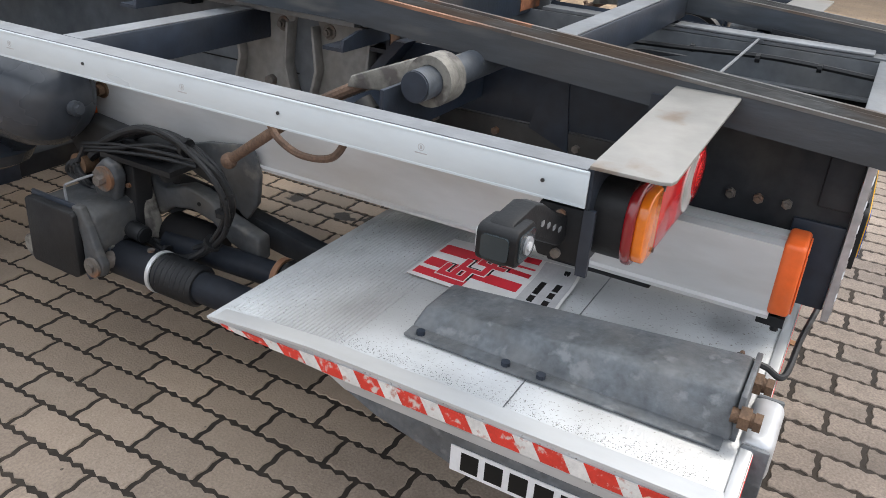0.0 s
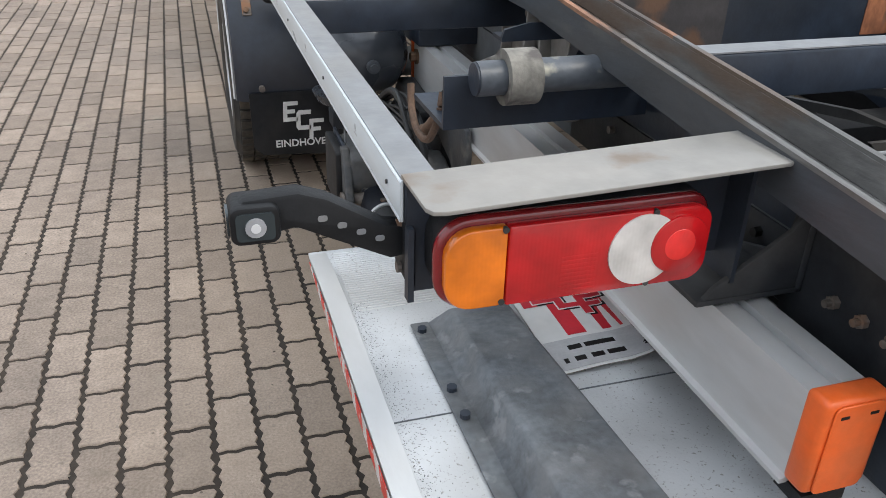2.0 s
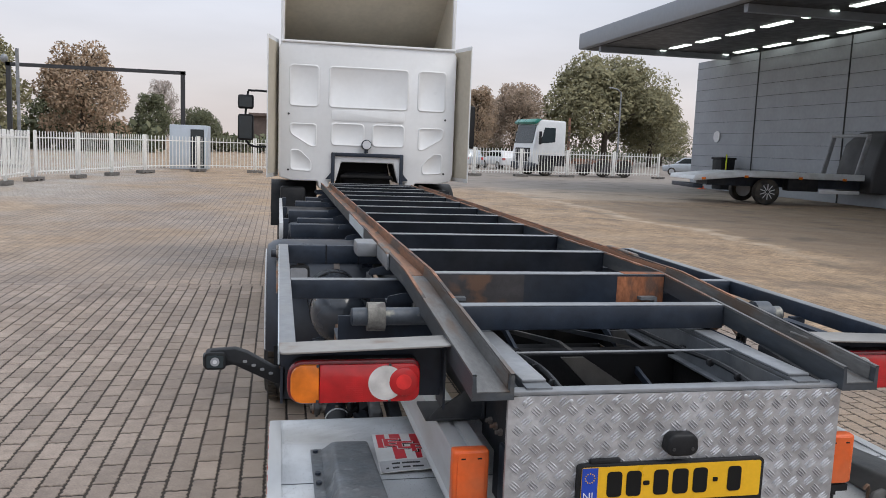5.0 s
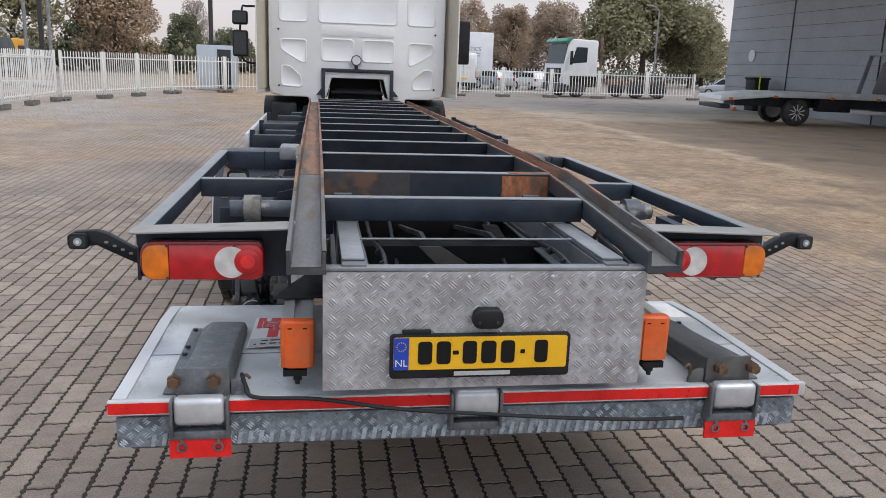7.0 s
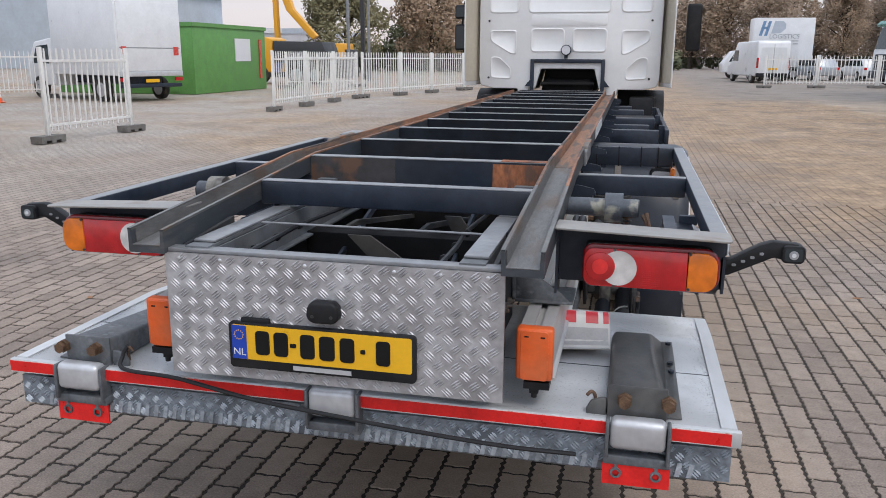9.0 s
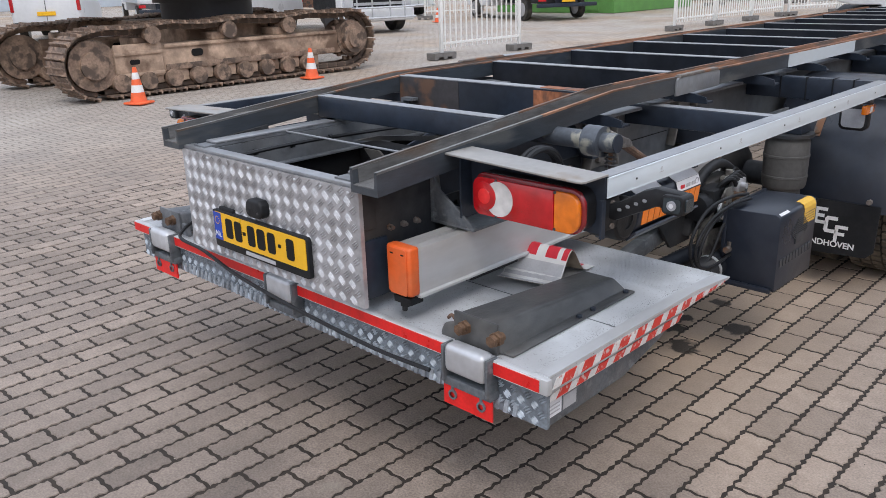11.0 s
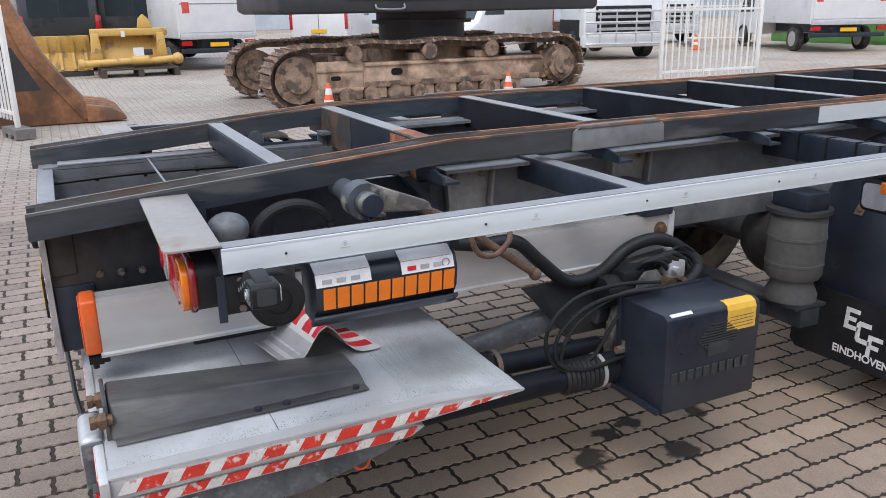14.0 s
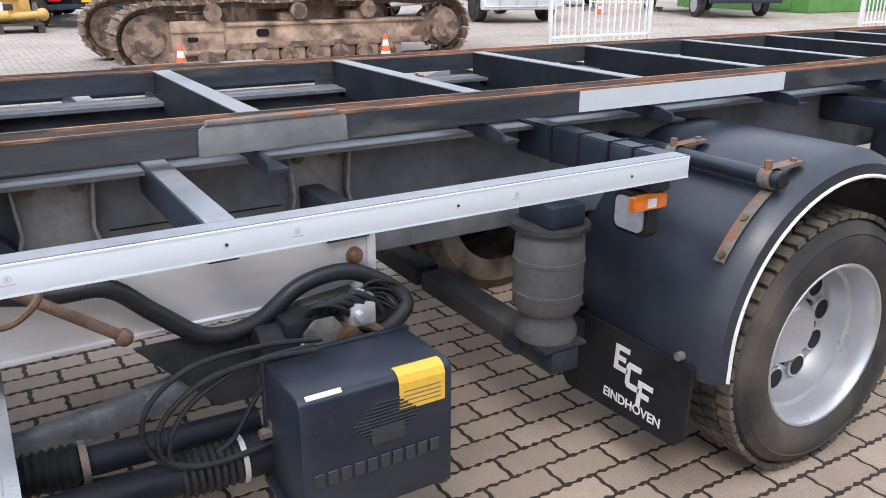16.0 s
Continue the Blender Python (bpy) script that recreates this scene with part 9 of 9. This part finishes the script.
sg = solo("round_sign", Build().cyl((20.14, 34.6, 2.6), (20.18, 34.6, 2.6), 0.28, n=24), WHITE_LABEL, "small round white sign on the shed wall", "sign")

# ---- distance: low sheds, hedge and trees ----
for x0, x1, y0, y1, h, m, nm, lab in ((-5, 10, 120, 130, 5, BRICK_FAR, "far_house", "low brown-roofed house far off"), (-95, -48, 70, 90, 8, FAR_SHED, "far_shed", "pale blue-grey shed far off"), (-110, -65, -10, 60, 7, FAR_SHED, "far_shed", "pale blue-grey shed far off")):
    fs = tagged(new(nm), lab, "building", kind="structure")
    part("wall", Build().box(x0, x1, y0, y1, 0, h), m, fs)
    part("roof", Build().box(x0 - 0.5, x1 + 0.5, y0 - 0.5, y1 + 0.5, h, h + 0.4), SHED_EDGE if m is FAR_SHED else BRICK_FAR, fs)


def tree(x, y, h, spread, leaf, label, seed, density=1.0, size=0.32):
    rng = random.Random(seed)
    t = thing("tree", label, "tree", (x, y, 0), "trees round the yard")
    tr = Build().cyl((0, 0, 0), (0, 0, h * 0.45), 0.035 * h, 0.02 * h, 9)
    tips = []
    for k in range(11):
        a = k * 2.4 + rng.random()
        z0 = h * (0.25 + 0.045 * k)
        r = spread * (0.9 - 0.05 * k)
        tip = (r * math.cos(a) * 0.8, r * math.sin(a) * 0.8, min(z0 + h * rng.uniform(0.2, 0.35), h * 0.93))
        mid = (tip[0] * 0.4, tip[1] * 0.4, z0 + (tip[2] - z0) * 0.6)
        tr.cyl((0, 0, z0), mid, 0.014 * h, 0.009 * h, 6, False).cyl(mid, tip, 0.009 * h, 0.003 * h, 5, False)
        tips += [tip, mid]
    part("trunk", tr, BARK, t).matrix_parent_inverse = Matrix()
    verts, faces = [], []
    lobes = []
    for _ in range(46):
        zf = rng.uniform(0.2, 0.92)
        reach = spread * 0.82 * (1 - abs((zf - 0.45) / 0.55) ** 2.2)
        a = rng.uniform(0, math.tau)
        rr = reach * rng.uniform(0.15, 1) ** 0.6
        lobes.append((rr * math.cos(a), rr * math.sin(a), h * zf, spread * rng.uniform(0.2, 0.36)))
    lobes += [(p[0], p[1], p[2], spread * 0.22) for p in tips[::2]]
    for lx, ly, lz, lr in lobes:
        for _ in range(int(250 * density * max(1.0, spread / 4.6))):
            d = Vector((rng.gauss(0, 1), rng.gauss(0, 1), rng.gauss(0, 1))).normalized() * lr * rng.uniform(0.45, 1.05) ** 0.6
            c = Vector((lx, ly, lz)) + d
            if c.z < h * 0.16:
                continue
            s = size * (spread / 4.5) ** 0.7 * rng.uniform(0.5, 1.3)
            u = Vector((rng.gauss(0, 1), rng.gauss(0, 1), rng.gauss(0, 1))).normalized()
            v = u.orthogonal().normalized()
            i = len(verts)
            verts += [c - u * s, c + v * s * 0.55, c + u * s, c - v * s * 0.55]
            faces.append((i, i + 1, i + 2, i + 3))
    me = bpy.data.meshes.new("crown")
    me.from_pydata([tuple(q) for q in verts], [], faces)
    me.materials.append(leaf)
    cr = new("crown", me)
    cr.parent = t


TREES = [(37.5, 90, 12.3, 8.6, LEAF_GREEN, "large dull green tree in early autumn leaf"), (44.5, 92, 9.6, 4.5, LEAF_GREEN, "green tree standing beside the shed"), (29, 100, 10, 3.6, LEAF_BROWNISH, "brown thinning autumn tree"),
         (23.3, 97, 9.2, 2.8, LEAF_AUTUMN, "rust-brown autumn tree behind the fence"), (16, 104, 9.5, 4.5, LEAF_BROWNISH, "brown autumn tree behind the fence"), (8, 110, 9, 5, LEAF_BROWNISH, "brown autumn tree behind the fence"),
         (-18.2, 75, 9.2, 4.4, LEAF_AUTUMN, "orange-brown autumn tree behind the fence"), (-25.4, 71, 9.4, 4.6, LEAF_GREEN, "dull green tree behind the fence"),
         (-14.2, 96, 8, 2.6, TWIGS, "bare twiggy grey-brown tree"), (-13.4, 81, 5.6, 2.2, LEAF_HEDGE, "small dark evergreen tree"),
         (-10, 92, 4.4, 3, LEAF_HEDGE, "small dark evergreen tree"), (-22, 84, 5.5, 4, LEAF_HEDGE, "dark green tree far behind the yard"), (33, 112, 10.5, 6, LEAF_BROWNISH, "brown autumn tree far behind the yard"), (52, 104, 8, 5, LEAF_GREEN, "dull green tree behind the yard"), (20, 112, 10.5, 5, LEAF_AUTUMN, "rust-brown autumn tree behind the fence"), (12.5, 108, 9.5, 4.6, LEAF_AUTUMN, "rust-brown autumn tree behind the fence"), (26, 110, 10, 4.6, LEAF_BROWNISH, "brown autumn tree behind the fence")]
for k, (x, y, h, r, leaf, lab) in enumerate(TREES):
    tree(x, y, h, r, leaf, lab, k + 3, 0.5 if leaf is TWIGS else 1.0 if leaf is LEAF_GREEN else 0.8, 0.13 if leaf is TWIGS else 0.16)
rng = random.Random(9)
hv_, hf = [], []
for x0, x1, y, h in ((-33, -12, 78, 2.6), (-12, 6, 96, 2.0), (6, 60, 112, 2.4)):
    for _ in range(2600):
        c = Vector((rng.uniform(x0, x1), y + rng.uniform(-1.5, 1.5), h * rng.uniform(0.02, 1) ** 0.7 * rng.uniform(0.6, 1.1)))
        s = rng.uniform(0.2, 0.5)
        u = Vector((rng.gauss(0, 1), rng.gauss(0, 1), rng.gauss(0, 1))).normalized()
        v = u.orthogonal().normalized()
        i = len(hv_)
        hv_ += [tuple(c - u * s), tuple(c + v * s * 0.6), tuple(c + u * s), tuple(c - v * s * 0.6)]
        hf.append((i, i + 1, i + 2, i + 3))
hm = bpy.data.meshes.new("hedge")
hm.from_pydata(hv_, [], hf)
hm.materials.append(LEAF_HEDGE)
tagged(new("hedge", hm), "dark hedge and shrubs beyond the fence", "hedge", kind="stuff")

# ---- paving stones near the truck ----
def paver_outline(rng_p, gap=0.0072):
    """A stone with toothed long sides and lightly waved short ones."""
    hl, hw = PAVER_L / 2 - gap, PAVER_W / 2 - gap
    amp = 0.0048
    n = 10
    pts = [(hw, -hl)]
    for k in range(n):
        pts.append((hw + amp * (1 if k % 2 else -1) * rng_p.uniform(0.45, 1.25), -hl + 2 * hl * (k + rng_p.uniform(0.4, 0.6)) / n))
    pts += [(hw, hl), (hw * 0.45, hl + 0.0035), (-hw * 0.1, hl - 0.003), (-hw * 0.55, hl + 0.003), (-hw, hl)]
    for k in range(n):
        pts.append((-hw + amp * (1 if k % 2 == 0 else -1) * rng_p.uniform(0.45, 1.25), hl - 2 * hl * (k + rng_p.uniform(0.4, 0.6)) / n))
    pts += [(-hw, -hl), (-hw * 0.55, -hl + 0.003), (-hw * 0.1, -hl - 0.003), (hw * 0.45, -hl + 0.0035)]
    return pts


def paver_mesh(outline):
    """Top, rounded shoulder and side of one stone as plain lists."""
    n = len(outline)
    v = [(x * 0.965, y * 0.98, 0.0) for x, y in outline] + [(x, y, -0.004) for x, y in outline] + [(x, y, -0.03) for x, y in outline]
    f = [tuple(range(n))]
    for a in (0, n):
        for k in range(n):
            f.append((a + n + k, a + n + (k + 1) % n, a + (k + 1) % n, a + k))
    return v, f


rng_p = random.Random(4)
OUTLINES = [paver_mesh(paver_outline(rng_p)) for _ in range(6)]
paving = tagged(new("pavement"), "grey-brown toothed concrete paving stones with dark open joints", "pavement", kind="structure")
shared = []
for v, f in OUTLINES:
    me = bpy.data.meshes.new("paving_stone")
    me.from_pydata(v, [], f)
    me.materials.append(PAVER)
    shared.append(me)
X0, X1, YA, YB = -4.3172, 4.2, -3.274, 7.4
bed = new("joint_bed", mesh_from("joint_bed", Build().box(X0, X1 - 0.1, YA, YB - 0.2, -0.03, -0.0038), JOINT_SAND, False))
bed.parent = paving
verts, faces = [], []
singles = 0
for i in range(int((X1 - X0) / PAVER_W)):
    cx = X0 + (i + 0.5) * PAVER_W
    for j in range(int((YB - YA) / PAVER_L)):
        cy = YA + (j + (0.5 if i % 2 else 0.0)) * PAVER_L
        lift_z = rng_p.uniform(-0.0018, 0.0012)
        kind = rng_p.randrange(6)
        tilt = rng_p.uniform(-0.6, 0.6)
        near = (-1.95 < cx < -1.1 and 0.75 < cy < 2.6) or (1.1 < cx < 2.1 and -0.6 < cy < 2.3)
        if near and singles < 300:
            o = new("paving_stone", shared[kind])
            o.parent = paving
            o.matrix_basis = pose(cx, cy, lift_z, 0, 0, tilt)
            singles += 1
        else:
            v, f = OUTLINES[kind]
            base = len(verts)
            c, s = math.cos(radians(tilt)), math.sin(radians(tilt))
            verts += [(cx + x * c - y * s, cy + x * s + y * c, z + lift_z) for x, y, z in v]
            faces += [tuple(base + k for k in q) for q in f]
me = bpy.data.meshes.new("paving_field")
me.from_pydata(verts, [], faces)
me.materials.append(PAVER)
field = new("paving_field", me)
field.parent = paving
tagged(field, kind="stuff")
leaf_spots = [(-1.86, 1.06, 20), (0.6, 0.05, 80), (-2.6, 2.4, 140), (2.3, 3.6, 10)]
for x, y, a in leaf_spots:
    lf = Build().prism([(-0.03, 0), (-0.01, 0.018), (0.02, 0.014), (0.035, 0.0), (0.02, -0.016), (-0.012, -0.014)], "z", 0.003, 0.0045)
    o = solo("fallen_leaf", lf, LEAF_BROWN, "small brown fallen leaf on the paving", "leaf", "fallen leaves")
    o.matrix_basis = pose(x, y, 0, 0, 0, a)

# small chips and crumbs scattered on the paving
cr = random.Random(31)
cv, cf = [], []
for k in range(1400):
    x, y = cr.uniform(-4, 4), cr.uniform(-3, 7)
    r = cr.uniform(0.0015, 0.006)
    a = cr.uniform(0, math.tau)
    i = len(cv)
    cv += [(x + r * cr.uniform(0.5, 1.3) * math.cos(a + q * 1.257), y + r * cr.uniform(0.5, 1.3) * math.sin(a + q * 1.257), 0.0002) for q in range(5)] + [(x, y, 0.0002 + r * 0.5)]
    cf += [(i + q, i + (q + 1) % 5, i + 5) for q in range(5)]
cm_ = bpy.data.meshes.new("paving_crumbs")
cm_.from_pydata(cv, [], cf)
cm_.materials.append(leaf_mat("mixed_crumbs", (0.08, 0.06, 0.045), (0.4, 0.35, 0.28)))
tagged(new("paving_crumbs", cm_), "small stone chips and crumbs on the paving", "debris", kind="stuff")
